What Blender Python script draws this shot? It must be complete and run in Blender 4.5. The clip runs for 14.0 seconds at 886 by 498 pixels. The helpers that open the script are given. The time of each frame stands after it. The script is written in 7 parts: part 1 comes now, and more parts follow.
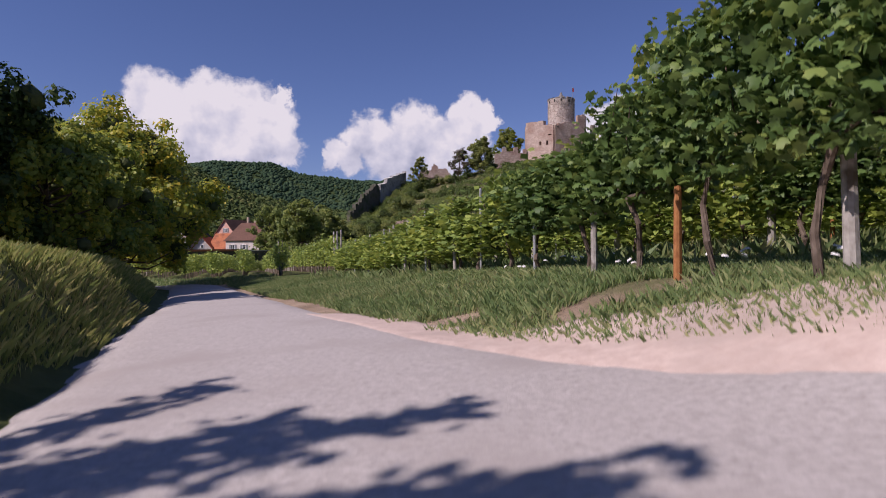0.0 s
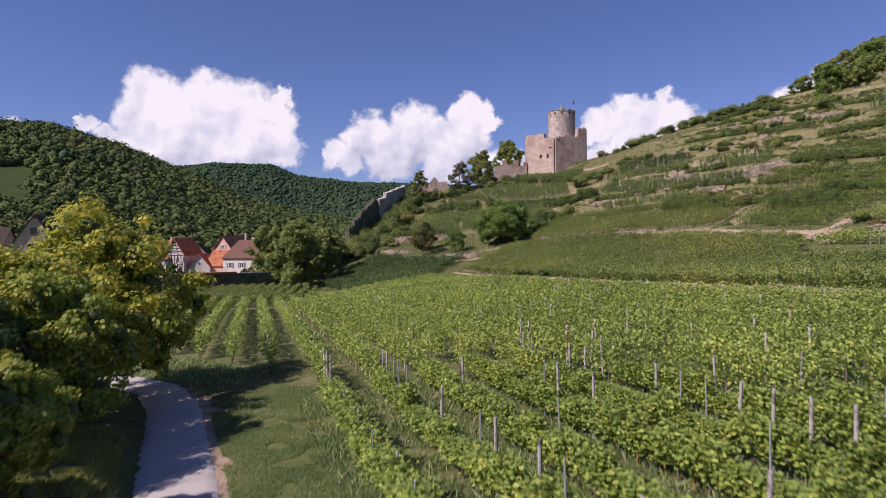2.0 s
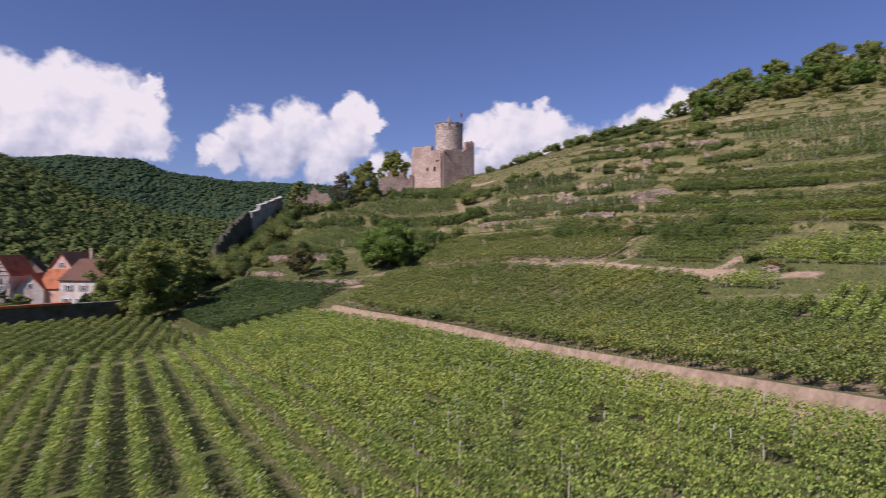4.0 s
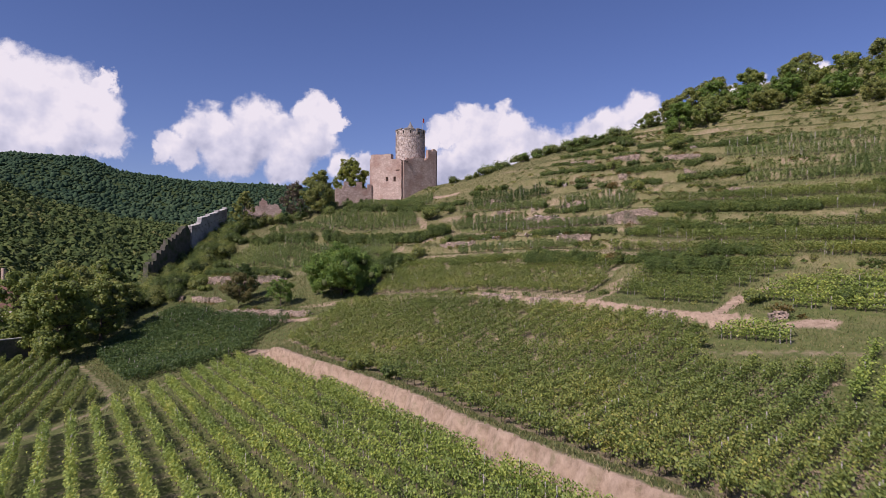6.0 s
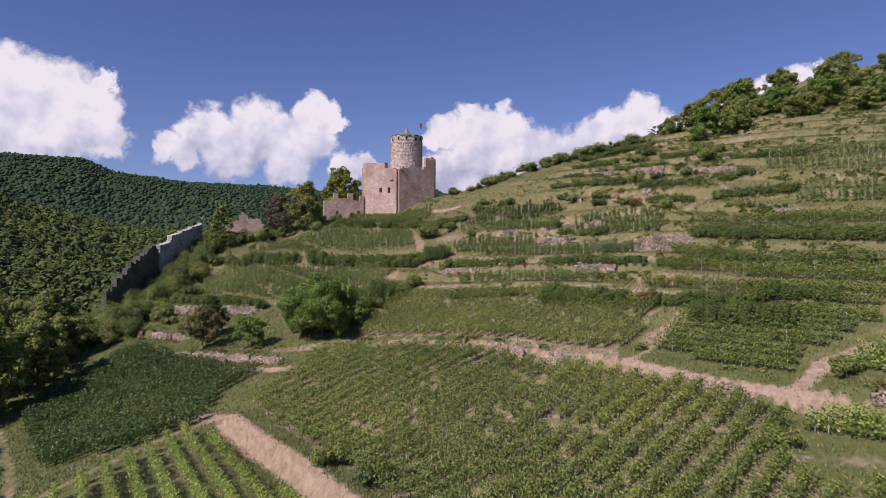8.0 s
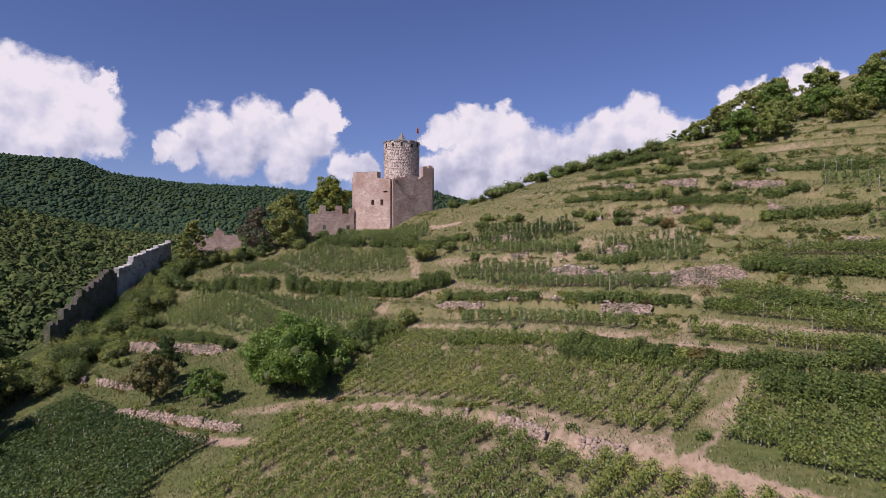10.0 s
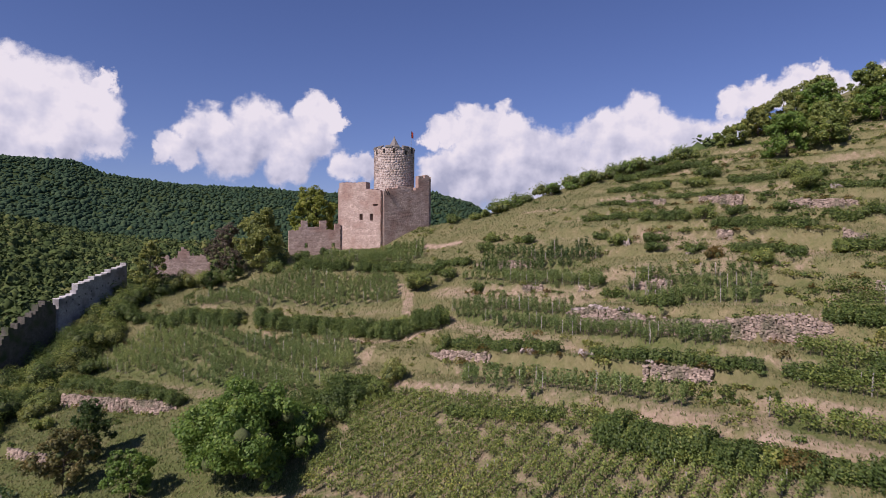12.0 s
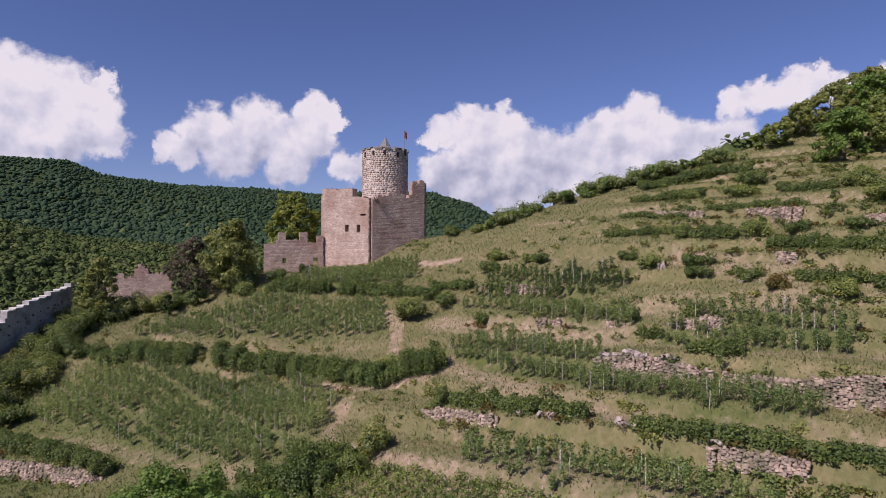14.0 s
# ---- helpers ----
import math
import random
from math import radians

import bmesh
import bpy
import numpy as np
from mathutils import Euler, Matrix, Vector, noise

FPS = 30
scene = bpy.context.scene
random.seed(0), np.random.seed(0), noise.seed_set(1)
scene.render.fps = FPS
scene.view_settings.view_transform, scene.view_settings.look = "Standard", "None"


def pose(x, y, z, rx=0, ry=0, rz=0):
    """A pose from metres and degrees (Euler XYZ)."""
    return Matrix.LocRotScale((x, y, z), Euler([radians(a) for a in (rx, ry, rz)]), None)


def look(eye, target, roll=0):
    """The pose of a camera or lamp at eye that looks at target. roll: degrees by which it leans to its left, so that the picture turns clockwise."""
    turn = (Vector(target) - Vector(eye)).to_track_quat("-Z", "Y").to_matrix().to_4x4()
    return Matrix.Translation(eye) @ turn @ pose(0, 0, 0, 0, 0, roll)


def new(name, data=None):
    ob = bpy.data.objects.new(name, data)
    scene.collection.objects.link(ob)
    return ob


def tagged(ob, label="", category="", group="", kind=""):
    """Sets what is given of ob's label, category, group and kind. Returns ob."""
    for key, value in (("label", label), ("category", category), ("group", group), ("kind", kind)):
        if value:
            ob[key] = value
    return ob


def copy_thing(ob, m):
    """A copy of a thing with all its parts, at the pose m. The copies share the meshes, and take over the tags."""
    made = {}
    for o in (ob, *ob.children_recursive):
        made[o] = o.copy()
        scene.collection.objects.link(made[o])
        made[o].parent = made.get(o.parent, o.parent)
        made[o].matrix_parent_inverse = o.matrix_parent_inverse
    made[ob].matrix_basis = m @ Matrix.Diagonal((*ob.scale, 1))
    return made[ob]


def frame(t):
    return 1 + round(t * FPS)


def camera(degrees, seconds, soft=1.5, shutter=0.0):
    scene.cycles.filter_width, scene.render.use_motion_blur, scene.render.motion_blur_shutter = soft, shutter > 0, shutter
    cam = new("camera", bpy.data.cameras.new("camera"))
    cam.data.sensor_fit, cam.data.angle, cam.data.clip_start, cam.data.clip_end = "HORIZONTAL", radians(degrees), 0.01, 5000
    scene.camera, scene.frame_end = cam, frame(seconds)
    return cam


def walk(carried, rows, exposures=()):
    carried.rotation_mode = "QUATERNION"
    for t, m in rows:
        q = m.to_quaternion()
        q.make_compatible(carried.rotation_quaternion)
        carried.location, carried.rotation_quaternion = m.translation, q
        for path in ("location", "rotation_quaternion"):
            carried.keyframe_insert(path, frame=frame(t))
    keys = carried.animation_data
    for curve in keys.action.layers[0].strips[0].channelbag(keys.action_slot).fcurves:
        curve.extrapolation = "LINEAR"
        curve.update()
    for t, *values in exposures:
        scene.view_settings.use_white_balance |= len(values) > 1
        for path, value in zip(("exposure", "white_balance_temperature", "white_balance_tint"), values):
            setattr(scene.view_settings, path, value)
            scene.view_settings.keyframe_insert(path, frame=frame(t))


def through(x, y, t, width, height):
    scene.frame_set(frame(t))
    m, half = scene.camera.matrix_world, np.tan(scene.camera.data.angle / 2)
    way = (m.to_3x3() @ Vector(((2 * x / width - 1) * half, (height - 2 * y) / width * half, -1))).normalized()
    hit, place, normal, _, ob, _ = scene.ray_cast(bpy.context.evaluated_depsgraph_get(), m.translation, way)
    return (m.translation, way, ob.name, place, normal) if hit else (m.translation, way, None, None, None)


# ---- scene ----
cam = camera(71.0, 14.0, soft=0.75, shutter=0.4)
ROWS = [
    (0.00, -0.000, 0.000, 0.700, 0.00, -0.07, 0.33),
    (0.50, 0.019, 0.100, 1.430, 0.00, -0.07, 0.33),
    (1.00, 0.025, 0.125, 2.861, 0.00, -0.07, 0.33),
    (1.50, 0.056, 0.355, 4.256, 0.00, -0.07, 0.33),
    (2.00, 0.156, 1.746, 5.734, 0.00, -0.07, 0.33),
    (2.50, 0.217, 3.778, 7.073, 0.00, -0.07, 0.33),
    (3.00, 0.317, 6.562, 8.460, 0.00, -0.07, 0.33),
    (3.25, 0.372, 8.132, 9.071, 0.00, -0.07, 0.33),
    (3.50, 0.427, 9.701, 9.682, -1.10, -0.06, 0.28),
    (4.00, 0.856, 13.053, 10.827, -10.72, 0.07, -0.17),
    (4.20, 0.932, 14.277, 11.300, -13.02, 0.10, -0.28),
    (4.60, 1.450, 17.000, 12.350, -14.07, 0.12, -0.33),
    (6.50, 5.296, 30.846, 17.123, -14.17, 0.12, -0.33),
    (7.00, 6.501, 35.409, 18.544, -14.17, 0.12, -0.33),
    (7.50, 7.600, 39.749, 19.840, -14.17, 0.12, -0.33),
    (8.00, 8.816, 44.417, 21.194, -14.17, 0.12, -0.33),
    (10.50, 14.905, 67.114, 27.492, -14.17, 0.12, -0.33),
    (11.00, 16.270, 72.000, 28.751, -14.17, 0.12, -0.33),
    (11.50, 17.495, 76.537, 29.923, -14.17, 0.12, -0.33),
    (12.00, 18.883, 81.464, 31.185, -14.17, 0.12, -0.33),
    (12.50, 20.161, 86.058, 32.334, -14.17, 0.12, -0.33),
    (13.00, 21.533, 91.024, 33.569, -14.17, 0.12, -0.33),
    (13.50, 22.769, 95.266, 34.404, -14.17, 0.12, -0.33),
    (14.00, 23.797, 98.627, 34.471, -14.17, 0.12, -0.33),
]
walk(cam, [(t, pose(x, y, z, 90 + pitch, roll, yaw)) for t, x, y, z, yaw, pitch, roll in ROWS],
     exposures=[(0, -0.13, 6350, 27), (0.5, -0.13, 6350, 27), (1.0, 0.0, 6350, 27), (1.5, 0.18, 6350, 27), (2.2, 0.12, 6350, 27), (3.0, 0.03, 6350, 27), (4.0, 0.0, 6350, 27), (8.2, 0.0, 6350, 27), (14, -0.07, 6350, 27)])

# ---- world, sun, exposure ----
SUN_TO = Vector((-0.78, -0.42, 0.86)).normalized()
scene.view_settings.exposure = 0.0
world = bpy.data.worlds.new("sky")
scene.world = world
world.use_nodes = True


def sky_dir(px, py, yaw):
    """A direction of the sky from a place in a view that looks along yaw with a lens of 1100."""
    a = radians(yaw)
    dx, dz = (px - 784) / 1100, (443 - py) / 1100
    return Vector((dx * math.cos(a) + math.sin(a), math.cos(a) - dx * math.sin(a), dz))


CLOUD_WEST = [
    (285, 185, 62), (370, 178, 56), (245, 215, 42), (440, 195, 56), (488, 212, 42), (330, 240, 72),
    (430, 245, 60), (240, 262, 46), (500, 178, 20), (360, 290, 60), (500, 262, 36),
    (145, 222, 26), (122, 205, 10), (182, 240, 20), (30, 232, 26), (-60, 250, 60), (-200, 220, 90),
]
CLOUD_MID = [
    (660, 240, 38), (612, 280, 28), (735, 232, 44), (700, 275, 50), (775, 248, 36), (828, 215, 32),
    (852, 208, 20), (838, 250, 32), (790, 285, 40), (580, 296, 16), (870, 225, 16),
]
CLOUD_EAST = [
    (838, 228, 36), (875, 212, 28), (790, 238, 26), (905, 238, 32), (850, 275, 50), (760, 245, 18), (920, 300, 50),
    (1000, 275, 44), (1060, 235, 36), (1125, 208, 40), (1165, 235, 38), (1090, 275, 56), (1200, 255, 46), (1250, 240, 44),
    (1000, 320, 40), (785, 300, 34), (830, 325, 45), (900, 335, 50), (1060, 325, 50), (1140, 330, 50), (960, 290, 44), (930, 262, 30), (608, 296, 28), (645, 292, 20), (1180, 290, 50), (1300, 250, 40), (1420, 140, 26), (1370, 165, 22),
    (1450, 120, 22), (1465, 140, 26), (1300, 182, 24), (1340, 170, 30), (1400, 152, 34), (1500, 160, 30), (1560, 150, 36), (1320, 175, 14), (1700, 130, 70), (1850, 200, 90),
]


def build_sky():
    nt = world.node_tree
    nodes, links = nt.nodes, nt.links
    nodes.clear()

    def node(kind, **props):
        n = nodes.new(kind)
        for key, value in props.items():
            if key == "op":
                n.operation = value
            elif key == "blend":
                n.blend_type = value
        return n

    def plug(a, b):
        links.new(a, b)

    def math_node(op, a, b=None, c=None):
        n = node("ShaderNodeMath", op=op)
        for i, v in enumerate((a, b, c)):
            if v is None:
                continue
            if isinstance(v, (int, float)):
                n.inputs[i].default_value = v
            else:
                plug(v, n.inputs[i])
        return n.outputs[0]

    coord = node("ShaderNodeTexCoord")
    sky = node("ShaderNodeTexSky")
    sky.sky_type, sky.sun_disc = "NISHITA", False
    sky.sun_elevation = math.asin(SUN_TO.z)
    sky.sun_rotation = math.atan2(SUN_TO.x, SUN_TO.y)
    sky.air_density, sky.dust_density, sky.ozone_density, sky.altitude = 1.0, 0.15, 5.5, 300
    warp = node("ShaderNodeTexNoise")
    warp.inputs["Scale"].default_value, warp.inputs["Detail"].default_value = 16, 8
    warp.inputs["Roughness"].default_value = 0.62
    plug(coord.outputs["Generated"], warp.inputs["Vector"])
    sub = node("ShaderNodeVectorMath", op="SUBTRACT")
    plug(warp.outputs["Color"], sub.inputs[0])
    sub.inputs[1].default_value = (0.5, 0.5, 0.5)
    scaled = node("ShaderNodeVectorMath", op="SCALE")
    plug(sub.outputs[0], scaled.inputs[0])
    scaled.inputs["Scale"].default_value = 0.085
    place = node("ShaderNodeVectorMath", op="ADD")
    plug(coord.outputs["Generated"], place.inputs[0])
    plug(scaled.outputs[0], place.inputs[1])
    field = None
    for lobes, yaw in ((CLOUD_WEST, 0), (CLOUD_MID, 0), (CLOUD_EAST, 14.17)):
        for px, py, r in lobes:
            d = sky_dir(px, py, yaw)
            size = r / 1100 / d.length * (1.1 if lobes is CLOUD_WEST else 1.2)
            d = d.normalized()
            dist = node("ShaderNodeVectorMath", op="DISTANCE")
            plug(place.outputs[0], dist.inputs[0])
            dist.inputs[1].default_value = d
            one = math_node("MULTIPLY_ADD", dist.outputs["Value"], -1 / size, 1.0)
            field = one if field is None else math_node("SMOOTH_MAX", field, one, 0.25)
    fine = node("ShaderNodeTexNoise")
    fine.inputs["Scale"].default_value, fine.inputs["Detail"].default_value = 26, 6
    fine.inputs["Roughness"].default_value = 0.55
    plug(coord.outputs["Generated"], fine.inputs["Vector"])
    body = math_node("MULTIPLY_ADD", fine.outputs["Fac"], 0.5, -0.22)
    body = math_node("ADD", field, body)
    mask = node("ShaderNodeMapRange")
    mask.interpolation_type = "SMOOTHSTEP"
    plug(body, mask.inputs[0])
    mask.inputs[1].default_value, mask.inputs[2].default_value = -0.02, 0.34
    # relief: the same billows seen from a little towards the sun
    shift = node("ShaderNodeVectorMath", op="ADD")
    plug(coord.outputs["Generated"], shift.inputs[0])
    shift.inputs[1].default_value = (-0.012, 0.0, 0.014)
    relief = node("ShaderNodeTexNoise")
    relief.inputs["Scale"].default_value, relief.inputs["Detail"].default_value = 15, 4
    relief.inputs["Roughness"].default_value = 0.5
    plug(shift.outputs[0], relief.inputs["Vector"])
    billow = node("ShaderNodeTexNoise")
    billow.inputs["Scale"].default_value, billow.inputs["Detail"].default_value = 15, 4
    billow.inputs["Roughness"].default_value = 0.5
    plug(coord.outputs["Generated"], billow.inputs["Vector"])
    diff = math_node("SUBTRACT", billow.outputs["Fac"], relief.outputs["Fac"])
    sep = node("ShaderNodeSeparateXYZ")
    plug(coord.outputs["Generated"], sep.inputs[0])
    lift = node("ShaderNodeMapRange")
    plug(sep.outputs["Z"], lift.inputs[0])
    lift.inputs[1].default_value, lift.inputs[2].default_value = 0.06, 0.24
    lift.inputs[3].default_value, lift.inputs[4].default_value = 0.5, 1.04
    shade = math_node("MULTIPLY_ADD", diff, 1.5, lift.outputs[0])
    ramp = node("ShaderNodeValToRGB")
    plug(shade, ramp.inputs[0])
    e = ramp.color_ramp.elements
    e[0].position, e[0].color = 0.44, (0.48, 0.53, 0.66, 1)
    e[1].position, e[1].color = 0.95, (1.0, 1.0, 1.0, 1)
    mid = e.new(0.74)
    mid.color = (0.78, 0.81, 0.89, 1)
    air = node("ShaderNodeBackground")
    air.inputs["Strength"].default_value = 0.076
    tone = node("ShaderNodeMix")
    tone.data_type, tone.blend_type = "RGBA", "MULTIPLY"
    tone.inputs[0].default_value = 1.0
    plug(sky.outputs[0], tone.inputs[6])
    tone.inputs[7].default_value = (0.98, 0.94, 1.13, 1)
    plug(tone.outputs[2], air.inputs["Color"])
    cloud = node("ShaderNodeBackground")
    cloud.inputs["Strength"].default_value = 0.80
    plug(ramp.outputs[0], cloud.inputs["Color"])
    mix = node("ShaderNodeMixShader")
    plug(mask.outputs[0], mix.inputs[0])
    plug(air.outputs[0], mix.inputs[1])
    plug(cloud.outputs[0], mix.inputs[2])
    out = node("ShaderNodeOutputWorld")
    plug(mix.outputs[0], out.inputs["Surface"])


build_sky()
sun = new("sun", bpy.data.lights.new("sun", "SUN"))
sun.data.energy, sun.data.angle, sun.data.color = 5.0, radians(0.53), (1.0, 0.93, 0.84)
sun.matrix_world = look((0, 0, 80), Vector((0, 0, 80)) - SUN_TO)

# ---- materials ----


def material(name, dark, light, scale=2.0, rough=0.85, detail=6, bump=0.3, bump_scale=None, third=None, third_scale=0.3,
             third_range=(0.5, 0.65), metal=0.0, spread=0.0, through=0.0, spec=0.3, by_object=False):
    """Two colours mixed by fine noise, a third in large patches, bump, and an optional random spread per island or object."""
    m = bpy.data.materials.new(name)
    m.use_nodes = True
    nt = m.node_tree
    nodes, links = nt.nodes, nt.links
    bsdf = nodes["Principled BSDF"]
    coord = nodes.new("ShaderNodeTexCoord")
    geo = nodes.new("ShaderNodeNewGeometry")
    tex = nodes.new("ShaderNodeTexNoise")
    tex.inputs["Scale"].default_value, tex.inputs["Detail"].default_value = scale, detail
    tex.inputs["Roughness"].default_value = 0.65
    links.new(geo.outputs["Position"], tex.inputs["Vector"])
    span = nodes.new("ShaderNodeMapRange")
    links.new(tex.outputs["Fac"], span.inputs[0])
    span.inputs[1].default_value, span.inputs[2].default_value = 0.3, 0.7
    mix = nodes.new("ShaderNodeMix")
    mix.data_type = "RGBA"
    links.new(span.outputs[0], mix.inputs[0])
    mix.inputs[6].default_value, mix.inputs[7].default_value = (*dark, 1), (*light, 1)
    col = mix.outputs[2]
    if third:
        big = nodes.new("ShaderNodeTexNoise")
        big.inputs["Scale"].default_value, big.inputs["Detail"].default_value = third_scale, 5
        links.new(geo.outputs["Position"], big.inputs["Vector"])
        r2 = nodes.new("ShaderNodeMapRange")
        links.new(big.outputs["Fac"], r2.inputs[0])
        r2.inputs[1].default_value, r2.inputs[2].default_value = third_range
        mix2 = nodes.new("ShaderNodeMix")
        mix2.data_type = "RGBA"
        links.new(r2.outputs[0], mix2.inputs[0])
        links.new(col, mix2.inputs[6])
        mix2.inputs[7].default_value = (*third, 1)
        col = mix2.outputs[2]
    if spread:
        src = geo.outputs["Random Per Island"]
        if by_object:
            info = nodes.new("ShaderNodeObjectInfo")
            src = info.outputs["Random"]
        v = nodes.new("ShaderNodeMapRange")
        links.new(src, v.inputs[0])
        v.inputs[3].default_value, v.inputs[4].default_value = 1 - spread, 1 + spread
        hsv = nodes.new("ShaderNodeHueSaturation")
        links.new(v.outputs[0], hsv.inputs["Value"])
        links.new(col, hsv.inputs["Color"])
        col = hsv.outputs[0]
    links.new(col, bsdf.inputs["Base Color"])
    bsdf.inputs["Roughness"].default_value = rough
    bsdf.inputs["Metallic"].default_value = metal
    bsdf.inputs["Specular IOR Level"].default_value = spec
    if bump:
        tex2 = nodes.new("ShaderNodeTexNoise")
        tex2.inputs["Scale"].default_value = bump_scale or scale * 2
        tex2.inputs["Detail"].default_value = 6
        links.new(geo.outputs["Position"], tex2.inputs["Vector"])
        b = nodes.new("ShaderNodeBump")
        b.inputs["Strength"].default_value, b.inputs["Distance"].default_value = bump, 0.3 / (bump_scale or scale * 2)
        links.new(tex2.outputs["Fac"], b.inputs["Height"])
        links.new(b.outputs[0], bsdf.inputs["Normal"])
    if through:
        tr = nodes.new("ShaderNodeBsdfTranslucent")
        bright = nodes.new("ShaderNodeHueSaturation")
        bright.inputs["Value"].default_value, bright.inputs["Saturation"].default_value = 1.3, 1.1
        links.new(col, bright.inputs["Color"])
        links.new(bright.outputs[0], tr.inputs["Color"])
        ms = nodes.new("ShaderNodeMixShader")
        ms.inputs[0].default_value = through
        links.new(bsdf.outputs[0], ms.inputs[1])
        links.new(tr.outputs[0], ms.inputs[2])
        links.new(ms.outputs[0], nodes["Material Output"].inputs["Surface"])
    return m


def leaf_material(name, stops, patch=0.05, through=0.35, rough=0.55, spec=0.35, weight=0.55):
    """Leaves: a ramp of colours picked per leaf, shifted in patches over the field."""
    m = bpy.data.materials.new(name)
    m.use_nodes = True
    nt = m.node_tree
    nodes, links = nt.nodes, nt.links
    bsdf = nodes["Principled BSDF"]
    geo = nodes.new("ShaderNodeNewGeometry")
    tex = nodes.new("ShaderNodeTexNoise")
    tex.inputs["Scale"].default_value, tex.inputs["Detail"].default_value = patch, 5
    tex.inputs["Roughness"].default_value = 0.7
    links.new(geo.outputs["Position"], tex.inputs["Vector"])
    span = nodes.new("ShaderNodeMapRange")
    links.new(tex.outputs["Fac"], span.inputs[0])
    span.inputs[1].default_value, span.inputs[2].default_value = 0.3, 0.7
    lerp = nodes.new("ShaderNodeMix")
    lerp.inputs[0].default_value = weight
    links.new(span.outputs[0], lerp.inputs[2])
    links.new(geo.outputs["Random Per Island"], lerp.inputs[3])
    ramp = nodes.new("ShaderNodeValToRGB")
    links.new(lerp.outputs[0], ramp.inputs[0])
    e = ramp.color_ramp.elements
    e[0].position, e[0].color = stops[0][0], (*stops[0][1], 1)
    e[1].position, e[1].color = stops[-1][0], (*stops[-1][1], 1)
    for pos, col in stops[1:-1]:
        e.new(pos).color = (*col, 1)
    links.new(ramp.outputs[0], bsdf.inputs["Base Color"])
    bsdf.inputs["Roughness"].default_value = rough
    bsdf.inputs["Specular IOR Level"].default_value = spec
    tr = nodes.new("ShaderNodeBsdfTranslucent")
    bright = nodes.new("ShaderNodeHueSaturation")
    bright.inputs["Value"].default_value, bright.inputs["Hue"].default_value = 1.5, 0.485
    links.new(ramp.outputs[0], bright.inputs["Color"])
    links.new(bright.outputs[0], tr.inputs["Color"])
    ms = nodes.new("ShaderNodeMixShader")
    ms.inputs[0].default_value = through
    links.new(bsdf.outputs[0], ms.inputs[1])
    links.new(tr.outputs[0], ms.inputs[2])
    links.new(ms.outputs[0], nodes["Material Output"].inputs["Surface"])
    return m


M_VINE = leaf_material("vine leaves", [(0.12, (0.115, 0.175, 0.042)), (0.45, (0.215, 0.3, 0.062)), (0.72, (0.345, 0.41, 0.08)), (0.93, (0.55, 0.51, 0.11))], through=0.25)
M_VINE_MID = leaf_material("green vine leaves", [(0.12, (0.085, 0.13, 0.034)), (0.5, (0.165, 0.225, 0.052)), (0.78, (0.275, 0.31, 0.068)), (0.95, (0.45, 0.41, 0.095))], through=0.25)
M_VINE_NEAR = leaf_material("broad vine leaves", [(0.1, (0.06, 0.115, 0.036)), (0.55, (0.12, 0.2, 0.054)), (0.85, (0.22, 0.29, 0.072)), (0.99, (0.42, 0.4, 0.1))], patch=0.9, through=0.3)
M_VINE_TIP = leaf_material("young vine leaves", [(0.1, (0.1, 0.165, 0.04)), (0.6, (0.19, 0.26, 0.055)), (0.95, (0.38, 0.385, 0.085))], patch=0.9, through=0.3)
M_VINE_BLUE = leaf_material("dark vine leaves", [(0.1, (0.035, 0.075, 0.024)), (0.5, (0.075, 0.13, 0.037)), (0.8, (0.14, 0.2, 0.05)), (0.95, (0.24, 0.27, 0.07))])
M_TERRACE = leaf_material("terrace vine leaves", [(0.15, (0.088, 0.148, 0.046)), (0.55, (0.17, 0.24, 0.075)), (0.9, (0.32, 0.36, 0.12))])
M_HEDGE = leaf_material("hedge leaves", [(0.15, (0.06, 0.098, 0.025)), (0.6, (0.112, 0.168, 0.04)), (0.9, (0.235, 0.27, 0.06))], patch=0.3)
M_TREE = leaf_material("tree leaves", [(0.15, (0.125, 0.175, 0.046)), (0.6, (0.205, 0.262, 0.062)), (0.9, (0.38, 0.37, 0.09))], patch=0.25)
M_MAPLE = leaf_material("turning maple leaves", [(0.2, (0.15, 0.21, 0.032)), (0.5, (0.3, 0.34, 0.046)), (0.78, (0.56, 0.48, 0.06)), (0.95, (0.72, 0.46, 0.065))], patch=0.6, through=0.4)
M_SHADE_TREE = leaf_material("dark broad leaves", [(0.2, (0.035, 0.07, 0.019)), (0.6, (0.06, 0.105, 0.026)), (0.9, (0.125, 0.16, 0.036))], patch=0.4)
M_WALNUT = leaf_material("walnut leaves", [(0.15, (0.088, 0.161, 0.033)), (0.6, (0.14, 0.235, 0.043)), (0.9, (0.266, 0.345, 0.07))], patch=0.4)
M_AUTUMN = leaf_material("rusty leaves", [(0.15, (0.08, 0.07, 0.02)), (0.6, (0.16, 0.12, 0.03)), (0.9, (0.24, 0.15, 0.04))], patch=0.4)
M_GRASS = leaf_material("grass blades", [(0.15, (0.15, 0.205, 0.05)), (0.5, (0.26, 0.3, 0.08)), (0.75, (0.42, 0.385, 0.135)), (0.95, (0.57, 0.47, 0.22))], patch=0.35, through=0.35)
M_GRASS_FRESH = leaf_material("fresh grass blades", [(0.12, (0.115, 0.185, 0.064)), (0.5, (0.205, 0.28, 0.105)), (0.9, (0.43, 0.41, 0.2))], patch=0.35, through=0.35)
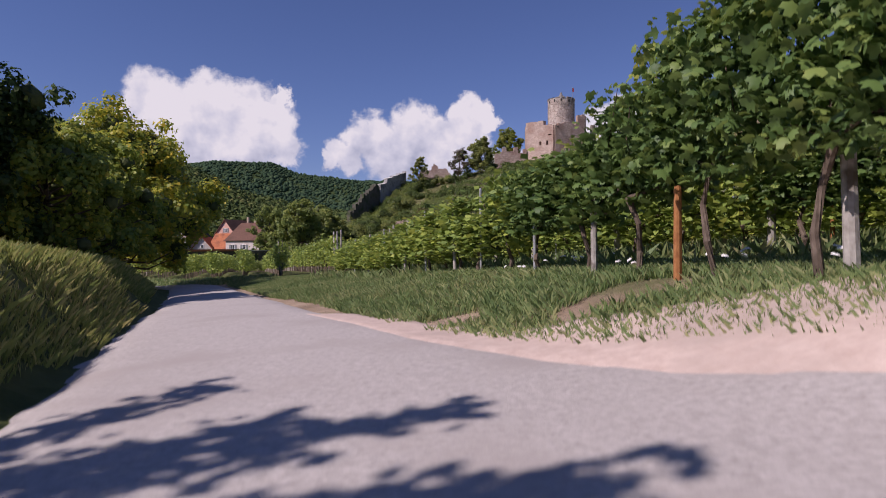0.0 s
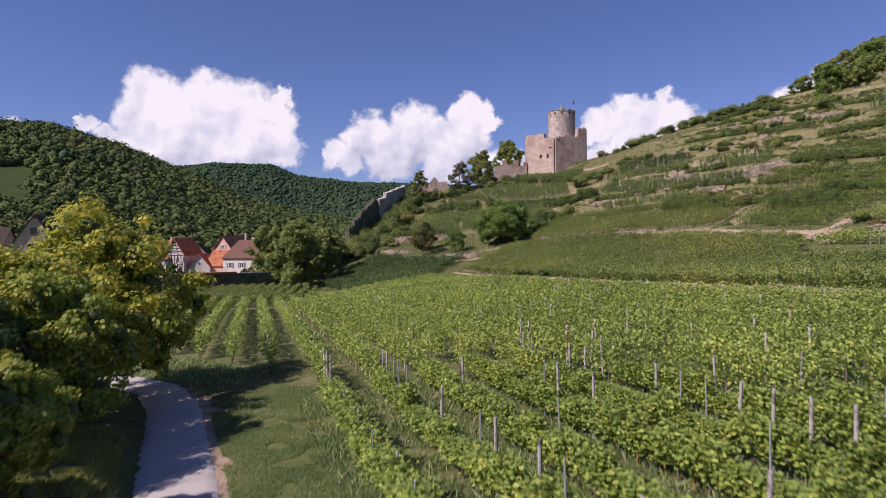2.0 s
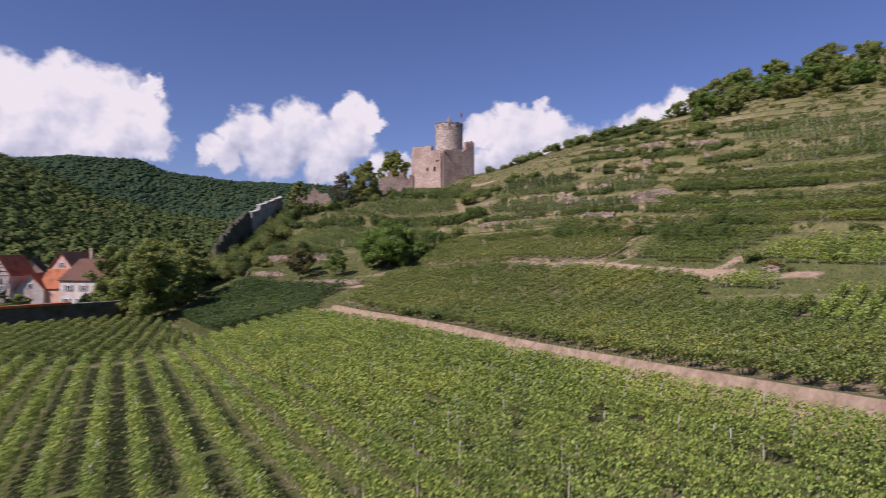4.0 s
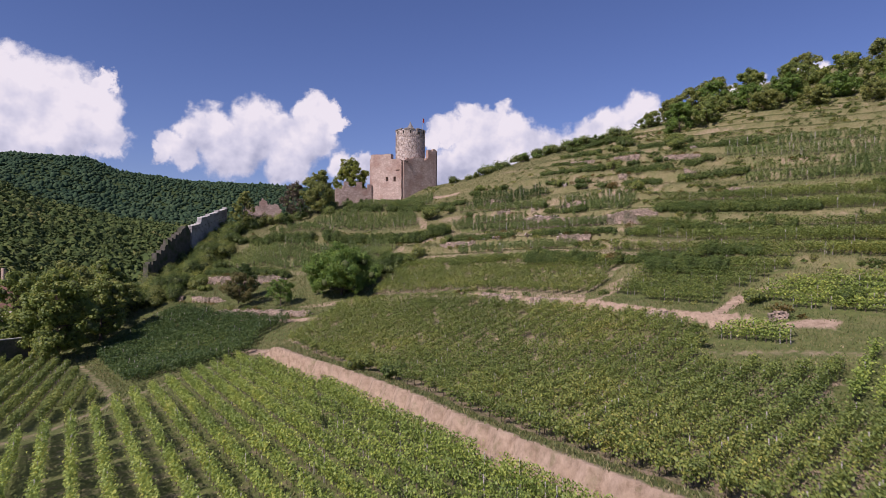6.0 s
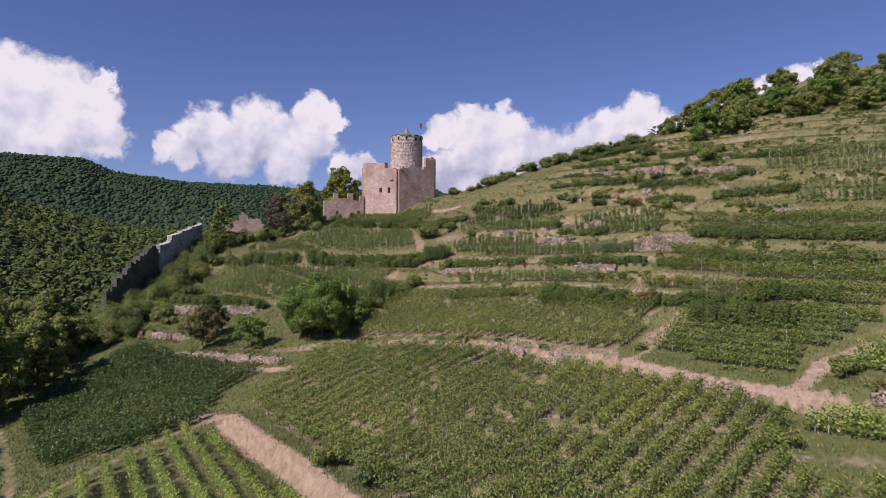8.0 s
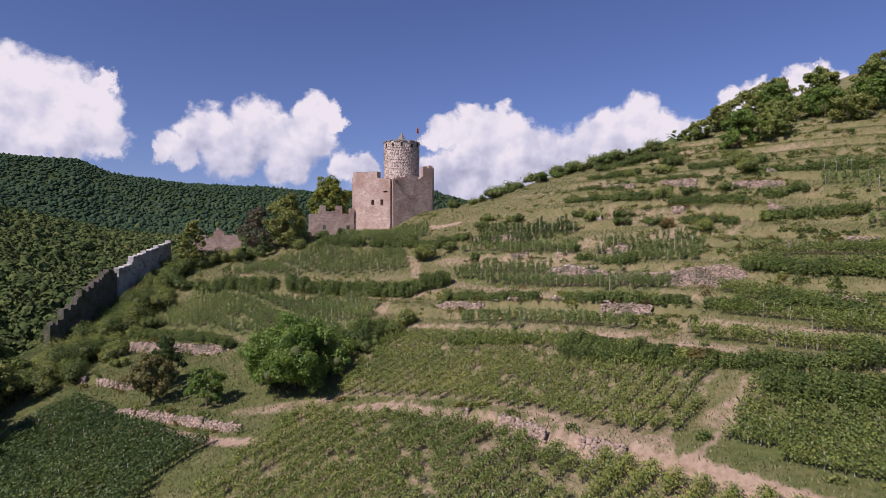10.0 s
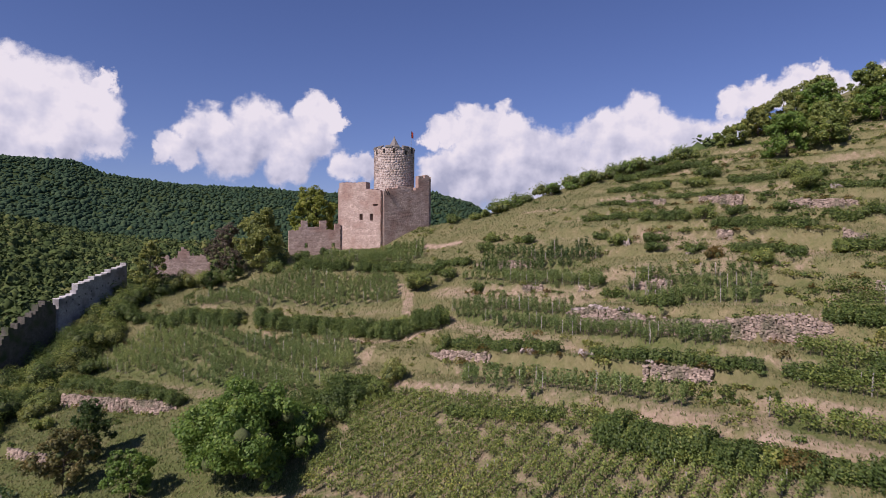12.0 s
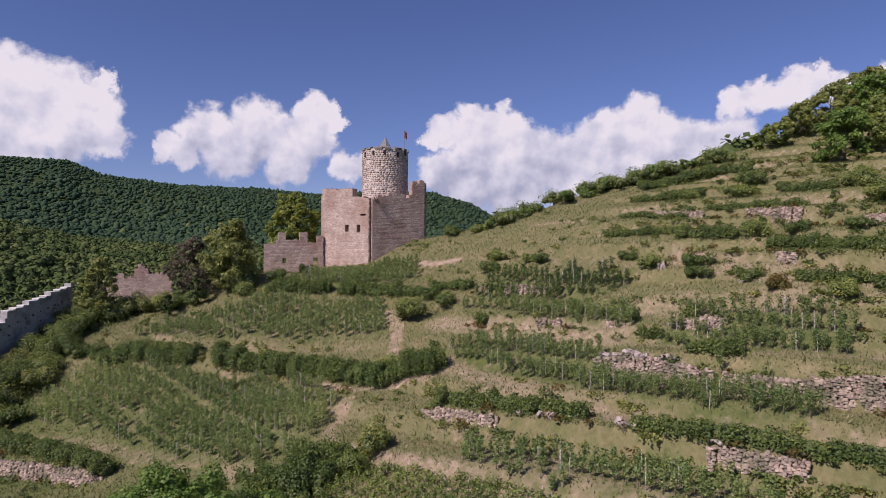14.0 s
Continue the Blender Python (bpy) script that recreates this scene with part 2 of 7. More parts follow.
M_WOODS = leaf_material("wood crowns", [(0.1, (0.036, 0.06, 0.021)), (0.4, (0.064, 0.095, 0.031)), (0.7, (0.1, 0.13, 0.04)), (0.95, (0.19, 0.175, 0.065))], patch=0.02, through=0.0, rough=0.9, spec=0.1, weight=0.55)
# distance haze of the far ridge, mixed into the crown colour
M_WOODS_FAR = leaf_material("haze-toned far crowns", [(0.1, (0.022, 0.049, 0.027)), (0.5, (0.039, 0.071, 0.037)), (0.9, (0.071, 0.107, 0.049))], patch=0.012, through=0.0, rough=0.9, spec=0.1, weight=0.5)
M_TWIGS = material("twigs and inner leaves", (0.05, 0.068, 0.023), (0.11, 0.13, 0.045), 6, bump=1.0, bump_scale=5)
M_BARK = material("bark", (0.07, 0.05, 0.035), (0.17, 0.13, 0.1), 9, bump=0.8)
M_POST = material("weathered post wood", (0.27, 0.245, 0.215), (0.46, 0.43, 0.39), 14, bump=0.4, third=(0.11, 0.09, 0.07), third_scale=5)
M_STEEL = material("galvanised post", (0.34, 0.35, 0.35), (0.5, 0.5, 0.49), 8, rough=0.5, metal=0.5, bump=0.1)
M_STAKE = material("rusty orange stake", (0.26, 0.1, 0.035), (0.42, 0.19, 0.07), 20, bump=0.3)
M_ROAD = material("pale gravel road", (0.33, 0.30, 0.278), (0.51, 0.47, 0.443), 26, bump=0.5, bump_scale=60, third=(0.375, 0.335, 0.31), third_scale=0.8)
M_SAND = material("pink sand verge", (0.47, 0.355, 0.30), (0.62, 0.5, 0.43), 10, bump=0.5, third=(0.44, 0.35, 0.30), third_scale=0.9)
M_STONE = material("pink castle stone", (0.32, 0.225, 0.185), (0.52, 0.405, 0.335), 2.2, bump=0.9, bump_scale=2.5, third=(0.36, 0.24, 0.19), third_scale=0.22)
M_TOWERSTONE = material("tower rubble stone", (0.28, 0.21, 0.17), (0.56, 0.46, 0.39), 1.2, bump=0.6, bump_scale=4, spread=0.3)
M_MORTAR = material("tower mortar", (0.5, 0.43, 0.37), (0.66, 0.58, 0.52), 2, bump=0.5)
M_GREYWALL = material("grey town wall stone", (0.27, 0.26, 0.255), (0.46, 0.445, 0.43), 2.5, bump=0.8, third=(0.2, 0.19, 0.185), third_scale=0.4)
M_PALECAP = material("pale coping stone", (0.55, 0.54, 0.5), (0.72, 0.7, 0.66), 2, bump=0.3)
# near-black base: the shade on these walls is in the stone colour
M_SHADEWALL = material("mossy stone darkened for shade", (0.06, 0.058, 0.045), (0.15, 0.135, 0.11), 2, bump=0.9, third=(0.05, 0.065, 0.025), third_scale=0.5)
M_DRYWALL = material("dry wall stone", (0.2, 0.15, 0.115), (0.42, 0.33, 0.26), 2.2, bump=0.6, third=(0.15, 0.135, 0.09), third_scale=0.5, spread=0.35)
M_PALEROCK = material("pale pink rock", (0.27, 0.215, 0.185), (0.50, 0.425, 0.38), 2.2, bump=0.9, third=(0.17, 0.15, 0.12), third_scale=0.7)
M_SLATE = material("tower roof slate", (0.16, 0.145, 0.13), (0.26, 0.24, 0.22), 4, rough=0.6, bump=0.3)
M_DARK = material("dark opening", (0.012, 0.011, 0.01), (0.03, 0.028, 0.025), 3, bump=0.0)
M_PLASTER = material("pale plaster", (0.58, 0.50, 0.45), (0.74, 0.67, 0.62), 0.8, bump=0.15, third=(0.52, 0.44, 0.38), third_scale=0.5)
M_PINKPLASTER = material("salmon plaster", (0.58, 0.33, 0.25), (0.72, 0.45, 0.36), 0.8, bump=0.15)
M_BARNSTONE = material("barn sandstone", (0.4, 0.3, 0.22), (0.6, 0.47, 0.36), 1.4, bump=0.4, third=(0.36, 0.28, 0.22), third_scale=0.3)
M_TILE_ORANGE = material("orange roof tiles", (0.33, 0.1, 0.045), (0.50, 0.19, 0.085), 3, bump=0.5, third=(0.25, 0.09, 0.05), third_scale=0.5)
M_TILE_BROWN = material("brown roof tiles", (0.11, 0.056, 0.04), (0.19, 0.1, 0.072), 3, bump=0.5, third=(0.12, 0.065, 0.045), third_scale=0.5)
M_TILE_DARK = material("dark roof tiles", (0.045, 0.035, 0.028), (0.1, 0.075, 0.058), 3, rough=0.95, bump=0.5, spec=0.1)
M_TIMBER = material("dark timber", (0.07, 0.04, 0.022), (0.13, 0.08, 0.05), 5, bump=0.3)
M_SHUTTER = material("grey shutter", (0.2, 0.21, 0.22), (0.3, 0.31, 0.32), 5, bump=0.1)
M_WHITE = material("white paint", (0.74, 0.73, 0.7), (0.82, 0.81, 0.79), 4, bump=0.05)
M_FLAG = material("red flag cloth", (0.5, 0.05, 0.04), (0.62, 0.08, 0.06), 4, bump=0.1)
M_GLASS = material("dark window glass", (0.03, 0.035, 0.04), (0.06, 0.065, 0.07), 2, rough=0.12, bump=0.0, spec=0.6)

# ---- small builders ----


def mesh_from(name, verts, faces, mat, smooth_shade=False):
    """A mesh out of arrays: verts n x 3, faces m x 3 or m x 4."""
    me = bpy.data.meshes.new(name)
    verts, faces = np.asarray(verts, np.float32), np.asarray(faces, np.int32)
    k = faces.shape[1]
    me.vertices.add(len(verts))
    me.vertices.foreach_set("co", verts.ravel())
    me.loops.add(faces.size)
    me.loops.foreach_set("vertex_index", faces.ravel())
    me.polygons.add(len(faces))
    me.polygons.foreach_set("loop_start", np.arange(0, faces.size, k, dtype=np.int32))
    me.polygons.foreach_set("loop_total", np.full(len(faces), k, np.int32))
    if smooth_shade:
        me.polygons.foreach_set("use_smooth", np.ones(len(faces), bool))
    me.update(calc_edges=True)
    me.validate()
    if mat:
        me.materials.append(mat)
    return me


def put(name, me, parent=None, label="", m=None):
    ob = new(name, me)
    if parent:
        ob.parent = parent
    if label:
        ob["label"] = label
    if m is not None:
        ob.matrix_basis = m
    return ob


def part(name, bm, mat, parent=None, label=""):
    me = bpy.data.meshes.new(name)
    bm.to_mesh(me)
    bm.free()
    if mat:
        me.materials.append(mat)
    return put(name, me, parent, label)


def empty(name, x, y, z, turn=0):
    ob = new(name)
    ob.empty_display_size = 0.3
    ob.matrix_basis = pose(x, y, z, 0, 0, turn)
    return ob


def tube(bm, path, radii, sides=7):
    """A tapered tube along a path of points."""
    rings = []
    for i, p in enumerate(path):
        a = Vector(path[max(i - 1, 0)])
        b = Vector(path[min(i + 1, len(path) - 1)])
        q = (b - a).to_track_quat("Z", "X")
        rings.append([bm.verts.new(Vector(p) + q @ Vector((radii[i] * math.cos(s * math.tau / sides), radii[i] * math.sin(s * math.tau / sides), 0))) for s in range(sides)])
    for r0, r1 in zip(rings, rings[1:]):
        for s in range(sides):
            bm.faces.new((r0[s], r0[(s + 1) % sides], r1[(s + 1) % sides], r1[s]))
    bm.faces.new(rings[0][::-1])
    bm.faces.new(rings[-1])
    return bm


def box(bm, x0, y0, z0, x1, y1, z1, bevel=0.0):
    vs = [bm.verts.new((x, y, z)) for z in (z0, z1) for x, y in ((x0, y0), (x1, y0), (x1, y1), (x0, y1))]
    fs = [bm.faces.new([vs[i] for i in f]) for f in ((3, 2, 1, 0), (4, 5, 6, 7), (0, 1, 5, 4), (1, 2, 6, 5), (2, 3, 7, 6), (3, 0, 4, 7))]
    if bevel:
        bmesh.ops.bevel(bm, geom=list({e for f in fs for e in f.edges}), offset=bevel, segments=1, affect="EDGES")
    return bm


def frames(n, rng, up=0.35, out=None):
    """Random leaf frames, tilted so that more of them face upwards, or outwards."""
    nrm = rng.normal(size=(n, 3))
    if out is None:
        nrm[:, 2] = np.abs(nrm[:, 2]) + up
    else:
        nrm = nrm * 0.55 + out * 1.5
        nrm[:, 2] += up
    nrm /= np.linalg.norm(nrm, axis=1)[:, None]
    a = rng.normal(size=(n, 3))
    a -= nrm * (a * nrm).sum(1)[:, None]
    a /= np.linalg.norm(a, axis=1)[:, None] + 1e-9
    return a, np.cross(nrm, a), nrm


def kites(points, size, rng, up=0.35, out=None):
    """Simple folded leaves, four corners each; out turns them away from the middle of their clump."""
    n = len(points)
    a, b, c = frames(n, rng, up, out)
    s = (size * rng.uniform(0.65, 1.35, n))[:, None]
    v = np.stack([points - a * s * 0.5, points + b * s * 0.45 + c * s * 0.14, points + a * s * 0.62, points - b * s * 0.45 + c * s * 0.14], 1)
    f = np.arange(4 * n).reshape(n, 4)
    return v.reshape(-1, 3), f


LEAF = np.array([(0, -0.32), (0.26, -0.5), (0.52, -0.16), (0.36, 0.04), (0.46, 0.36), (0.2, 0.34), (0, 0.66), (-0.2, 0.34), (-0.46, 0.36), (-0.36, 0.04), (-0.52, -0.16), (-0.26, -0.5)])


def vine_leaves(points, size, rng):
    """Lobed leaves, fanned from the middle."""
    n, k = len(points), len(LEAF)
    a, b, c = frames(n, rng, 0.45)
    s = (size * rng.uniform(0.6, 1.3, n))[:, None, None]
    curl = -0.55 * (LEAF ** 2).sum(1)
    ring = points[:, None] + s * (b[:, None] * LEAF[None, :, :1] + a[:, None] * LEAF[None, :, 1:] + c[:, None] * curl[None, :, None])
    v = np.concatenate([points[:, None], ring], 1).reshape(-1, 3)
    base = (np.arange(n) * (k + 1))[:, None, None]
    i = np.arange(k)
    f = base + np.stack([np.zeros(k, int), 1 + i, 1 + (i + 1) % k], 1)[None]
    return v, f.reshape(-1, 3)


def inside(poly, x, y):
    hit = np.zeros(len(x), bool)
    n = len(poly)
    for i in range(n):
        (x0, y0), (x1, y1) = poly[i], poly[(i + 1) % n]
        cross = (y0 > y) != (y1 > y)
        hit ^= cross & (x < (x1 - x0) * (y - y0) / (y1 - y0 + 1e-12) + x0)
    return hit


def near_line(line, x, y):
    """The distance to a broken line, and the length along it."""
    best, along, run = np.full(np.shape(x), 1e9), np.zeros(np.shape(x)), 0.0
    for (x0, y0), (x1, y1) in zip(line, line[1:]):
        dx, dy = x1 - x0, y1 - y0
        length = math.hypot(dx, dy)
        t = np.clip(((x - x0) * dx + (y - y0) * dy) / length ** 2, 0, 1)
        d = np.hypot(x - x0 - t * dx, y - y0 - t * dy)
        along = np.where(d < best, run + t * length, along)
        best = np.minimum(best, d)
        run += length
    return best, along


def on_line(line, step):
    """Points and directions at even steps along a broken line."""
    out = []
    for (x0, y0), (x1, y1) in zip(line, line[1:]):
        length = math.hypot(x1 - x0, y1 - y0)
        n = max(1, round(length / step))
        for i in range(n):
            t = (i + 0.5) / n
            out.append((x0 + t * (x1 - x0), y0 + t * (y1 - y0), (x1 - x0) / length, (y1 - y0) / length))
    return out


# ---- the land ----
UX, UY = 0.805, 0.593
def smooth(a, b, x):
    t = np.clip((x - a) / (b - a), 0, 1)
    return t * t * (3 - 2 * t)
def smax(a, b, k):
    return 0.5 * (a + b + np.sqrt((a - b) ** 2 + k * k))
def low_land(x, y):
    z = 0.15 + 0.07 * np.maximum(x, -18) - 0.008 * np.minimum(y, 140)
    z = z - 1.5 * smooth(-6, -24, x) * smooth(60, 115, y)
    return z
RISE_U = [50, 62, 76, 88, 98, 110, 122, 130, 140, 150, 160, 172, 200, 240, 300, 420]
RISE_Z = [-7, -3.2, 0.2, 4.0, 6.8, 10.6, 15.2, 18.2, 22.4, 27.2, 32.6, 39.4, 51.5, 68, 88, 112]
EDGE_U = [60, 100, 160, 172, 180, 200, 215, 240, 320]
EDGE_V = [176, 186, 182, 160, 128, 112, 90, 78, 60]
def hill(x, y):
    u, v = UX * x + UY * y, -UY * x + UX * y
    z = np.interp(u - 3.0 * smooth(60, 112, v) + 5 * smooth(130, 160, v) , RISE_U, RISE_Z)
    z = z + 3.0 * smooth(136, 160, v) * smooth(104, 132, u) * (1 - smooth(140, 158, u)) - 4.6 * smooth(150, 164, u) * smooth(122, 160, v)
    z = z + 3.0 * smooth(160, 182, v) * smooth(88, 112, u) * (1 - smooth(118, 140, u))
    e = np.interp(u, EDGE_U, EDGE_V)
    d = np.maximum(v - e, 0)
    return z - 0.62 * d * d / (d + 14)
AZ_A = [-180, -70, -45, -35, -30, -24, -20, -14, -8, 0, 10, 25, 60, 180]
H_A = [20, 100, 116, 120, 106, 80, 58, 42, 36, 34, 34, 30, 25, 20]
AZ_B = [-180, -60, -40, -30, -21, -16, -13.8, -8.2, -2, 3, 9, 13, 16.6, 20, 30, 180]
H_B = [90, 140, 175, 200, 246, 248, 218, 200, 200, 188, 200, 198, 166, 104, 66, 66]
def far_land(x, y):
    dx, dy = x - 10, y - 40
    r = np.hypot(dx, dy)
    az = np.degrees(np.arctan2(dx, dy))
    ha, hb = np.interp(az, AZ_A, H_A), np.interp(az, AZ_B, H_B)
    z = ha * smooth(190, 680, r) ** 1.0
    z = z + (hb - ha) * smooth(760, 1900, r) - hb * 0.8 * smooth(1950, 3200, r)
    return z - 2
def terraces(x, y):
    """Old terraces: the height that their level beds and steep banks add to the even slope, and where the banks are."""
    u, v = UX * x + UY * y, -UY * x + UX * y
    f = ((u + 1.6 * np.sin(v * 0.055) + 0.8 * np.sin(v * 0.13 + u * 0.05)) / 6.4) % 1.0
    bank = smooth(0.76, 0.84, f) * (1 - smooth(0.96, 1.0, f))
    z = np.where(f < 0.82, 0.5 - f / 0.82, (f - 0.82) / 0.18 - 0.5)
    w = smooth(112, 122, u) * (1 - smooth(215, 240, u)) * (1 - smooth(-14, -3, v - np.interp(u, EDGE_U, EDGE_V))) * (1 - smooth(108, 118, v) * smooth(128, 140, u))
    return 1.15 * z * w, bank * w


def bare_ground(x, y):
    x, y = np.asarray(x, float), np.asarray(y, float)
    w = smooth(150, 330, np.hypot(x - 10, y - 40))
    near = smax(low_land(x, y) - 30 * w, hill(x, y) + terraces(x, y)[0], 1.2) - 0.12
    return smax(near, far_land(x, y) - 36 * (1 - w), 2.0) - 0.03


# terrace walls: (line from the south east to the north west, height)
WALLS = [
    ([(64, 88), (55.5, 92), (50, 101.5), (46, 110), (39.5, 118.5), (33, 131)], 1.3),
    ([(66, 131), (60, 138.5), (53.4, 146.5), (49, 152.8), (43.4, 159.8), (38.3, 165.5)], 1.5),
    ([(75.5, 135.5), (68, 145.5), (62, 154), (57, 161)], 2.0),
    ([(63, 165), (56, 174), (49, 183)], 1.0),
    ([(92, 146), (85, 158), (79, 170), (76, 178)], 1.2),
    ([(4.4, 174.8), (-8, 182.8), (-20, 193.5)], 1.9),
    ([(66, 173), (59, 183), (53, 191)], 1.0),
    ([(99, 152), (94, 163), (88, 176), (82, 190)], 1.2),
    ([(9.2, 142.2), (3.6, 147.8), (-3.4, 154.6), (-10, 160.5)], 1.1),
    ([(-8, 167), (-10.3, 169.3), (-20, 176.8)], 1.2),
    ([(92, 130), (84, 140), (79, 148), (72, 156), (66, 162)], 1.2),
    ([(104, 176), (97, 188), (89, 199)], 1.2),
    ([(82, 116), (75, 127)], 1.3),
    ([(36.5, 21), (29, 43), (23.8, 58), (20.2, 69.5), (17.9, 77.5), (15.8, 87), (13, 96), (9.6, 106), (5.5, 116), (1.2, 127)], 2.3),
]


ROAD_Y = [0, 4, 6, 8, 11, 15]
ROAD_HALF = [1.34, 1.3, 1.33, 1.28, 1.15, 1.0]


def ground(x, y):
    x, y = np.asarray(x, float), np.asarray(y, float)
    z = bare_ground(x, y)
    for line, h in WALLS:
        box_x = (min(p[0] for p in line) - 9, max(p[0] for p in line) + 9)
        box_y = (min(p[1] for p in line) - 9, max(p[1] for p in line) + 9)
        m = (x > box_x[0]) & (x < box_x[1]) & (y > box_y[0]) & (y < box_y[1])
        if not np.any(m):
            continue
        d, along = near_line(line, x, y)
        total = sum(math.dist(a, b) for a, b in zip(line, line[1:]))
        # which side: uphill is to the right of the line's way
        side = np.zeros(np.shape(x))
        best = np.full(np.shape(x), 1e9)
        for (x0, y0), (x1, y1) in zip(line, line[1:]):
            dx, dy = x1 - x0, y1 - y0
            length = math.hypot(dx, dy)
            t = np.clip(((x - x0) * dx + (y - y0) * dy) / length ** 2, 0, 1)
            dd = np.hypot(x - x0 - t * dx, y - y0 - t * dy)
            s = (dy * (x - x0) - dx * (y - y0)) / length
            side = np.where(dd < best, s, side)
            best = np.minimum(best, dd)
        ends = smooth(0, 3, along) * smooth(0, 3, total - along)
        step = np.where(side > 0, 1 - np.clip(side / 5, 0, 1), -(1 - np.clip(-side / 5, 0, 1)))
        z = z + np.where(m & (d < 8), 0.5 * h * step * ends, 0)
    # the farm road lies in a slight hollow, with a bank on its west
    d, along = near_line(ROAD, x, y)
    z = z - 0.12 * (1 - smooth(1.5, 2.6, d))
    left = smooth(0.2, -0.6, x + 0.4 * y - 0.3) * (1 - smooth(14, 30, y)) * smooth(-14, -4, y)
    half = np.interp(y, ROAD_Y, ROAD_HALF)
    z = z + left * (1.02 * smooth(half + 0.02, half + 1.2, d) + 0.35 * smooth(half + 1.2, half + 4.0, d))
    right = smooth(1.9, 3.7, 0.957 * x + 0.29 * y) * (1 - smooth(9, 20, y)) * (1 - smooth(6, 14, x))
    z = z + 0.26 * right
    return z


ROAD = [(2.6, -8), (0.25, 0), (-1.5, 5), (-4.4, 12), (-8.6, 22), (-11.5, 28.5), (-14.2, 33), (-18, 36.5), (-24, 39.5), (-40, 46), (-70, 60)]
PATHS = [  # bare earth ways: line, half width
    ([(-4, 131), (1.2, 127), (5.5, 116), (9.6, 106), (13, 96), (15.8, 87), (17.9, 77.5), (20.2, 69.5), (23.8, 58), (29, 43), (36.5, 21)], 1.3),
    ([(-40, 92), (-26, 90), (-20, 97), (-15.5, 108), (-4, 124), (1.2, 128)], 0.8),
    ([(-15.5, 108), (-20, 121), (-29, 141)], 0.8),
    ([(18, 141), (26, 137), (33, 128.5), (40, 117), (47, 107.5), (52, 98), (58, 90), (64, 84)], 1.0),
    ([(46.5, 108), (54, 112), (60, 117)], 0.45),
    ([(57, 94), (62, 96.5), (68, 96.6)], 0.9),
    ([(48, 86.3), (57.4, 79), (63, 74)], 0.8),
    ([(55.1, 91.3), (59.7, 87.8), (63.1, 83.4)], 0.8),
    ([(41.4, 67.5), (46, 68.5), (51, 73)], 0.6),
    ([(53.5, 205.8), (50, 209.2), (48, 213)], 0.9),
    ([(-7, 154.5), (1.8, 145.8), (7.4, 139.8), (12, 137)], 0.9),
]
BANKS = [  # dry and half bare strips along the terraces: line, half width, how bare
    ([(8.2, 200.5), (23.4, 194.3), (36.6, 186.1)], 1.1, 0.34),
    ([(-17.7, 195.3), (-4.4, 186.7), (14.1, 171.9)], 1.3, 0.36),
    ([(16.4, 168.6), (27.1, 161.9)], 1.4, 0.42),
    ([(39.6, 195.3), (39.8, 188.5), (37.6, 180.7)], 1.0, 0.55),
    ([(28, 181.2), (31.7, 176.3), (40.9, 172.3)], 0.8, 0.6),
    ([(31.3, 173.6), (28.4, 167.9), (29.3, 162.4)], 0.7, 0.5),
    ([(43, 174.1), (48.4, 162.7), (56.3, 148), (63.8, 139.2)], 1.9, 0.42),
    ([(32.9, 159.4), (40.5, 149.9), (48.4, 139.5), (54.9, 132.5)], 1.7, 0.5),
    ([(45, 185.7), (53.1, 175.6), (61.5, 164.5)], 2.0, 0.46),
    ([(61.3, 164), (69, 150.5), (76.9, 142.7)], 1.2, 0.36),
    ([(66.7, 167.6), (77.5, 156)], 2.4, 0.38),
    ([(76.3, 173.9), (81.1, 160.5), (86.4, 148.9)], 2.6, 0.42),
    ([(80.5, 139.7), (75.7, 136.7)], 1.0, 0.55),
    ([(62.7, 130.3), (66, 125.3), (72, 117)], 1.0, 0.5),
    ([(59.2, 126.1), (61.8, 121.7), (70, 111)], 1.2, 0.5),
    ([(55.2, 132.3), (60.4, 128.5)], 1.6, 0.45),
    ([(67.1, 203.9), (73.6, 196.9)], 0.8, 0.5),
    ([(70.6, 192.9), (74.2, 188.8), (80, 180)], 0.8, 0.4),
    ([(93.8, 176.1), (101.5, 161.4)], 1.6, 0.36),
    ([(111, 172.4), (115.4, 167.8)], 1.5, 0.4),
    ([(55.8, 203), (72, 180.5)], 1.2, 0.3),
    ([(7.9, 147.6), (13, 146), (18.6, 143.7)], 1.6, 0.5),
    ([(35.8, 130.7), (40.5, 121.2), (46.5, 111.5)], 1.3, 0.5),
    ([(52.5, 112.9), (59.6, 114.9)], 1.3, 0.5),
    ([(23, 147), (27, 157), (30, 163)], 1.2, 0.5),
    ([(84, 192), (90, 180), (97, 165)], 1.6, 0.3),
    ([(57, 198), (66, 186), (72, 176)], 1.4, 0.28),
]


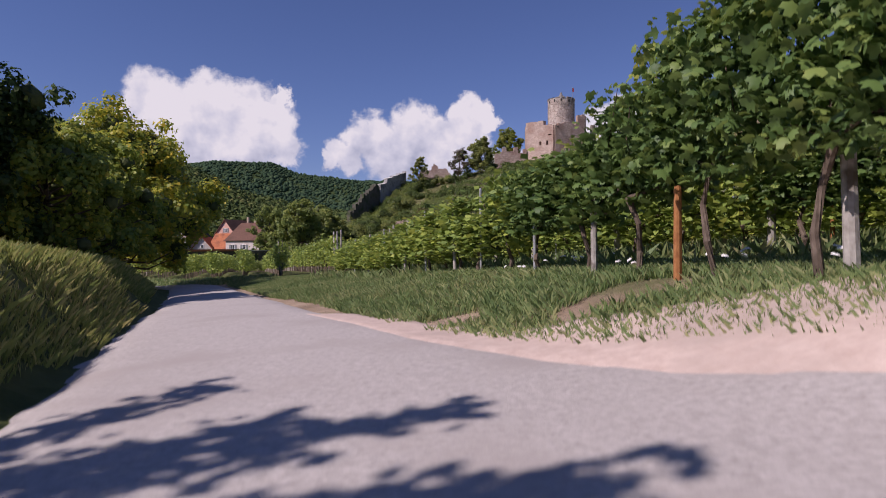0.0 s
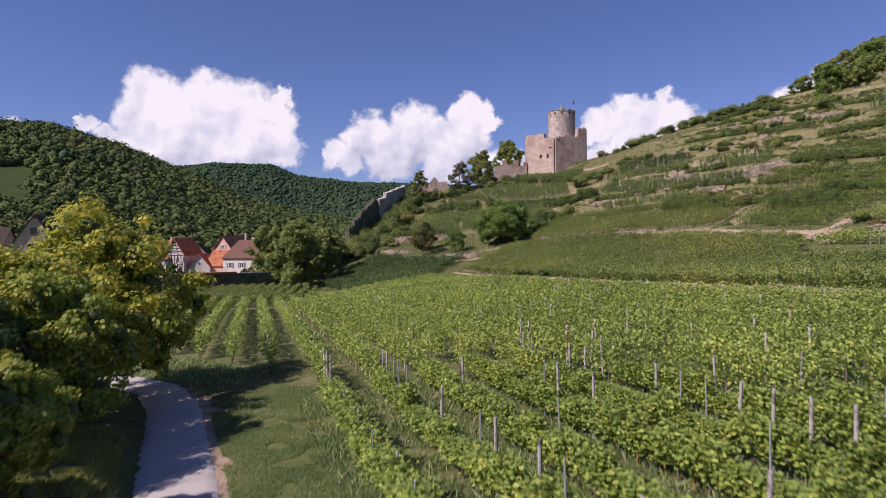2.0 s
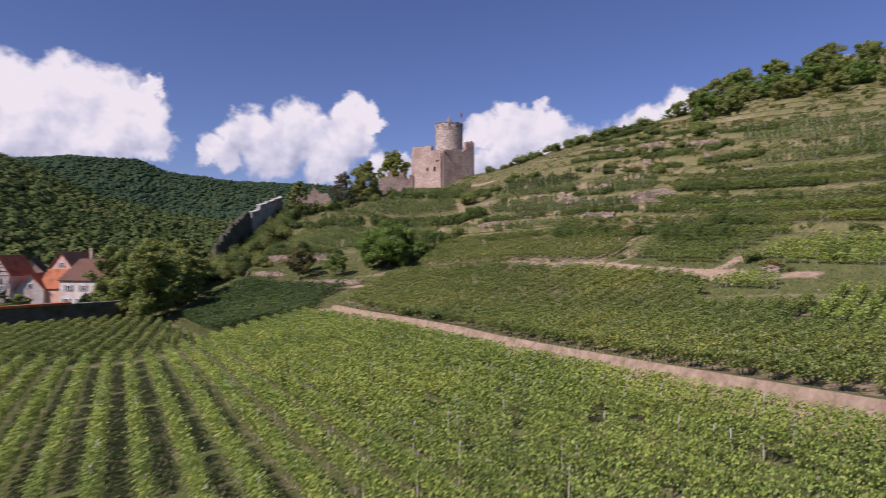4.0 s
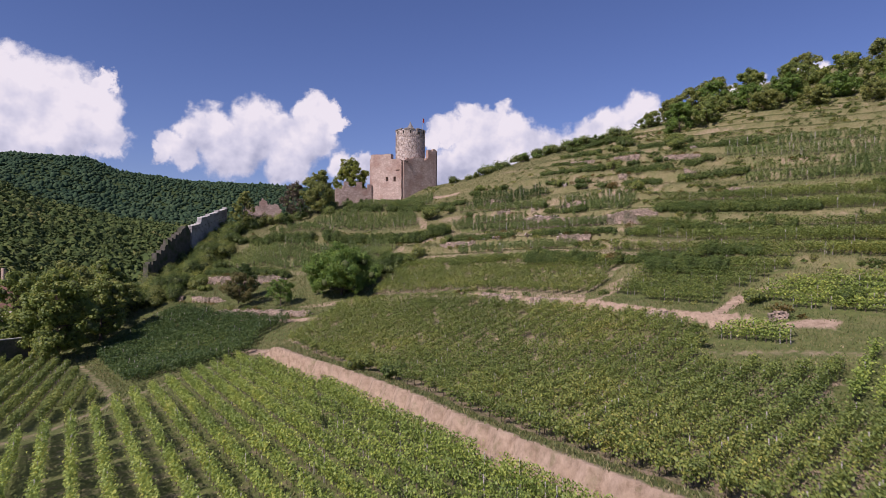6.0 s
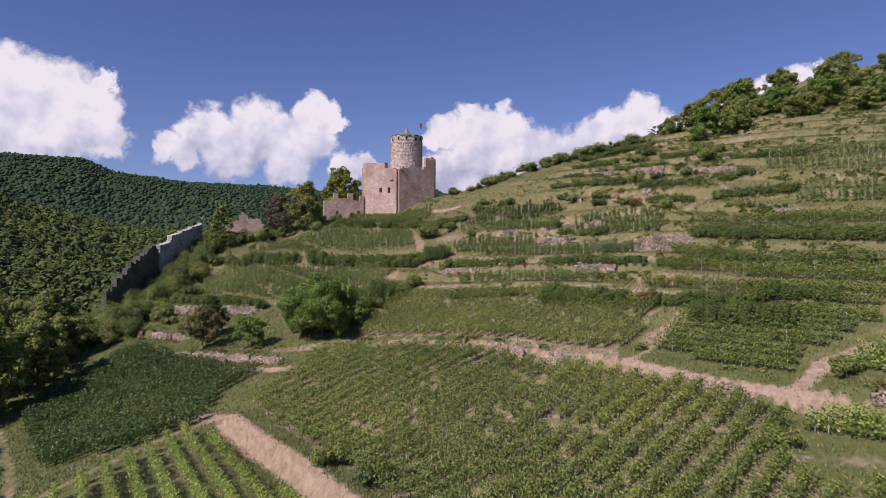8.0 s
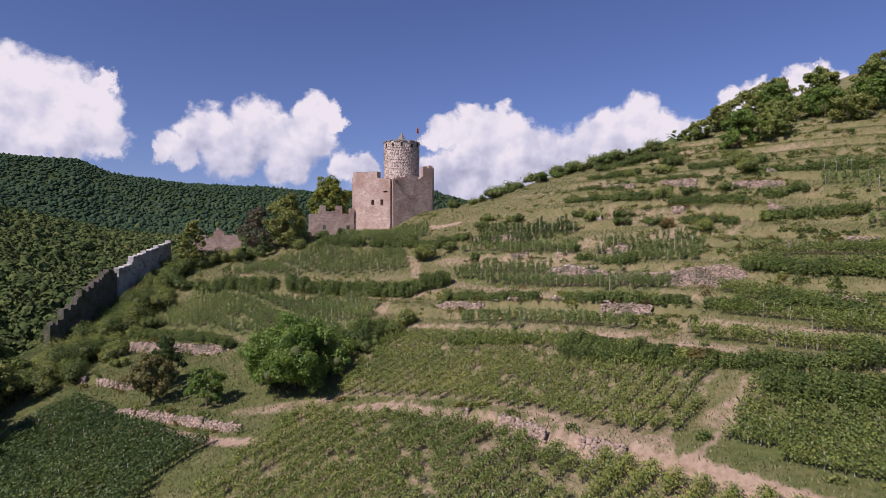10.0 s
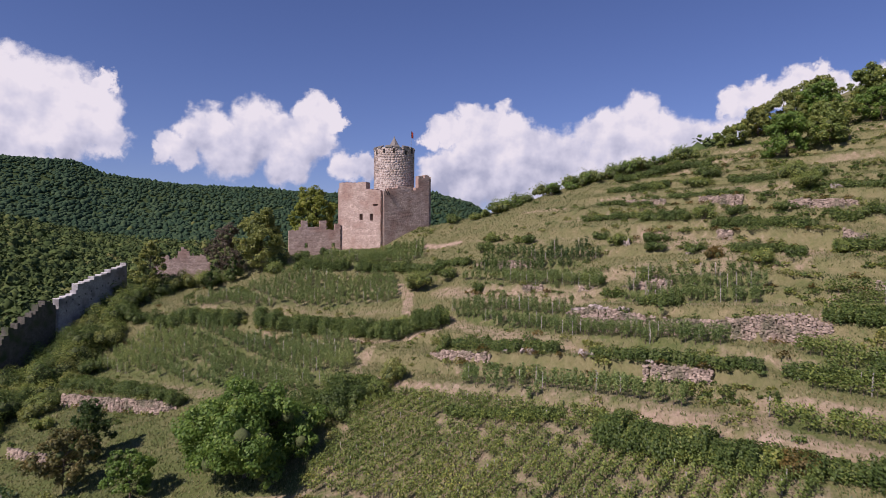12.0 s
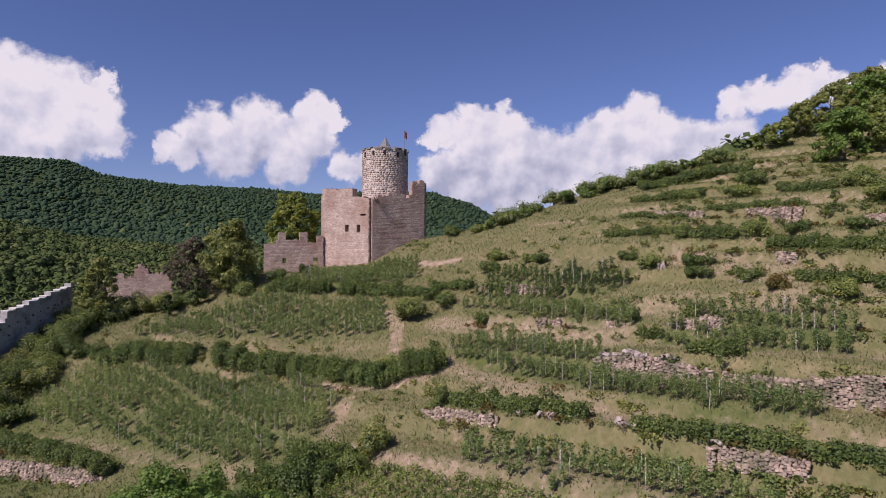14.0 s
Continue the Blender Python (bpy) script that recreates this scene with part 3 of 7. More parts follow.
def land_material():
    """Grass, dry grass and bare pink earth, mixed by the ground cover on the sheet and by noise."""
    m = bpy.data.materials.new("land")
    m.use_nodes = True
    nt = m.node_tree
    nodes, links = nt.nodes, nt.links
    bsdf = nodes["Principled BSDF"]
    geo = nodes.new("ShaderNodeNewGeometry")

    def noise_of(scale, detail=7):
        n = nodes.new("ShaderNodeTexNoise")
        n.inputs["Scale"].default_value, n.inputs["Detail"].default_value = scale, detail
        n.inputs["Roughness"].default_value = 0.68
        links.new(geo.outputs["Position"], n.inputs["Vector"])
        return n.outputs["Fac"]

    def ranged(v, a, b):
        r = nodes.new("ShaderNodeMapRange")
        links.new(v, r.inputs[0])
        r.inputs[1].default_value, r.inputs[2].default_value = a, b
        return r.outputs[0]

    def mix(fac, a, b):
        n = nodes.new("ShaderNodeMix")
        n.data_type = "RGBA"
        links.new(fac, n.inputs[0])
        for i, v in ((6, a), (7, b)):
            if isinstance(v, tuple):
                n.inputs[i].default_value = (*v, 1)
            else:
                links.new(v, n.inputs[i])
        return n.outputs[2]

    def cover(name):
        a = nodes.new("ShaderNodeAttribute")
        a.attribute_name = name
        return a.outputs["Fac"]

    def add(a, b, k):
        n = nodes.new("ShaderNodeMath")
        n.operation = "MULTIPLY_ADD"
        links.new(b, n.inputs[0])
        n.inputs[1].default_value = k
        links.new(a, n.inputs[2])
        return n.outputs[0]

    grass = mix(ranged(noise_of(1.5), 0.3, 0.7), (0.065, 0.09, 0.027), (0.14, 0.155, 0.053))
    dry = mix(ranged(noise_of(2.0), 0.3, 0.7), (0.17, 0.145, 0.07), (0.31, 0.255, 0.14))
    earth = mix(ranged(noise_of(1.2), 0.3, 0.7), (0.22, 0.158, 0.105), (0.46, 0.35, 0.255))
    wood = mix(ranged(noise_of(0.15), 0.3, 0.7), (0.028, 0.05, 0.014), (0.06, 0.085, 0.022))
    f1 = ranged(add(cover("dry"), noise_of(0.35), 0.9), 0.55, 1.0)
    f2 = ranged(add(cover("earth"), noise_of(0.8), 0.9), 0.72, 1.05)
    col = mix(f2, mix(f1, grass, dry), earth)
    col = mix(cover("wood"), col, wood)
    links.new(col, bsdf.inputs["Base Color"])
    bsdf.inputs["Roughness"].default_value = 0.95
    bsdf.inputs["Specular IOR Level"].default_value = 0.15
    b = nodes.new("ShaderNodeBump")
    b.inputs["Strength"].default_value, b.inputs["Distance"].default_value = 0.8, 0.12
    links.new(noise_of(5.0, 8), b.inputs["Height"])
    links.new(b.outputs[0], bsdf.inputs["Normal"])
    return m


def axis(lo, hi, step, far):
    """Even steps between lo and hi, growing beyond."""
    mid = list(np.arange(lo, hi + 0.01, step))
    out, s = [], step
    a = lo
    while a > -far:
        s *= 1.14
        a -= s
        out.append(a)
    up, s, a = [], step, hi
    while a < far:
        s *= 1.14
        a += s
        up.append(a)
    return np.array(out[::-1] + mid + up)


# vineyard blocks: polygon, way of the rows, row spacing, plant height, leaf size, leaves a metre, material
BLOCKS = {}
ROW_WAY = (-0.29, 0.957)
BLOCKS["lower"] = ([(3.7, -1.5), (-2.0, 16), (-4.9, 25), (-8.2, 33), (-15, 41), (-28, 52), (-44, 70), (-42, 90), (-27, 88.3), (-17.5, 97), (-13.5, 107), (-2, 124), (3, 114), (6.8, 104.5), (10.5, 95), (13.2, 86.5), (15.8, 77.5), (18, 68.5), (22, 56), (27, 42), (35, 20), (46, -1.5)], ROW_WAY, 2.1, 1.8, 0.15, 160, M_VINE)
BLOCKS["bench"] = ([(4.6, 130.5), (8.2, 118.5), (12.9, 107), (16.2, 97), (18.9, 87), (20.6, 78), (23, 71), (26.4, 60), (31.5, 45), (50, 40), (60, 50), (50, 62), (46, 67), (56, 75), (50, 79), (47, 83), (48, 87.5), (53, 92), (51, 99.5), (46, 107), (39, 117), (32, 128), (16, 143)], (0.86, 0.5), 2.2, 1.6, 0.16, 240, M_VINE_MID)
BLOCKS["east"] = ([(50.5, 88), (54.3, 91), (60, 85.5), (56, 81.5)], (0.6, -0.8), 1.7, 1.6, 0.22, 70, M_VINE)
BLOCKS["east_bank"] = ([(62.5, 94.6), (67.8, 96.7), (76, 92), (84, 80), (76, 72), (65.6, 86.1)], (-0.58, 0.81), 1.8, 1.6, 0.22, 70, M_VINE)
BLOCKS["east_low"] = ([(49, 67), (52, 71.5), (60, 77), (70, 68), (62, 56)], (0.82, 0.57), 2.0, 1.6, 0.22, 70, M_VINE)
BLOCKS["dark"] = ([(-28, 147), (-24, 160), (-17, 168), (-8.5, 157), (-0.5, 146.5), (5, 140.5), (0, 136), (-1.5, 128), (-8, 121.5), (-17, 120)], (0.75, 0.66), 1.5, 1.75, 0.24, 95, M_VINE_BLUE)
BLOCKS["west"] = ([(-66, 118), (-57, 128.5), (-40, 144.5), (-31, 142), (-22, 121), (-18, 110), (-22, 98.5), (-27, 92.4), (-42, 94), (-56, 104)], (-0.17, 0.985), 2.0, 1.8, 0.17, 150, M_VINE_MID)
BLOCKS["upper"] = ([(20, 144.5), (29, 161), (34, 157.5), (42, 149), (51, 136.5), (59, 119.5), (47.5, 112), (41, 120.5), (34, 132)], (0.86, 0.5), 1.6, 1.4, 0.15, 150, M_VINE_MID)
BLOCKS["upper_east"] = ([(51, 109.5), (60, 116), (66, 110), (77, 102), (73, 99), (63, 99.5), (58.5, 97), (54.5, 102)], (-0.58, 0.81), 1.6, 1.5, 0.18, 110, M_VINE_MID)
BLOCKS["terrace_a"] = ([(-1.5, 211.5), (12.5, 207), (19.5, 209.5), (31, 203), (39, 200), (38.2, 189.5), (24.5, 195.5), (9, 202)], (-0.6, 0.8), 1.5, 1.8, 0.13, 210, M_TERRACE)
BLOCKS["terrace_b"] = ([(-13, 197.5), (-5, 204), (12.6, 191.5), (27.5, 181), (29.5, 173), (24.5, 164.5), (16.5, 170), (5, 181)], (-0.6, 0.8), 1.5, 1.8, 0.13, 210, M_TERRACE)
BLOCKS["castle_foot"] = ([(23, 213), (29, 218.5), (42, 219.5), (48, 214), (46, 205), (34, 208)], (-0.7, 0.7), 1.6, 1.6, 0.17, 150, M_TERRACE)
BLOCKS["terrace_c"] = ([(43.8, 177.4), (48.9, 176.6), (54.5, 169.8), (60.4, 156.5), (69.1, 144), (65.9, 139.4), (61.2, 144.8), (56.2, 152.9), (49.2, 165)], (-0.58, 0.81), 1.5, 1.8, 0.13, 210, M_TERRACE)
BLOCKS["terrace_d"] = ([(38.6, 157.1), (45.1, 153.6), (54.1, 144.2), (59, 138), (59, 135.2), (55.6, 133.4), (49.8, 141), (43.2, 148.3), (37.5, 154)], (-0.58, 0.81), 1.9, 1.7, 0.17, 110, M_TERRACE)
BLOCKS["terrace_e"] = ([(59.5, 126.5), (62, 129.5), (73.5, 115.5), (92, 90), (87, 87), (70, 112.5)], (-0.58, 0.81), 1.6, 1.7, 0.18, 120, M_VINE_MID)
BLOCKS["terrace_f"] = ([(66.5, 130), (71.5, 136), (79, 120), (98, 94), (92, 91), (74, 116)], (-0.58, 0.81), 1.6, 1.7, 0.18, 120, M_VINE_MID)
BLOCKS["terrace_g"] = ([(64, 159.9), (69.7, 163.5), (78.8, 148.8), (74.9, 144.6)], (-0.58, 0.81), 1.5, 1.8, 0.13, 210, M_TERRACE)
BLOCKS["terrace_h"] = ([(51.2, 190.2), (55.9, 191.9), (68.1, 178.9), (69, 173.3), (62.3, 175.2), (55.6, 182.4)], (-0.58, 0.81), 1.6, 1.95, 0.17, 150, M_VINE_BLUE)
BLOCKS["terrace_i"] = ([(76, 136), (80.5, 141), (91.5, 130.5), (112, 102), (104, 97), (84, 124.5)], (-0.58, 0.81), 1.6, 1.7, 0.18, 120, M_VINE_MID)
BLOCKS["terrace_j"] = ([(93, 132), (98, 137), (120, 108), (113, 104)], (-0.58, 0.81), 1.9, 1.95, 0.17, 150, M_TERRACE)
BLOCKS["terrace_k"] = ([(84, 92), (80, 98), (84, 106), (110, 100), (120, 80), (96, 70)], (-0.58, 0.81), 1.6, 1.7, 0.18, 120, M_VINE_MID)
BLOCKS["terrace_o"] = ([(100, 148), (108, 154), (126, 120), (116, 112)], (-0.58, 0.81), 2.1, 1.95, 0.17, 80, M_TERRACE)
BLOCKS["terrace_s"] = ([(48.5, 187), (51, 186.6), (66, 167), (64, 163.6), (56, 174)], (-0.58, 0.81), 1.5, 1.8, 0.13, 210, M_TERRACE)



def build_land():
    xs, ys = axis(-62, 128, 0.9, 2900), axis(-9, 250, 0.9, 2900)
    xs = np.unique(np.concatenate([xs[(xs < -11.6) | (xs > 7)], np.arange(-11.5, 7, 0.3)]))
    ys = np.unique(np.concatenate([ys[(ys < -1.6) | (ys > 20)], np.arange(-1.5, 20, 0.3)]))
    gx, gy = np.meshgrid(xs, ys)
    gz = ground(gx, gy)
    nx, ny = len(xs), len(ys)
    v = np.stack([gx.ravel(), gy.ravel(), gz.ravel()], 1)
    i = (np.arange(ny - 1)[:, None] * nx + np.arange(nx - 1)[None]).ravel()
    f = np.stack([i, i + 1, i + 1 + nx, i + nx], 1)
    me = mesh_from("ground", v, f, land_material(), True)
    x, y = v[:, 0], v[:, 1]
    earth = np.zeros(len(v))
    for line, w in PATHS:
        d, _ = near_line(line, x, y)
        earth = np.maximum(earth, (0.62 if w > 1.2 else 0.75 if w > 0.85 else 0.55 if w < 0.7 else 0.4) * (1 - smooth(w * 0.7, w * 1.5, d)))
    for line, w, bare in BANKS:
        d, _ = near_line(line, x, y)
        earth = np.maximum(earth, bare * (1 - smooth(w * 0.5, w * 1.7, d)))
    d, _ = near_line(ROAD, x, y)
    earth = np.maximum(earth, 0.66 * (1 - smooth(1.5, 2.3, d - 1.25 * smooth(8.2, 4.2, y))) * (x + 0.4 * y > 0.3))
    earth = np.maximum(earth, 0.38 * (1 - smooth(3.6, 4.8, 0.957 * x + 0.29 * y)) * (x + 0.4 * y > 1.0) * (1 - smooth(12, 18, y)))
    ragged = np.array([noise.noise(Vector((a * 0.08, b * 0.08, 11))) for a, b in zip(x, y)])
    earth = np.maximum(earth, terraces(x, y)[1] * np.clip(0.3 + 0.5 * ragged, 0.1, 0.55))
    in_vines = np.zeros(len(v), bool)
    for key, (poly, *_) in BLOCKS.items():
        m = inside(poly, x, y)
        in_vines |= m
        earth = np.where(m, np.maximum(earth, {"lower": 0.27, "west": 0.15, "bench": 0.46, "upper": 0.42, "terrace_d": 0.36, "terrace_a": 0.3, "terrace_b": 0.27}.get(key, 0.22)), earth)
    u, w = UX * x + UY * y, -UY * x + UX * y
    dry = np.where(in_vines, 0.06 + 0.1 * smooth(105, 125, u), 0.12 + 0.22 * smooth(96, 125, u))
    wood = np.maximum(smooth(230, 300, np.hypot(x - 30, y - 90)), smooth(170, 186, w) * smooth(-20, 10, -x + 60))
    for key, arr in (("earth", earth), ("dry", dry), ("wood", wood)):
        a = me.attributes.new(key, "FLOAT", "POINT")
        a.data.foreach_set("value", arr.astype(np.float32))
    tagged(put("ground", me), "terraced vineyard hillside of grass and pink earth under wooded hills", "ground", kind="structure")


build_land()


def build_road():
    """The gravel farm road, slightly crowned, with ragged edges."""
    rng = np.random.default_rng(5)
    pts = []
    for (x0, y0), (x1, y1) in zip(ROAD, ROAD[1:]):
        n = max(2, int(math.hypot(x1 - x0, y1 - y0) / 0.4))
        pts += [(x0 + (x1 - x0) * i / n, y0 + (y1 - y0) * i / n) for i in range(n)]
    p = np.array(pts)
    for _ in range(6):
        p[1:-1] = (p[:-2] + p[1:-1] * 2 + p[2:]) / 4
    d = np.gradient(p, axis=0)
    d /= np.linalg.norm(d, axis=1)[:, None]
    side = np.stack([d[:, 1], -d[:, 0]], 1)
    across = np.linspace(-1, 1, 13)
    y = p[:, 1]
    edge = np.interp(y, ROAD_Y, ROAD_HALF) + 0.05 + np.interp(y, [1, 3.2, 4.6, 8, 11], [1.3, 0.4, 0.1, -0.1, 0.0])
    right = edge + rng.normal(0, 0.04, len(p))
    left = np.interp(y, ROAD_Y, ROAD_HALF) + 0.05 + rng.normal(0, 0.04, len(p))
    off = np.where(across[None] > 0, across[None] * right[:, None], across[None] * left[:, None])
    xy = p[:, None] + side[:, None] * off[..., None]
    z = ground(xy[..., 0], xy[..., 1]) + 0.07 + 0.03 * (1 - across[None] ** 2) - 0.06 * (np.abs(across[None]) > 0.99)
    v = np.concatenate([xy, z[..., None]], -1).reshape(-1, 3)
    k = len(across)
    i = (np.arange(len(p) - 1)[:, None] * k + np.arange(k - 1)[None]).ravel()
    me = mesh_from("road", v, np.stack([i, i + 1, i + 1 + k, i + k], 1), M_ROAD, True)
    tagged(put("road", me), "pale gravel farm road with sandy edges", "road", kind="structure")
    # loose pink sand along the right edge, ragged towards the grass
    m = (y > -7) & (y < 8)
    p, side, inner = p[m], side[m], edge[m] - 0.4
    ragged = np.array([noise.noise(Vector((a * 1.3, b * 1.3, 4))) for a, b in p])
    outer = inner + 0.4 + np.interp(p[:, 1], [1.0, 2.5, 3.4, 4.5, 5.8, 8, 11.5], [3.0, 1.6, 1.0, 0.55, 0.3, 0.2, 0.05]) + 0.25 * ragged
    share = np.linspace(0, 1, 9)
    off = inner[:, None] + (outer - inner)[:, None] * share[None]
    xy = p[:, None] + side[:, None] * off[..., None]
    z = ground(xy[..., 0], xy[..., 1]) + 0.095 - 0.05 * share[None] - 0.05 * (share[None] < 0.01) - 0.12 * (share[None] > 0.99)
    v = np.concatenate([xy, z[..., None]], -1).reshape(-1, 3)
    i = (np.arange(len(p) - 1)[:, None] * 9 + np.arange(8)[None]).ravel()
    me = mesh_from("sand_verge", v, np.stack([i, i + 1, i + 10, i + 9], 1), M_SAND, True)
    tagged(put("sand_verge", me), "loose pink sand along the edge of the farm road", "verge", kind="structure")


build_road()

# ---- vineyards ----


def row_points(poly, way, spacing, step, rng, phase=0.3):
    """Places along the rows of a block."""
    wx, wy = way
    n = math.hypot(wx, wy)
    wx, wy = wx / n, wy / n
    px, py = np.array([p[0] for p in poly]), np.array([p[1] for p in poly])
    s, t = px * wx + py * wy, px * wy - py * wx
    out = []
    for k, b in enumerate(np.arange(math.floor(t.min() / spacing) * spacing + phase, t.max(), spacing)):
        a = np.arange(s.min(), s.max(), step)
        x, y = a * wx + b * wy, a * wy - b * wx
        m = inside(poly, x, y)
        out.append(np.stack([x[m], y[m], np.full(m.sum(), k)], 1))
    return np.concatenate(out), (wx, wy)


LOWER_PHASE = 1.42   # sets the first row beside the road
NEAR = [(3.2, -2), (-3.4, 16), (-7.0, 27), (4, 30), (12, 18), (13, -2)]


def vineyard(key, poly, way, spacing, height, leaf, count, mat, seed):
    rng = np.random.default_rng(seed)
    single = key.startswith(("terrace", "castle")) and key[-2:] not in ("_e", "_f", "_i", "_k")
    pts, (wx, wy) = row_points(poly, way, spacing, 0.95 if single else 1.0, rng, LOWER_PHASE if key == "lower" else 0.3)
    if key == "lower":
        pts = pts[~inside(NEAR, pts[:, 0], pts[:, 1])]
    if single:
        pts[:, :2] += rng.normal(0, 0.16, (len(pts), 2))
    gaps = rng.random(len(pts)) > (0.06 if single else 0.07)
    if single:
        gaps &= np.array([noise.noise(Vector((a * 0.22, b * 0.22, 8))) for a, b, _ in pts]) > -0.55
    pts = pts[gaps]
    z0 = ground(pts[:, 0], pts[:, 1])
    # leaves
    vigour = rng.uniform(0.7, 1.15, len(pts))
    vigour *= np.clip(1 + 0.5 * np.array([noise.noise(Vector((a * 0.35, b * 0.35, 3))) for a, b, _ in pts]), 0.55, 1.35)
    close = (pts[:, 1] < 48) & (key == "lower")
    idx = np.repeat(np.arange(len(pts)), np.maximum(4, (count * vigour * np.where(close, 1.7, 1.0)).astype(int)))
    n = len(idx)
    along = rng.normal(0, 0.2, n) if single else rng.uniform(-0.55, 0.55, n)
    h = 0.38 + (height - 0.38) * rng.beta(1.6, 1.25, n) * ((0.35 + 0.85 * vigour[idx]) if single else (0.88 + 0.17 * vigour[idx]))
    wide = (0.15 if single else 0.2 if key in ("lower", "west") else 0.4 if key == "bench" else 0.34) * (0.6 + 0.6 * np.sin(np.clip((h - 0.3) / height, 0, 1) * 3.1)) * (1.15 if height < 1.4 else 1.0)
    across = rng.normal(0, 1, n) * wide
    shoot = rng.random(n) < 0.03
    h = h + shoot * rng.uniform(0, 0.35, n)
    p = np.stack([pts[idx, 0] + wx * along + wy * across, pts[idx, 1] + wy * along - wx * across, z0[idx] + h], 1)
    j = np.repeat(np.arange(len(pts)), 26)
    deep = 0.5 + (height - 0.75) * rng.uniform(0, 1, len(j)) * (vigour[j] if single else 1)
    al, ac = rng.uniform(-0.5, 0.5, len(j)) * (0.5 if single else 1), rng.normal(0, 0.05, len(j))
    q = np.stack([pts[j, 0] + wx * al + wy * ac, pts[j, 1] + wy * al - wx * ac, z0[j] + deep], 1)
    v, f = kites(np.concatenate([p, q]), np.concatenate([np.where(close[idx], 0.72, 1.0) * leaf, np.full(len(q), 0.22)]), rng, 0.5)
    root = empty("vineyard_" + key.split("_")[0], float(pts[:, 0].mean()), float(pts[:, 1].mean()), float(z0.mean()))
    base = np.array(root.location)
    tagged(root, "rows of leafy green grapevines on wires with stakes", "vineyard", "vineyard blocks", "stuff")
    put("foliage", mesh_from("foliage", v - base, f, mat), root)
    # stems and posts
    stems, posts = [], []
    for i, (x, y, k) in enumerate(pts):
        stems.append((x, y, z0[i], 0.028, 0.75))
        if rng.random() < 0.17:
            posts.append((x + wx * 0.4, y + wy * 0.4, z0[i], 0.035, height * rng.uniform(0.95, 1.12)))
    for name, lst, m in (("stems", stems, M_BARK), ("posts", posts, M_POST)):
        a = np.array(lst)
        c = np.array([(-1, -1), (1, -1), (1, 1), (-1, 1)])
        lean = rng.normal(0, 0.03, (len(a), 2))
        lo = np.concatenate([a[:, None, :2] + c[None] * a[:, None, 3:4], np.repeat(a[:, None, 2:3] - 0.1, 4, 1)], -1)
        hi = np.concatenate([a[:, None, :2] + (lean * a[:, 4:5])[:, None] + c[None] * a[:, None, 3:4] * 0.8, np.repeat(a[:, None, 2:3] + a[:, None, 4:5], 4, 1)], -1)
        vv = np.concatenate([lo, hi], 1).reshape(-1, 3) - base
        b = (np.arange(len(a)) * 8)[:, None, None]
        q = np.array([(0, 1, 5, 4), (1, 2, 6, 5), (2, 3, 7, 6), (3, 0, 4, 7), (4, 5, 6, 7)])
        put(name, mesh_from(name, vv, (b + q[None]).reshape(-1, 4), m), root)


for number, (key, spec) in enumerate(BLOCKS.items()):
    vineyard(key, *spec, seed=100 + number)


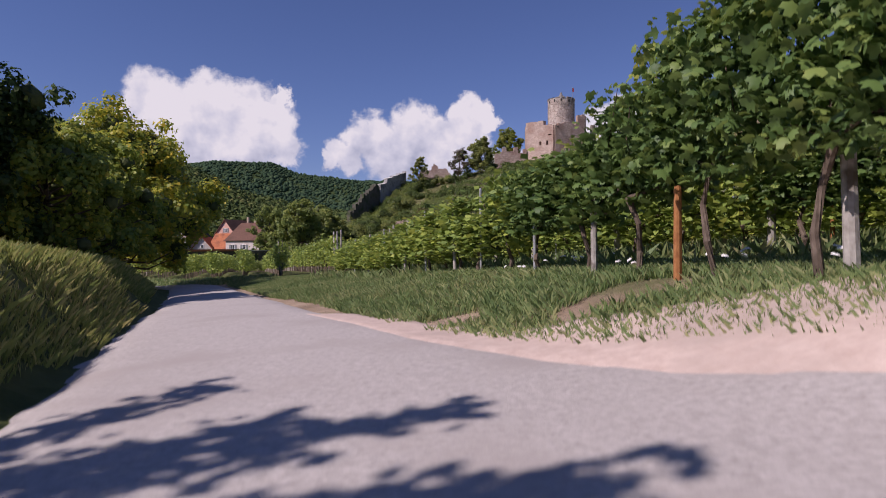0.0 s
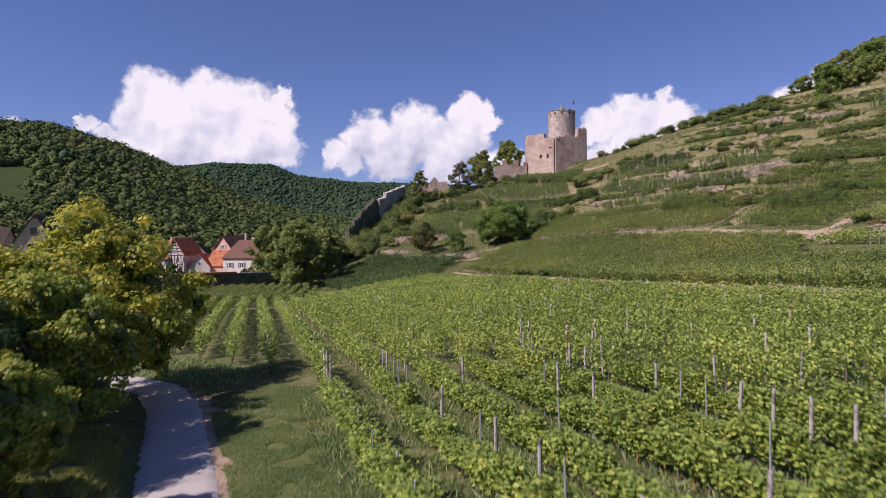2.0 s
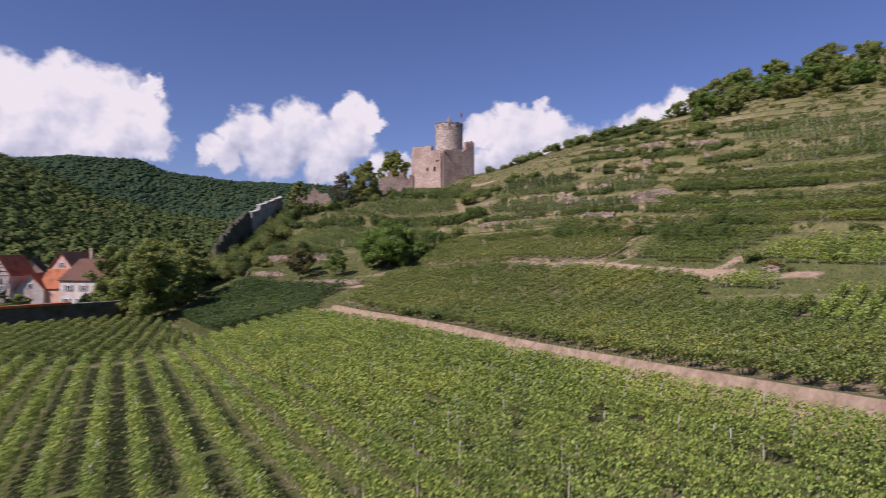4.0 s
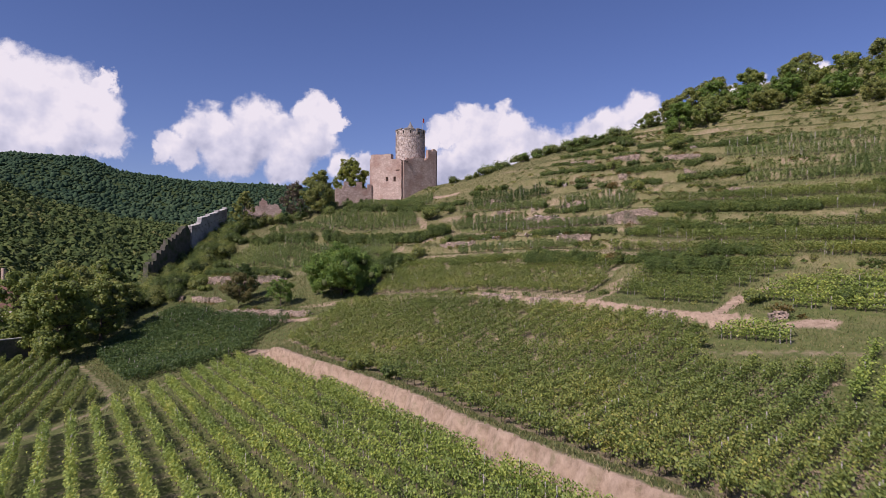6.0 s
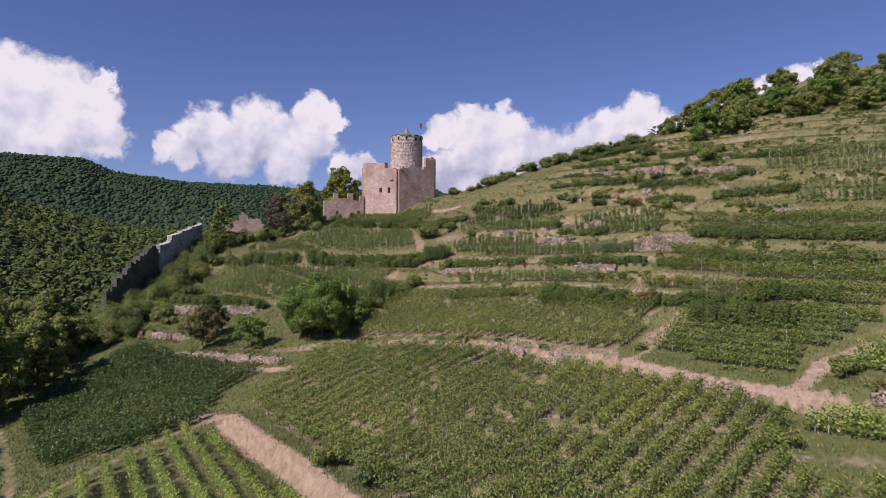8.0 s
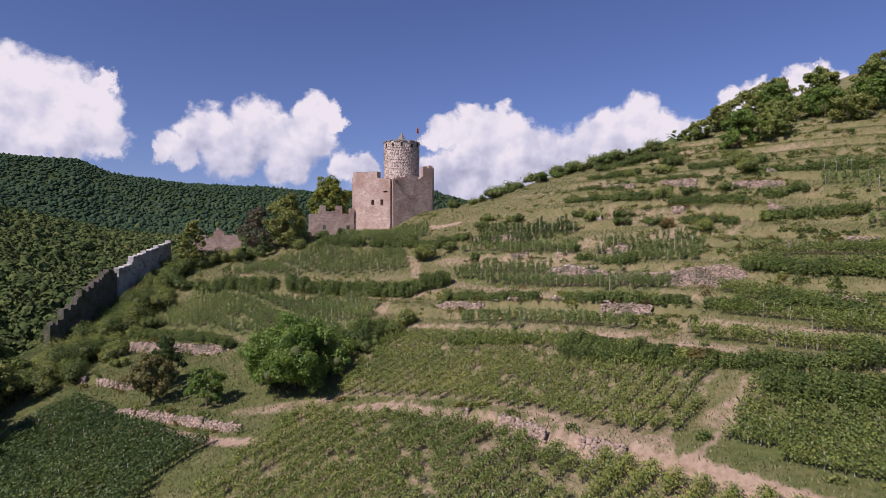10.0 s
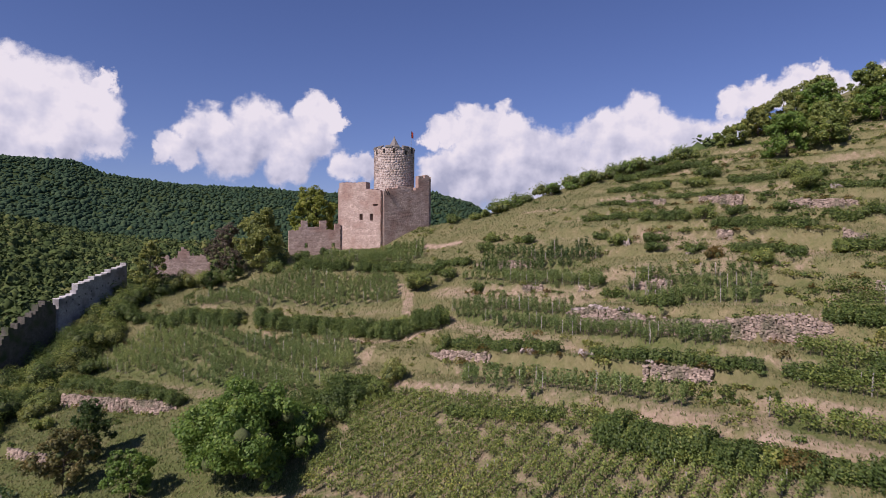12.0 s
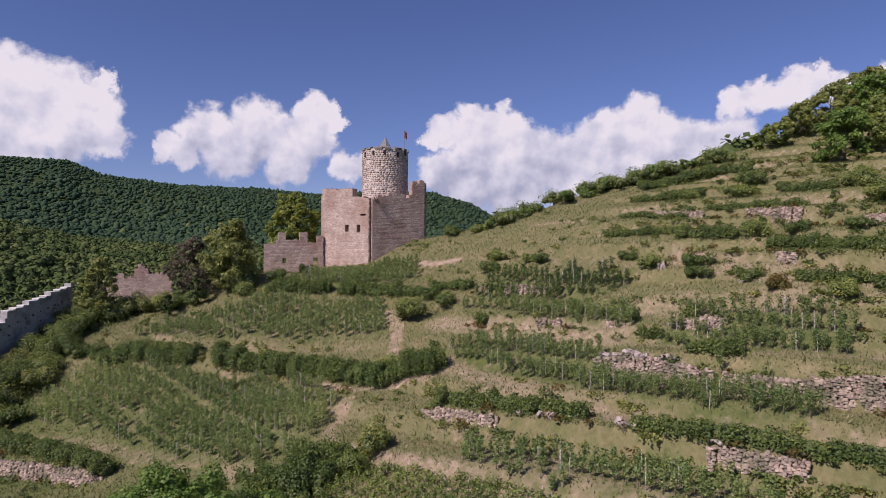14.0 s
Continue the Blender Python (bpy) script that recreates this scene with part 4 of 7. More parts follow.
def near_vines():
    """The vines beside the road: one thing each, out of a few grown forms."""
    rng = np.random.default_rng(11)
    forms = []
    for k in range(9):
        dense = k < 4
        root = new("grapevine")
        bend = rng.normal(0, 0.05, 6)
        head = (bend[4], bend[5], 0.9)
        bm = bmesh.new()
        tube(bm, [(bend[0], bend[1], -0.1), (bend[1], bend[2], 0.3), (bend[2] * 1.5, bend[3], 0.6), head], [0.036, 0.03, 0.026, 0.034], 8)
        part("stem", bm, M_BARK, root, "gnarled grey stem")
        for sx in (-1, 1):
            bm = bmesh.new()
            tube(bm, [head, (sx * 0.3, 0, 1.0), (sx * 0.58, 0, 0.95)], [0.026, 0.016, 0.01], 6)
            part("arm", bm, M_BARK, root)
        for s in range(3):
            bm = bmesh.new()
            x = -0.4 + 0.4 * s + rng.normal(0, 0.04)
            tube(bm, [(x, 0, 0.98), (x + rng.normal(0, 0.08), rng.normal(0, 0.12), 1.5), (x + rng.normal(0, 0.14), rng.normal(0, 0.2), 2.1)], [0.009, 0.007, 0.003], 4)
            part("cane", bm, M_BARK, root)
        n = 1500 if dense else 900
        h = (0.8 + 1.3 * rng.beta(1.3, 1.15, n)) if dense else 0.55 + 1.55 * rng.beta(1.5, 1.2, n)
        p = np.stack([rng.uniform(-0.62, 0.62, n), rng.normal(0, 1, n) * (0.09 + 0.11 * np.sin(np.clip((h - 0.45) / 1.75, 0, 1) * 3)), h], 1)
        v, f = vine_leaves(p, 0.1, rng) if dense else kites(p, 0.125, rng, 0.45)
        put("foliage", mesh_from("foliage", v, f, M_VINE_NEAR if dense else M_VINE), root)["kind"] = "stuff"
        n = 110 if dense else 90
        p = np.stack([rng.uniform(-0.6, 0.6, n), rng.normal(0, 0.15, n), rng.normal(2.0, 0.17, n)], 1)
        v, f = vine_leaves(p, 0.08, rng) if dense else kites(p, 0.11, rng, 0.45)
        put("young_shoot", mesh_from("young_shoot", v, f, M_VINE_TIP), root, "yellow-green young leaves at the top")["kind"] = "stuff"
        tagged(root, "leafy grapevine with broad green leaves tied to wires", "grapevine", "vines beside the road")
        forms.append(root)
    pts, (wx, wy) = row_points(BLOCKS["lower"][0], BLOCKS["lower"][1], 2.1, 1.05, rng, LOWER_PHASE)
    pts = pts[inside(NEAR, pts[:, 0], pts[:, 1])]
    pts = pts[np.argsort(np.hypot(pts[:, 0], pts[:, 1]))][:230]
    turn = math.degrees(math.atan2(wy, wx))
    for i, (x, y, k) in enumerate(pts):
        m = pose(x, y, float(ground(x, y)), rng.normal(0, 2), rng.normal(0, 2), turn + (180 if rng.random() < 0.5 else 0) + rng.normal(0, 4))
        m = m @ Matrix.Diagonal((1, 1, float(np.interp(y, [4.4, 5.2, 6.2, 6.6, 8.0, 10.5, 13], [1.0, 0.95, 0.9, 0.72, 0.7, 0.62, 0.6])), 1))
        if i < 4 or 24 <= i < 29:
            forms[i if i < 4 else i - 20].matrix_basis = m
        else:
            copy_thing(forms[int(rng.integers(4)) if i < 24 else 4 + int(rng.integers(5))], m @ Matrix.Diagonal((1, 1, float(rng.uniform(0.93, 1.06)), 1)))
    # posts and stakes between them
    first = {}
    for kind, mat, r, h, label in (("vine_post", M_POST, 0.045, 1.95, "weathered grey wooden trellis post among the vines"), ("vine_stake", M_STAKE, 0.03, 0.8, "short rusty orange stake at the foot of a vine"), ("steel_post", M_STEEL, 0.022, 1.9, "thin galvanised steel trellis post")):
        bm = bmesh.new()
        tube(bm, [(0, 0, -0.2), (0, 0, h * 0.5), (0, 0, h - 0.03), (0, 0, h)], [r * 1.1, r, r * 0.92, r * 0.7], 9)
        ob = part(kind, bm, mat)
        tagged(ob, label, "post", "trellis posts")
        first[kind] = ob
    placed = set()
    for i, (x, y, k) in enumerate(pts):
        kind = "vine_post" if i % 5 == 2 else "steel_post" if i % 6 == 1 else "vine_stake" if i % 6 == 4 else None
        if not kind or wy * x - wx * y < 4.6 and y < 22:
            continue
        x, y = x + wx * 0.5, y + wy * 0.5
        m = pose(x, y, float(ground(x, y)), rng.normal(0, 1.5), rng.normal(0, 1.5), rng.uniform(0, 360))
        if kind in placed:
            copy_thing(first[kind], m)
        else:
            first[kind].matrix_basis = m
            placed.add(kind)
    # the first row's own posts and stakes
    for kind, y, k in (("vine_post", 4.05, 1.05), ("vine_stake", 5.3, 1.15), ("vine_post", 6.6, 0.75), ("steel_post", 8.0, 1.0), ("vine_stake", 3.1, 1.1), ("vine_post", 11.2, 0.7), ("steel_post", 9.9, 1.0), ("steel_post", 13.1, 1.0), ("vine_post", 15.0, 0.7), ("steel_post", 17.2, 1.0), ("vine_post", 19.6, 0.7), ("steel_post", 22.5, 1.0)):
        x = (3.52 - 0.29 * y) / 0.957 + (0.22 if y == 4.05 else -0.07)
        copy_thing(first[kind], pose(x, y, float(ground(x, y)), rng.normal(0, 1.5), rng.normal(0, 1.5), 40 * y) @ Matrix.Diagonal((k, k, 1.0 if y < 5.5 else 0.84 if y < 8 else 0.72, 1)))


near_vines()

# ---- hedges, bushes, trees ----


def core(points, radius, rng, sizes=None):
    """A rough hull of twigs and inner leaves inside a bush, so that it is not seen through."""
    vs, fs = [], []
    bm = bmesh.new()
    bmesh.ops.create_icosphere(bm, subdivisions=1, radius=1)
    co = np.array([v.co for v in bm.verts])
    ff = np.array([[v.index for v in f.verts] for f in bm.faces])
    bm.free()
    for q, p in enumerate(points):
        s = (radius if sizes is None else sizes[q]) * rng.uniform(0.75, 1.0, (len(co), 1))
        fs.append(ff + len(co) * len(vs))
        vs.append(p + co * s)
    return np.concatenate(vs), np.concatenate(fs)


def hedge(name, line, width, height, mat, seed, leaf=0.19, label="", density=220):
    """A dense hedge over a terrace edge, with lumpy outline."""
    rng = np.random.default_rng(seed)
    at = on_line(line, 0.8)
    pts, mids, outs = [], [], []
    for x, y, dx, dy in at:
        wave = 0.5 + 0.5 * noise.noise(Vector((x * 0.33, y * 0.33, seed))) + 0.35 * noise.noise(Vector((x * 0.9, y * 0.9, seed)))
        lump = rng.uniform(0.8, 1.15) * min(1.45, max(0.8, 0.75 + 0.7 * wave))
        side = rng.normal(0, 0.12) * width
        x, y = x + dy * side, y - dx * side
        n = int(density * lump * width * height / 1.6)
        th = rng.uniform(0, math.pi, n)
        rr = rng.uniform(0.6, 1.12, n)
        across = np.cos(th) * rr * width * 0.5 * lump
        up = np.sin(th) ** 0.6 * rr * height * lump
        al = rng.uniform(-0.6, 0.6, n)
        px, py = x + dx * al + dy * across, y + dy * al - dx * across
        pts.append(np.stack([px, py, ground(px, py) * 0 + float(ground(x, y)) + up - 0.12 * rr], 1))
        outs.append(np.stack([dy * np.cos(th), -dx * np.cos(th), np.sin(th)], 1))
        mids.append((x, y, float(ground(x, y)) + height * 0.36 * lump))
    p = np.concatenate(pts)
    base = np.array(mids[len(mids) // 2]) - (0, 0, height * 0.36)
    root = empty(name, *[float(c) for c in base])
    v, f = kites(p - base, leaf * 0.95, rng, 0.4, np.concatenate(outs) * 0.45)
    put("foliage", mesh_from("foliage", v, f, mat), root)
    cv, cf = core(np.array(mids) - base, min(width * 0.42, height * 0.56), rng)
    put("twig_mass", mesh_from("twig_mass", cv, cf, M_TWIGS), root)["kind"] = "stuff"
    return tagged(root, label or "dense low green hedge along a terrace edge", "hedge", "terrace hedges")


def bush(name, x, y, r, h, mat, seed, leaf=0.2, n=700, label="", category="bush", group="bushes"):
    rng = np.random.default_rng(seed)
    z = float(ground(x, y))
    k = max(4, int(5 + r * 2))
    lobes = np.stack([rng.normal(0, r * 0.42, k), rng.normal(0, r * 0.42, k), rng.uniform(0.3, 0.75, k) * h], 1)
    size = rng.uniform(0.32, 0.55, k) * min(r, h)
    n = int(n * 1.15)
    i = rng.integers(k, size=n)
    d = rng.normal(size=(n, 3))
    d /= np.linalg.norm(d, axis=1)[:, None]
    p = lobes[i] + d * size[i][:, None] * rng.uniform(0.7, 1.15, n)[:, None]
    p[:, 2] = np.abs(p[:, 2])
    root = empty(name, x, y, z)
    v, f = kites(p, leaf * 0.85, rng, 0.5, d)
    put("foliage", mesh_from("foliage", v, f, mat), root)
    if r > 1.0:
        cv, cf = core(lobes * (0.9, 0.9, 0.8), float(size.mean()) * 0.8, rng)
        put("twig_mass", mesh_from("twig_mass", cv, cf, M_TWIGS), root)["kind"] = "stuff"
    for j in range(3):
        bm = bmesh.new()
        a = j * 2.1 + rng.uniform(0, 1)
        tube(bm, [(0.05 * math.cos(a), 0.05 * math.sin(a), -0.2), (r * 0.25 * math.cos(a), r * 0.25 * math.sin(a), h * 0.35), (r * 0.5 * math.cos(a), r * 0.5 * math.sin(a), h * 0.7)], [0.06, 0.035, 0.012], 5)
        part("branch", bm, M_BARK, root)
    return tagged(root, label or "rounded green bush on the grassy slope", category, group)


def tree(name, x, y, height, spread, mat, seed, leaf=0.3, n=5000, trunk=0.22, bottom=0.25, label="", lobes=26, tall=1.0, group="trees"):
    """A trunk that forks into limbs, each with clumps of leaves; gaps stay open between the clumps."""
    rng = np.random.default_rng(seed)
    z = float(ground(x, y)) - 0.1
    root = empty(name, x, y, z)
    clear = height * bottom
    bm = bmesh.new()
    top = (rng.normal(0, 0.3), rng.normal(0, 0.3), height * 0.72)
    tube(bm, [(0, 0, -0.3), (rng.normal(0, 0.1), rng.normal(0, 0.1), clear), (top[0] * 0.6, top[1] * 0.6, height * 0.5), top], [trunk * 1.25, trunk * 0.85, trunk * 0.5, trunk * 0.15], 9)
    c, r = [], []
    for k in range(lobes):
        az = k * 2.399 + rng.uniform(-0.4, 0.4)
        t = (k + 0.5) / lobes
        hh = clear + (height - clear) * (0.10 + 0.82 * t)
        env = math.sin(math.pi * min(0.97, 0.16 + 0.8 * t)) ** 0.7
        rad = spread * env * rng.uniform(0.3, 1.02)
        c.append((rad * math.cos(az), rad * math.sin(az), hh))
        r.append(spread * rng.uniform(0.15, 0.34))
        s = min(hh * 0.72, height * 0.6)
        f = min(1, s / (height * 0.72))
        start = (top[0] * f * 0.6, top[1] * f * 0.6, s)
        mid = ((start[0] + c[-1][0]) * 0.5, (start[1] + c[-1][1]) * 0.5, (s + hh) * 0.5 - 0.05 * height * rng.uniform(0, 1))
        tube(bm, [start, mid, c[-1]], [trunk * 0.32, trunk * 0.2, trunk * 0.06], 5)
    part("trunk", bm, M_BARK, root, "grey-brown trunk and limbs")
    c, r = np.array(c), np.array(r)
    # each lobe carries smaller clumps on its outside
    m = 7
    lobe = np.repeat(np.arange(len(c)), m)
    dv = rng.normal(size=(len(lobe), 3))
    dv[:, 2] += 0.25
    dv /= np.linalg.norm(dv, axis=1)[:, None]
    cc = c[lobe] + dv * r[lobe][:, None] * rng.uniform(0.55, 1.0, (len(lobe), 1)) * (1, 1, 0.85 * tall)
    rr = r[lobe] * rng.uniform(0.36, 0.66, len(lobe))
    w = rr ** 2 / (rr ** 2).sum()
    i = rng.choice(len(cc), size=int(n * 1.25), p=w)
    d = rng.normal(size=(len(i), 3))
    d /= np.linalg.norm(d, axis=1)[:, None]
    p = cc[i] + d * (rr[i] * rng.uniform(0.5, 1.12, len(i)))[:, None] * (1, 1, 0.8)
    wob = np.array([noise.noise(Vector(v) * 0.9) for v in p])
    keep = (wob > -0.42) & (p[:, 2] > 0.15)
    v, f = kites(p[keep], leaf, rng, 0.45, d[keep])
    put("crown", mesh_from("crown", v, f, mat), root)
    cv, cf = core(c, 1.0, rng, r * 0.5)
    put("twig_mass", mesh_from("twig_mass", cv, cf, M_TWIGS), root, "dark twigs and inner leaves")["kind"] = "stuff"
    return tagged(root, label or "broad green tree on the slope", "tree", group)

# ---- the castle ----


def slab_wall(name, a, b, z0, tops, thick, mat, parent, label="", holes=(), rough=0.0, seed=0):
    """A wall between two plan points with a stepped top: tops is a list of (share along, height). Holes: (from, to, low, high), cut right through.
    The wall is built as columns between all breaks, so that openings are real."""
    rng = np.random.default_rng(seed)
    ax, ay = a
    bx, by = b
    length = math.hypot(bx - ax, by - ay)
    dx, dy = (bx - ax) / length, (by - ay) / length
    nx, ny = dy * thick * 0.5, -dx * thick * 0.5
    cuts = sorted({0.0, length} | {s * length for s, _ in tops} | {h[0] for h in holes} | {h[1] for h in holes} | set(np.arange(0.6, length, 0.6)))
    cuts = [c for i, c in enumerate(cuts) if i == 0 or c - cuts[i - 1] > 0.02]
    bm = bmesh.new()

    def top_at(s):
        h = tops[0][1]
        for share, value in tops:
            if s >= share * length - 1e-4:
                h = value
        return h

    for s0, s1 in zip(cuts, cuts[1:]):
        m = (s0 + s1) / 2
        t = top_at(m) + (rng.uniform(-rough, rough) if rough else 0)
        spans = [(z0, t)]
        for h0, h1, lo, hi in holes:
            if h0 - 1e-4 <= m <= h1 + 1e-4:
                spans = [(z0, lo), (hi, t)]
        for lo, hi in spans:
            if hi - lo < 0.05:
                continue
            vs = [bm.verts.new((ax + dx * s + sx * nx, ay + dy * s + sx * ny, z)) for z in (lo, hi) for s, sx in ((s0, 1), (s1, 1), (s1, -1), (s0, -1))]
            for q in ((3, 2, 1, 0), (4, 5, 6, 7), (0, 1, 5, 4), (1, 2, 6, 5), (2, 3, 7, 6), (3, 0, 4, 7)):
                bm.faces.new([vs[i] for i in q])
    bmesh.ops.remove_doubles(bm, verts=bm.verts, dist=0.004)
    return part(name, bm, mat, parent, label)


def stone_courses(a, b, z0, top_of, out, size, mat_seed, fill=0.9):
    """Rubble stones proud of a wall face between two plan points, joined; returns arrays."""
    rng = np.random.default_rng(mat_seed)
    ax, ay = a
    bx, by = b
    length = math.hypot(bx - ax, by - ay)
    dx, dy = (bx - ax) / length, (by - ay) / length
    nx, ny = dy, -dx
    vs, fs, k = [], [], 0
    z = z0
    while True:
        h = size * rng.uniform(0.6, 1.0)
        s = rng.uniform(0, size)
        any_in = False
        while s < length - 0.1:
            w = size * rng.uniform(0.8, 1.9)
            if z + h < top_of(s + w / 2):
                any_in = True
                if rng.random() < fill:
                    g = 0.035 * size / 0.4
                    d = rng.uniform(0.008, 0.035)
                    for q in ((s + g, z + g, 0), (s + w - g, z + g, 0), (s + w - g, z + h - g, 0), (s + g, z + h - g, 0), (s + g * 3, z + g * 2.5, d), (s + w - g * 3, z + g * 2.5, d), (s + w - g * 3, z + h - g * 2.5, d), (s + g * 3, z + h - g * 2.5, d)):
                        o = out + q[2]
                        vs.append((ax + dx * q[0] + nx * o, ay + dy * q[0] + ny * o, q[1]))
                    fs += [(k + i, k + (i + 1) % 4, k + 4 + (i + 1) % 4, k + 4 + i) for i in range(4)] + [(k + 4, k + 5, k + 6, k + 7)]
                    k += 8
            s += w
        z += h
        if z > z0 + 40 or not any_in and z > z0 + 3:
            break
    return np.array(vs), np.array(fs)


def face_stones(parent, a, b, z0, top_of, thick, size, mat, seed, holes=()):
    v, f = stone_courses(a, b, z0, top_of, thick * 0.5, size, seed)
    if holes:
        length = math.dist(a, b)
        d = (np.array(b) - np.array(a)) / length
        mid = v.reshape(-1, 8, 3).mean(1)
        s = (mid[:, :2] - np.array(a)) @ d
        keep = np.ones(len(mid), bool)
        for h0, h1, lo, hi in holes:
            keep &= ~((s > h0 - 0.35) & (s < h1 + 0.35) & (mid[:, 2] > lo - 0.25) & (mid[:, 2] < hi + 0.25))
        v = v.reshape(-1, 8, 3)[keep].reshape(-1, 3)
        f = np.array([(0, 1, 5, 4), (1, 2, 6, 5), (2, 3, 7, 6), (3, 0, 4, 7), (4, 5, 6, 7)])
        f = (np.arange(keep.sum())[:, None, None] * 8 + f[None]).reshape(-1, 4)
    ob = put("rubble", mesh_from("rubble", v, f, mat), parent)
    ob["kind"] = "stuff"
    return ob


M_PURPLE = leaf_material("thin purplish leaves", [(0.15, (0.075, 0.06, 0.04)), (0.6, (0.13, 0.105, 0.07)), (0.9, (0.2, 0.16, 0.11))], patch=0.4)
M_MAPLE_GREEN = leaf_material("first turning maple leaves", [(0.2, (0.14, 0.21, 0.035)), (0.6, (0.27, 0.325, 0.053)), (0.9, (0.56, 0.49, 0.075))], patch=0.6, through=0.35)
M_KEEPSTONE = material("keep rubble stone", (0.31, 0.225, 0.185), (0.56, 0.445, 0.37), 0.7, bump=0.6, bump_scale=5, third=(0.33, 0.225, 0.18), third_scale=0.22, third_range=(0.47, 0.62), spread=0.22)


def castle():
    root = tagged(empty("castle_keep", 0, 0, 0), "ruined pink sandstone keep with broken battlements and small windows", "castle")
    left, corner, right = (31.7, 232.6), (40.4, 224.4), (51.8, 227.5)
    back_r, back_l = (52.7, 240), (36.5, 243.5)
    hl = [(6.05, 6.95, 38.2, 39.6), (9.0, 9.9, 38.0, 39.6), (9.9, 11.3, 41.4, 41.8)]
    tl = [(0, 47.2), (0.3, 46.9), (0.36, 47.1), (0.66, 45.4), (0.8, 45.2), (0.9, 45.0)]
    tr = [(0, 44.9), (0.1, 45.5), (0.3, 46.2), (0.5, 46.0), (0.62, 45.2), (0.7, 46.0), (0.76, 48.9), (0.86, 48.4), (0.9, 49.1)]
    slab_wall("west_wall", left, corner, 29.0, tl, 1.6, M_STONE, root, holes=hl, rough=0.12, seed=1)
    slab_wall("south_wall", corner, right, 31.0, tr, 1.6, M_STONE, root, rough=0.15, seed=2)
    slab_wall("east_wall", right, back_r, 31.0, [(0, 48.9), (0.2, 46)], 1.6, M_STONE, root, rough=0.1, seed=3)
    slab_wall("north_wall", back_r, back_l, 30.0, [(0, 45)], 1.6, M_STONE, root, rough=0.1, seed=4)
    slab_wall("back_wall", back_l, left, 29.0, [(0, 46)], 1.6, M_STONE, root, rough=0.1, seed=5)

    def stepped(tops, length):
        return lambda s: [h for share, h in tops if s >= share * length][-1] - 0.15

    face_stones(root, left, corner, 29.5, stepped(tl, math.dist(left, corner)), 1.6, 0.34, M_KEEPSTONE, 21, hl)
    face_stones(root, corner, right, 31.5, stepped(tr, math.dist(corner, right)), 1.6, 0.34, M_KEEPSTONE, 22)
    # unseen lid added inside to block light, so that the windows look into the dark
    bm = bmesh.new()
    vs = [bm.verts.new((x, y, 43.5)) for x, y in (left, corner, right, back_r, back_l)]
    bm.faces.new(vs)
    bmesh.ops.extrude_face_region(bm, geom=bm.faces[:])
    bmesh.ops.translate(bm, verts=bm.verts[:5], vec=(0, 0, -0.3))
    part("light_lid", bm, M_MORTAR, root)
    # two iron props at the corner
    bm = bmesh.new()
    for k in (0, 0.5):
        tube(bm, [(40.9 + k, 223.5, 45.2), (41.4 + k, 222.9, 43.9)], [0.1, 0.1], 6)
    part("iron_brackets", bm, M_DARK, root, "dark iron brackets")

    # round tower
    tower = tagged(empty("round_tower", 44.6, 233.0, 32.0), "round pale rubble-stone tower with corbelled rim, small cone roof and flag", "tower")
    R, H = 4.95, 24.2
    bm = bmesh.new()
    n = 48
    prof = [(R * 1.03, 0), (R, 8), (R * 0.985, H - 2.6), (R * 0.99, H - 0.35), (R * 0.86, H - 0.35), (R * 0.86, H - 1.2)]
    rings = [[bm.verts.new((r * math.cos(i * math.tau / n), r * math.sin(i * math.tau / n), z)) for i in range(n)] for r, z in prof]
    for r0, r1 in zip(rings, rings[1:]):
        for i in range(n):
            bm.faces.new((r0[i], r0[(i + 1) % n], r1[(i + 1) % n], r1[i]))
    bm.faces.new(rings[-1])
    part("shaft", bm, M_MORTAR, tower)
    rng = np.random.default_rng(31)
    vs, fs, k = [], [], 0
    z = 8.0
    while z < H - 0.9:
        h = rng.uniform(0.32, 0.5)
        a = rng.uniform(0, 0.1)
        while a < math.tau:
            w = rng.uniform(0.09, 0.2)
            d = rng.uniform(0.03, 0.1)
            g = 0.012
            slot = z > H - 2.2 and (a * 8 / math.tau) % 1 < 0.12
            if rng.random() < 0.93 and not slot:
                for da, zz, o in ((g, 0.03, -0.05), (w - g, 0.03, -0.05), (w - g, h - 0.03, -0.05), (g, h - 0.03, -0.05), (g * 2, 0.07, d), (w - g * 2, 0.07, d), (w - g * 2, h - 0.07, d), (g * 2, h - 0.07, d)):
                    vs.append(((R * 0.99 + o) * math.cos(a + da), (R * 0.99 + o) * math.sin(a + da), z + zz))
                fs += [(k + i, k + (i + 1) % 4, k + 4 + (i + 1) % 4, k + 4 + i) for i in range(4)] + [(k + 4, k + 5, k + 6, k + 7)]
                k += 8
            a += w
        z += h
    ob = put("rubble", mesh_from("rubble", np.array(vs), np.array(fs), M_TOWERSTONE), tower)
    ob["kind"] = "stuff"
    # rim with gaps
    for i in range(14):
        a0, a1 = i * math.tau / 14 + 0.05, (i + 1) * math.tau / 14 - (0.05 if i % 2 else 0.14)
        bm = bmesh.new()
        ring = []
        for j in range(5):
            a = a0 + (a1 - a0) * j / 4
            ring.append([bm.verts.new((r * math.cos(a), r * math.sin(a), zz)) for r, zz in ((R * 0.9, H - 0.5), (R * 1.035, H - 0.45), (R * 1.035, H - 0.1), (R * 0.84, H + 0.25))])
        for p0, p1 in zip(ring, ring[1:]):
            for q in range(4):
                bm.faces.new((p0[q], p1[q], p1[(q + 1) % 4], p0[(q + 1) % 4]))
        bm.faces.new(ring[0][::-1])
        bm.faces.new(ring[-1])
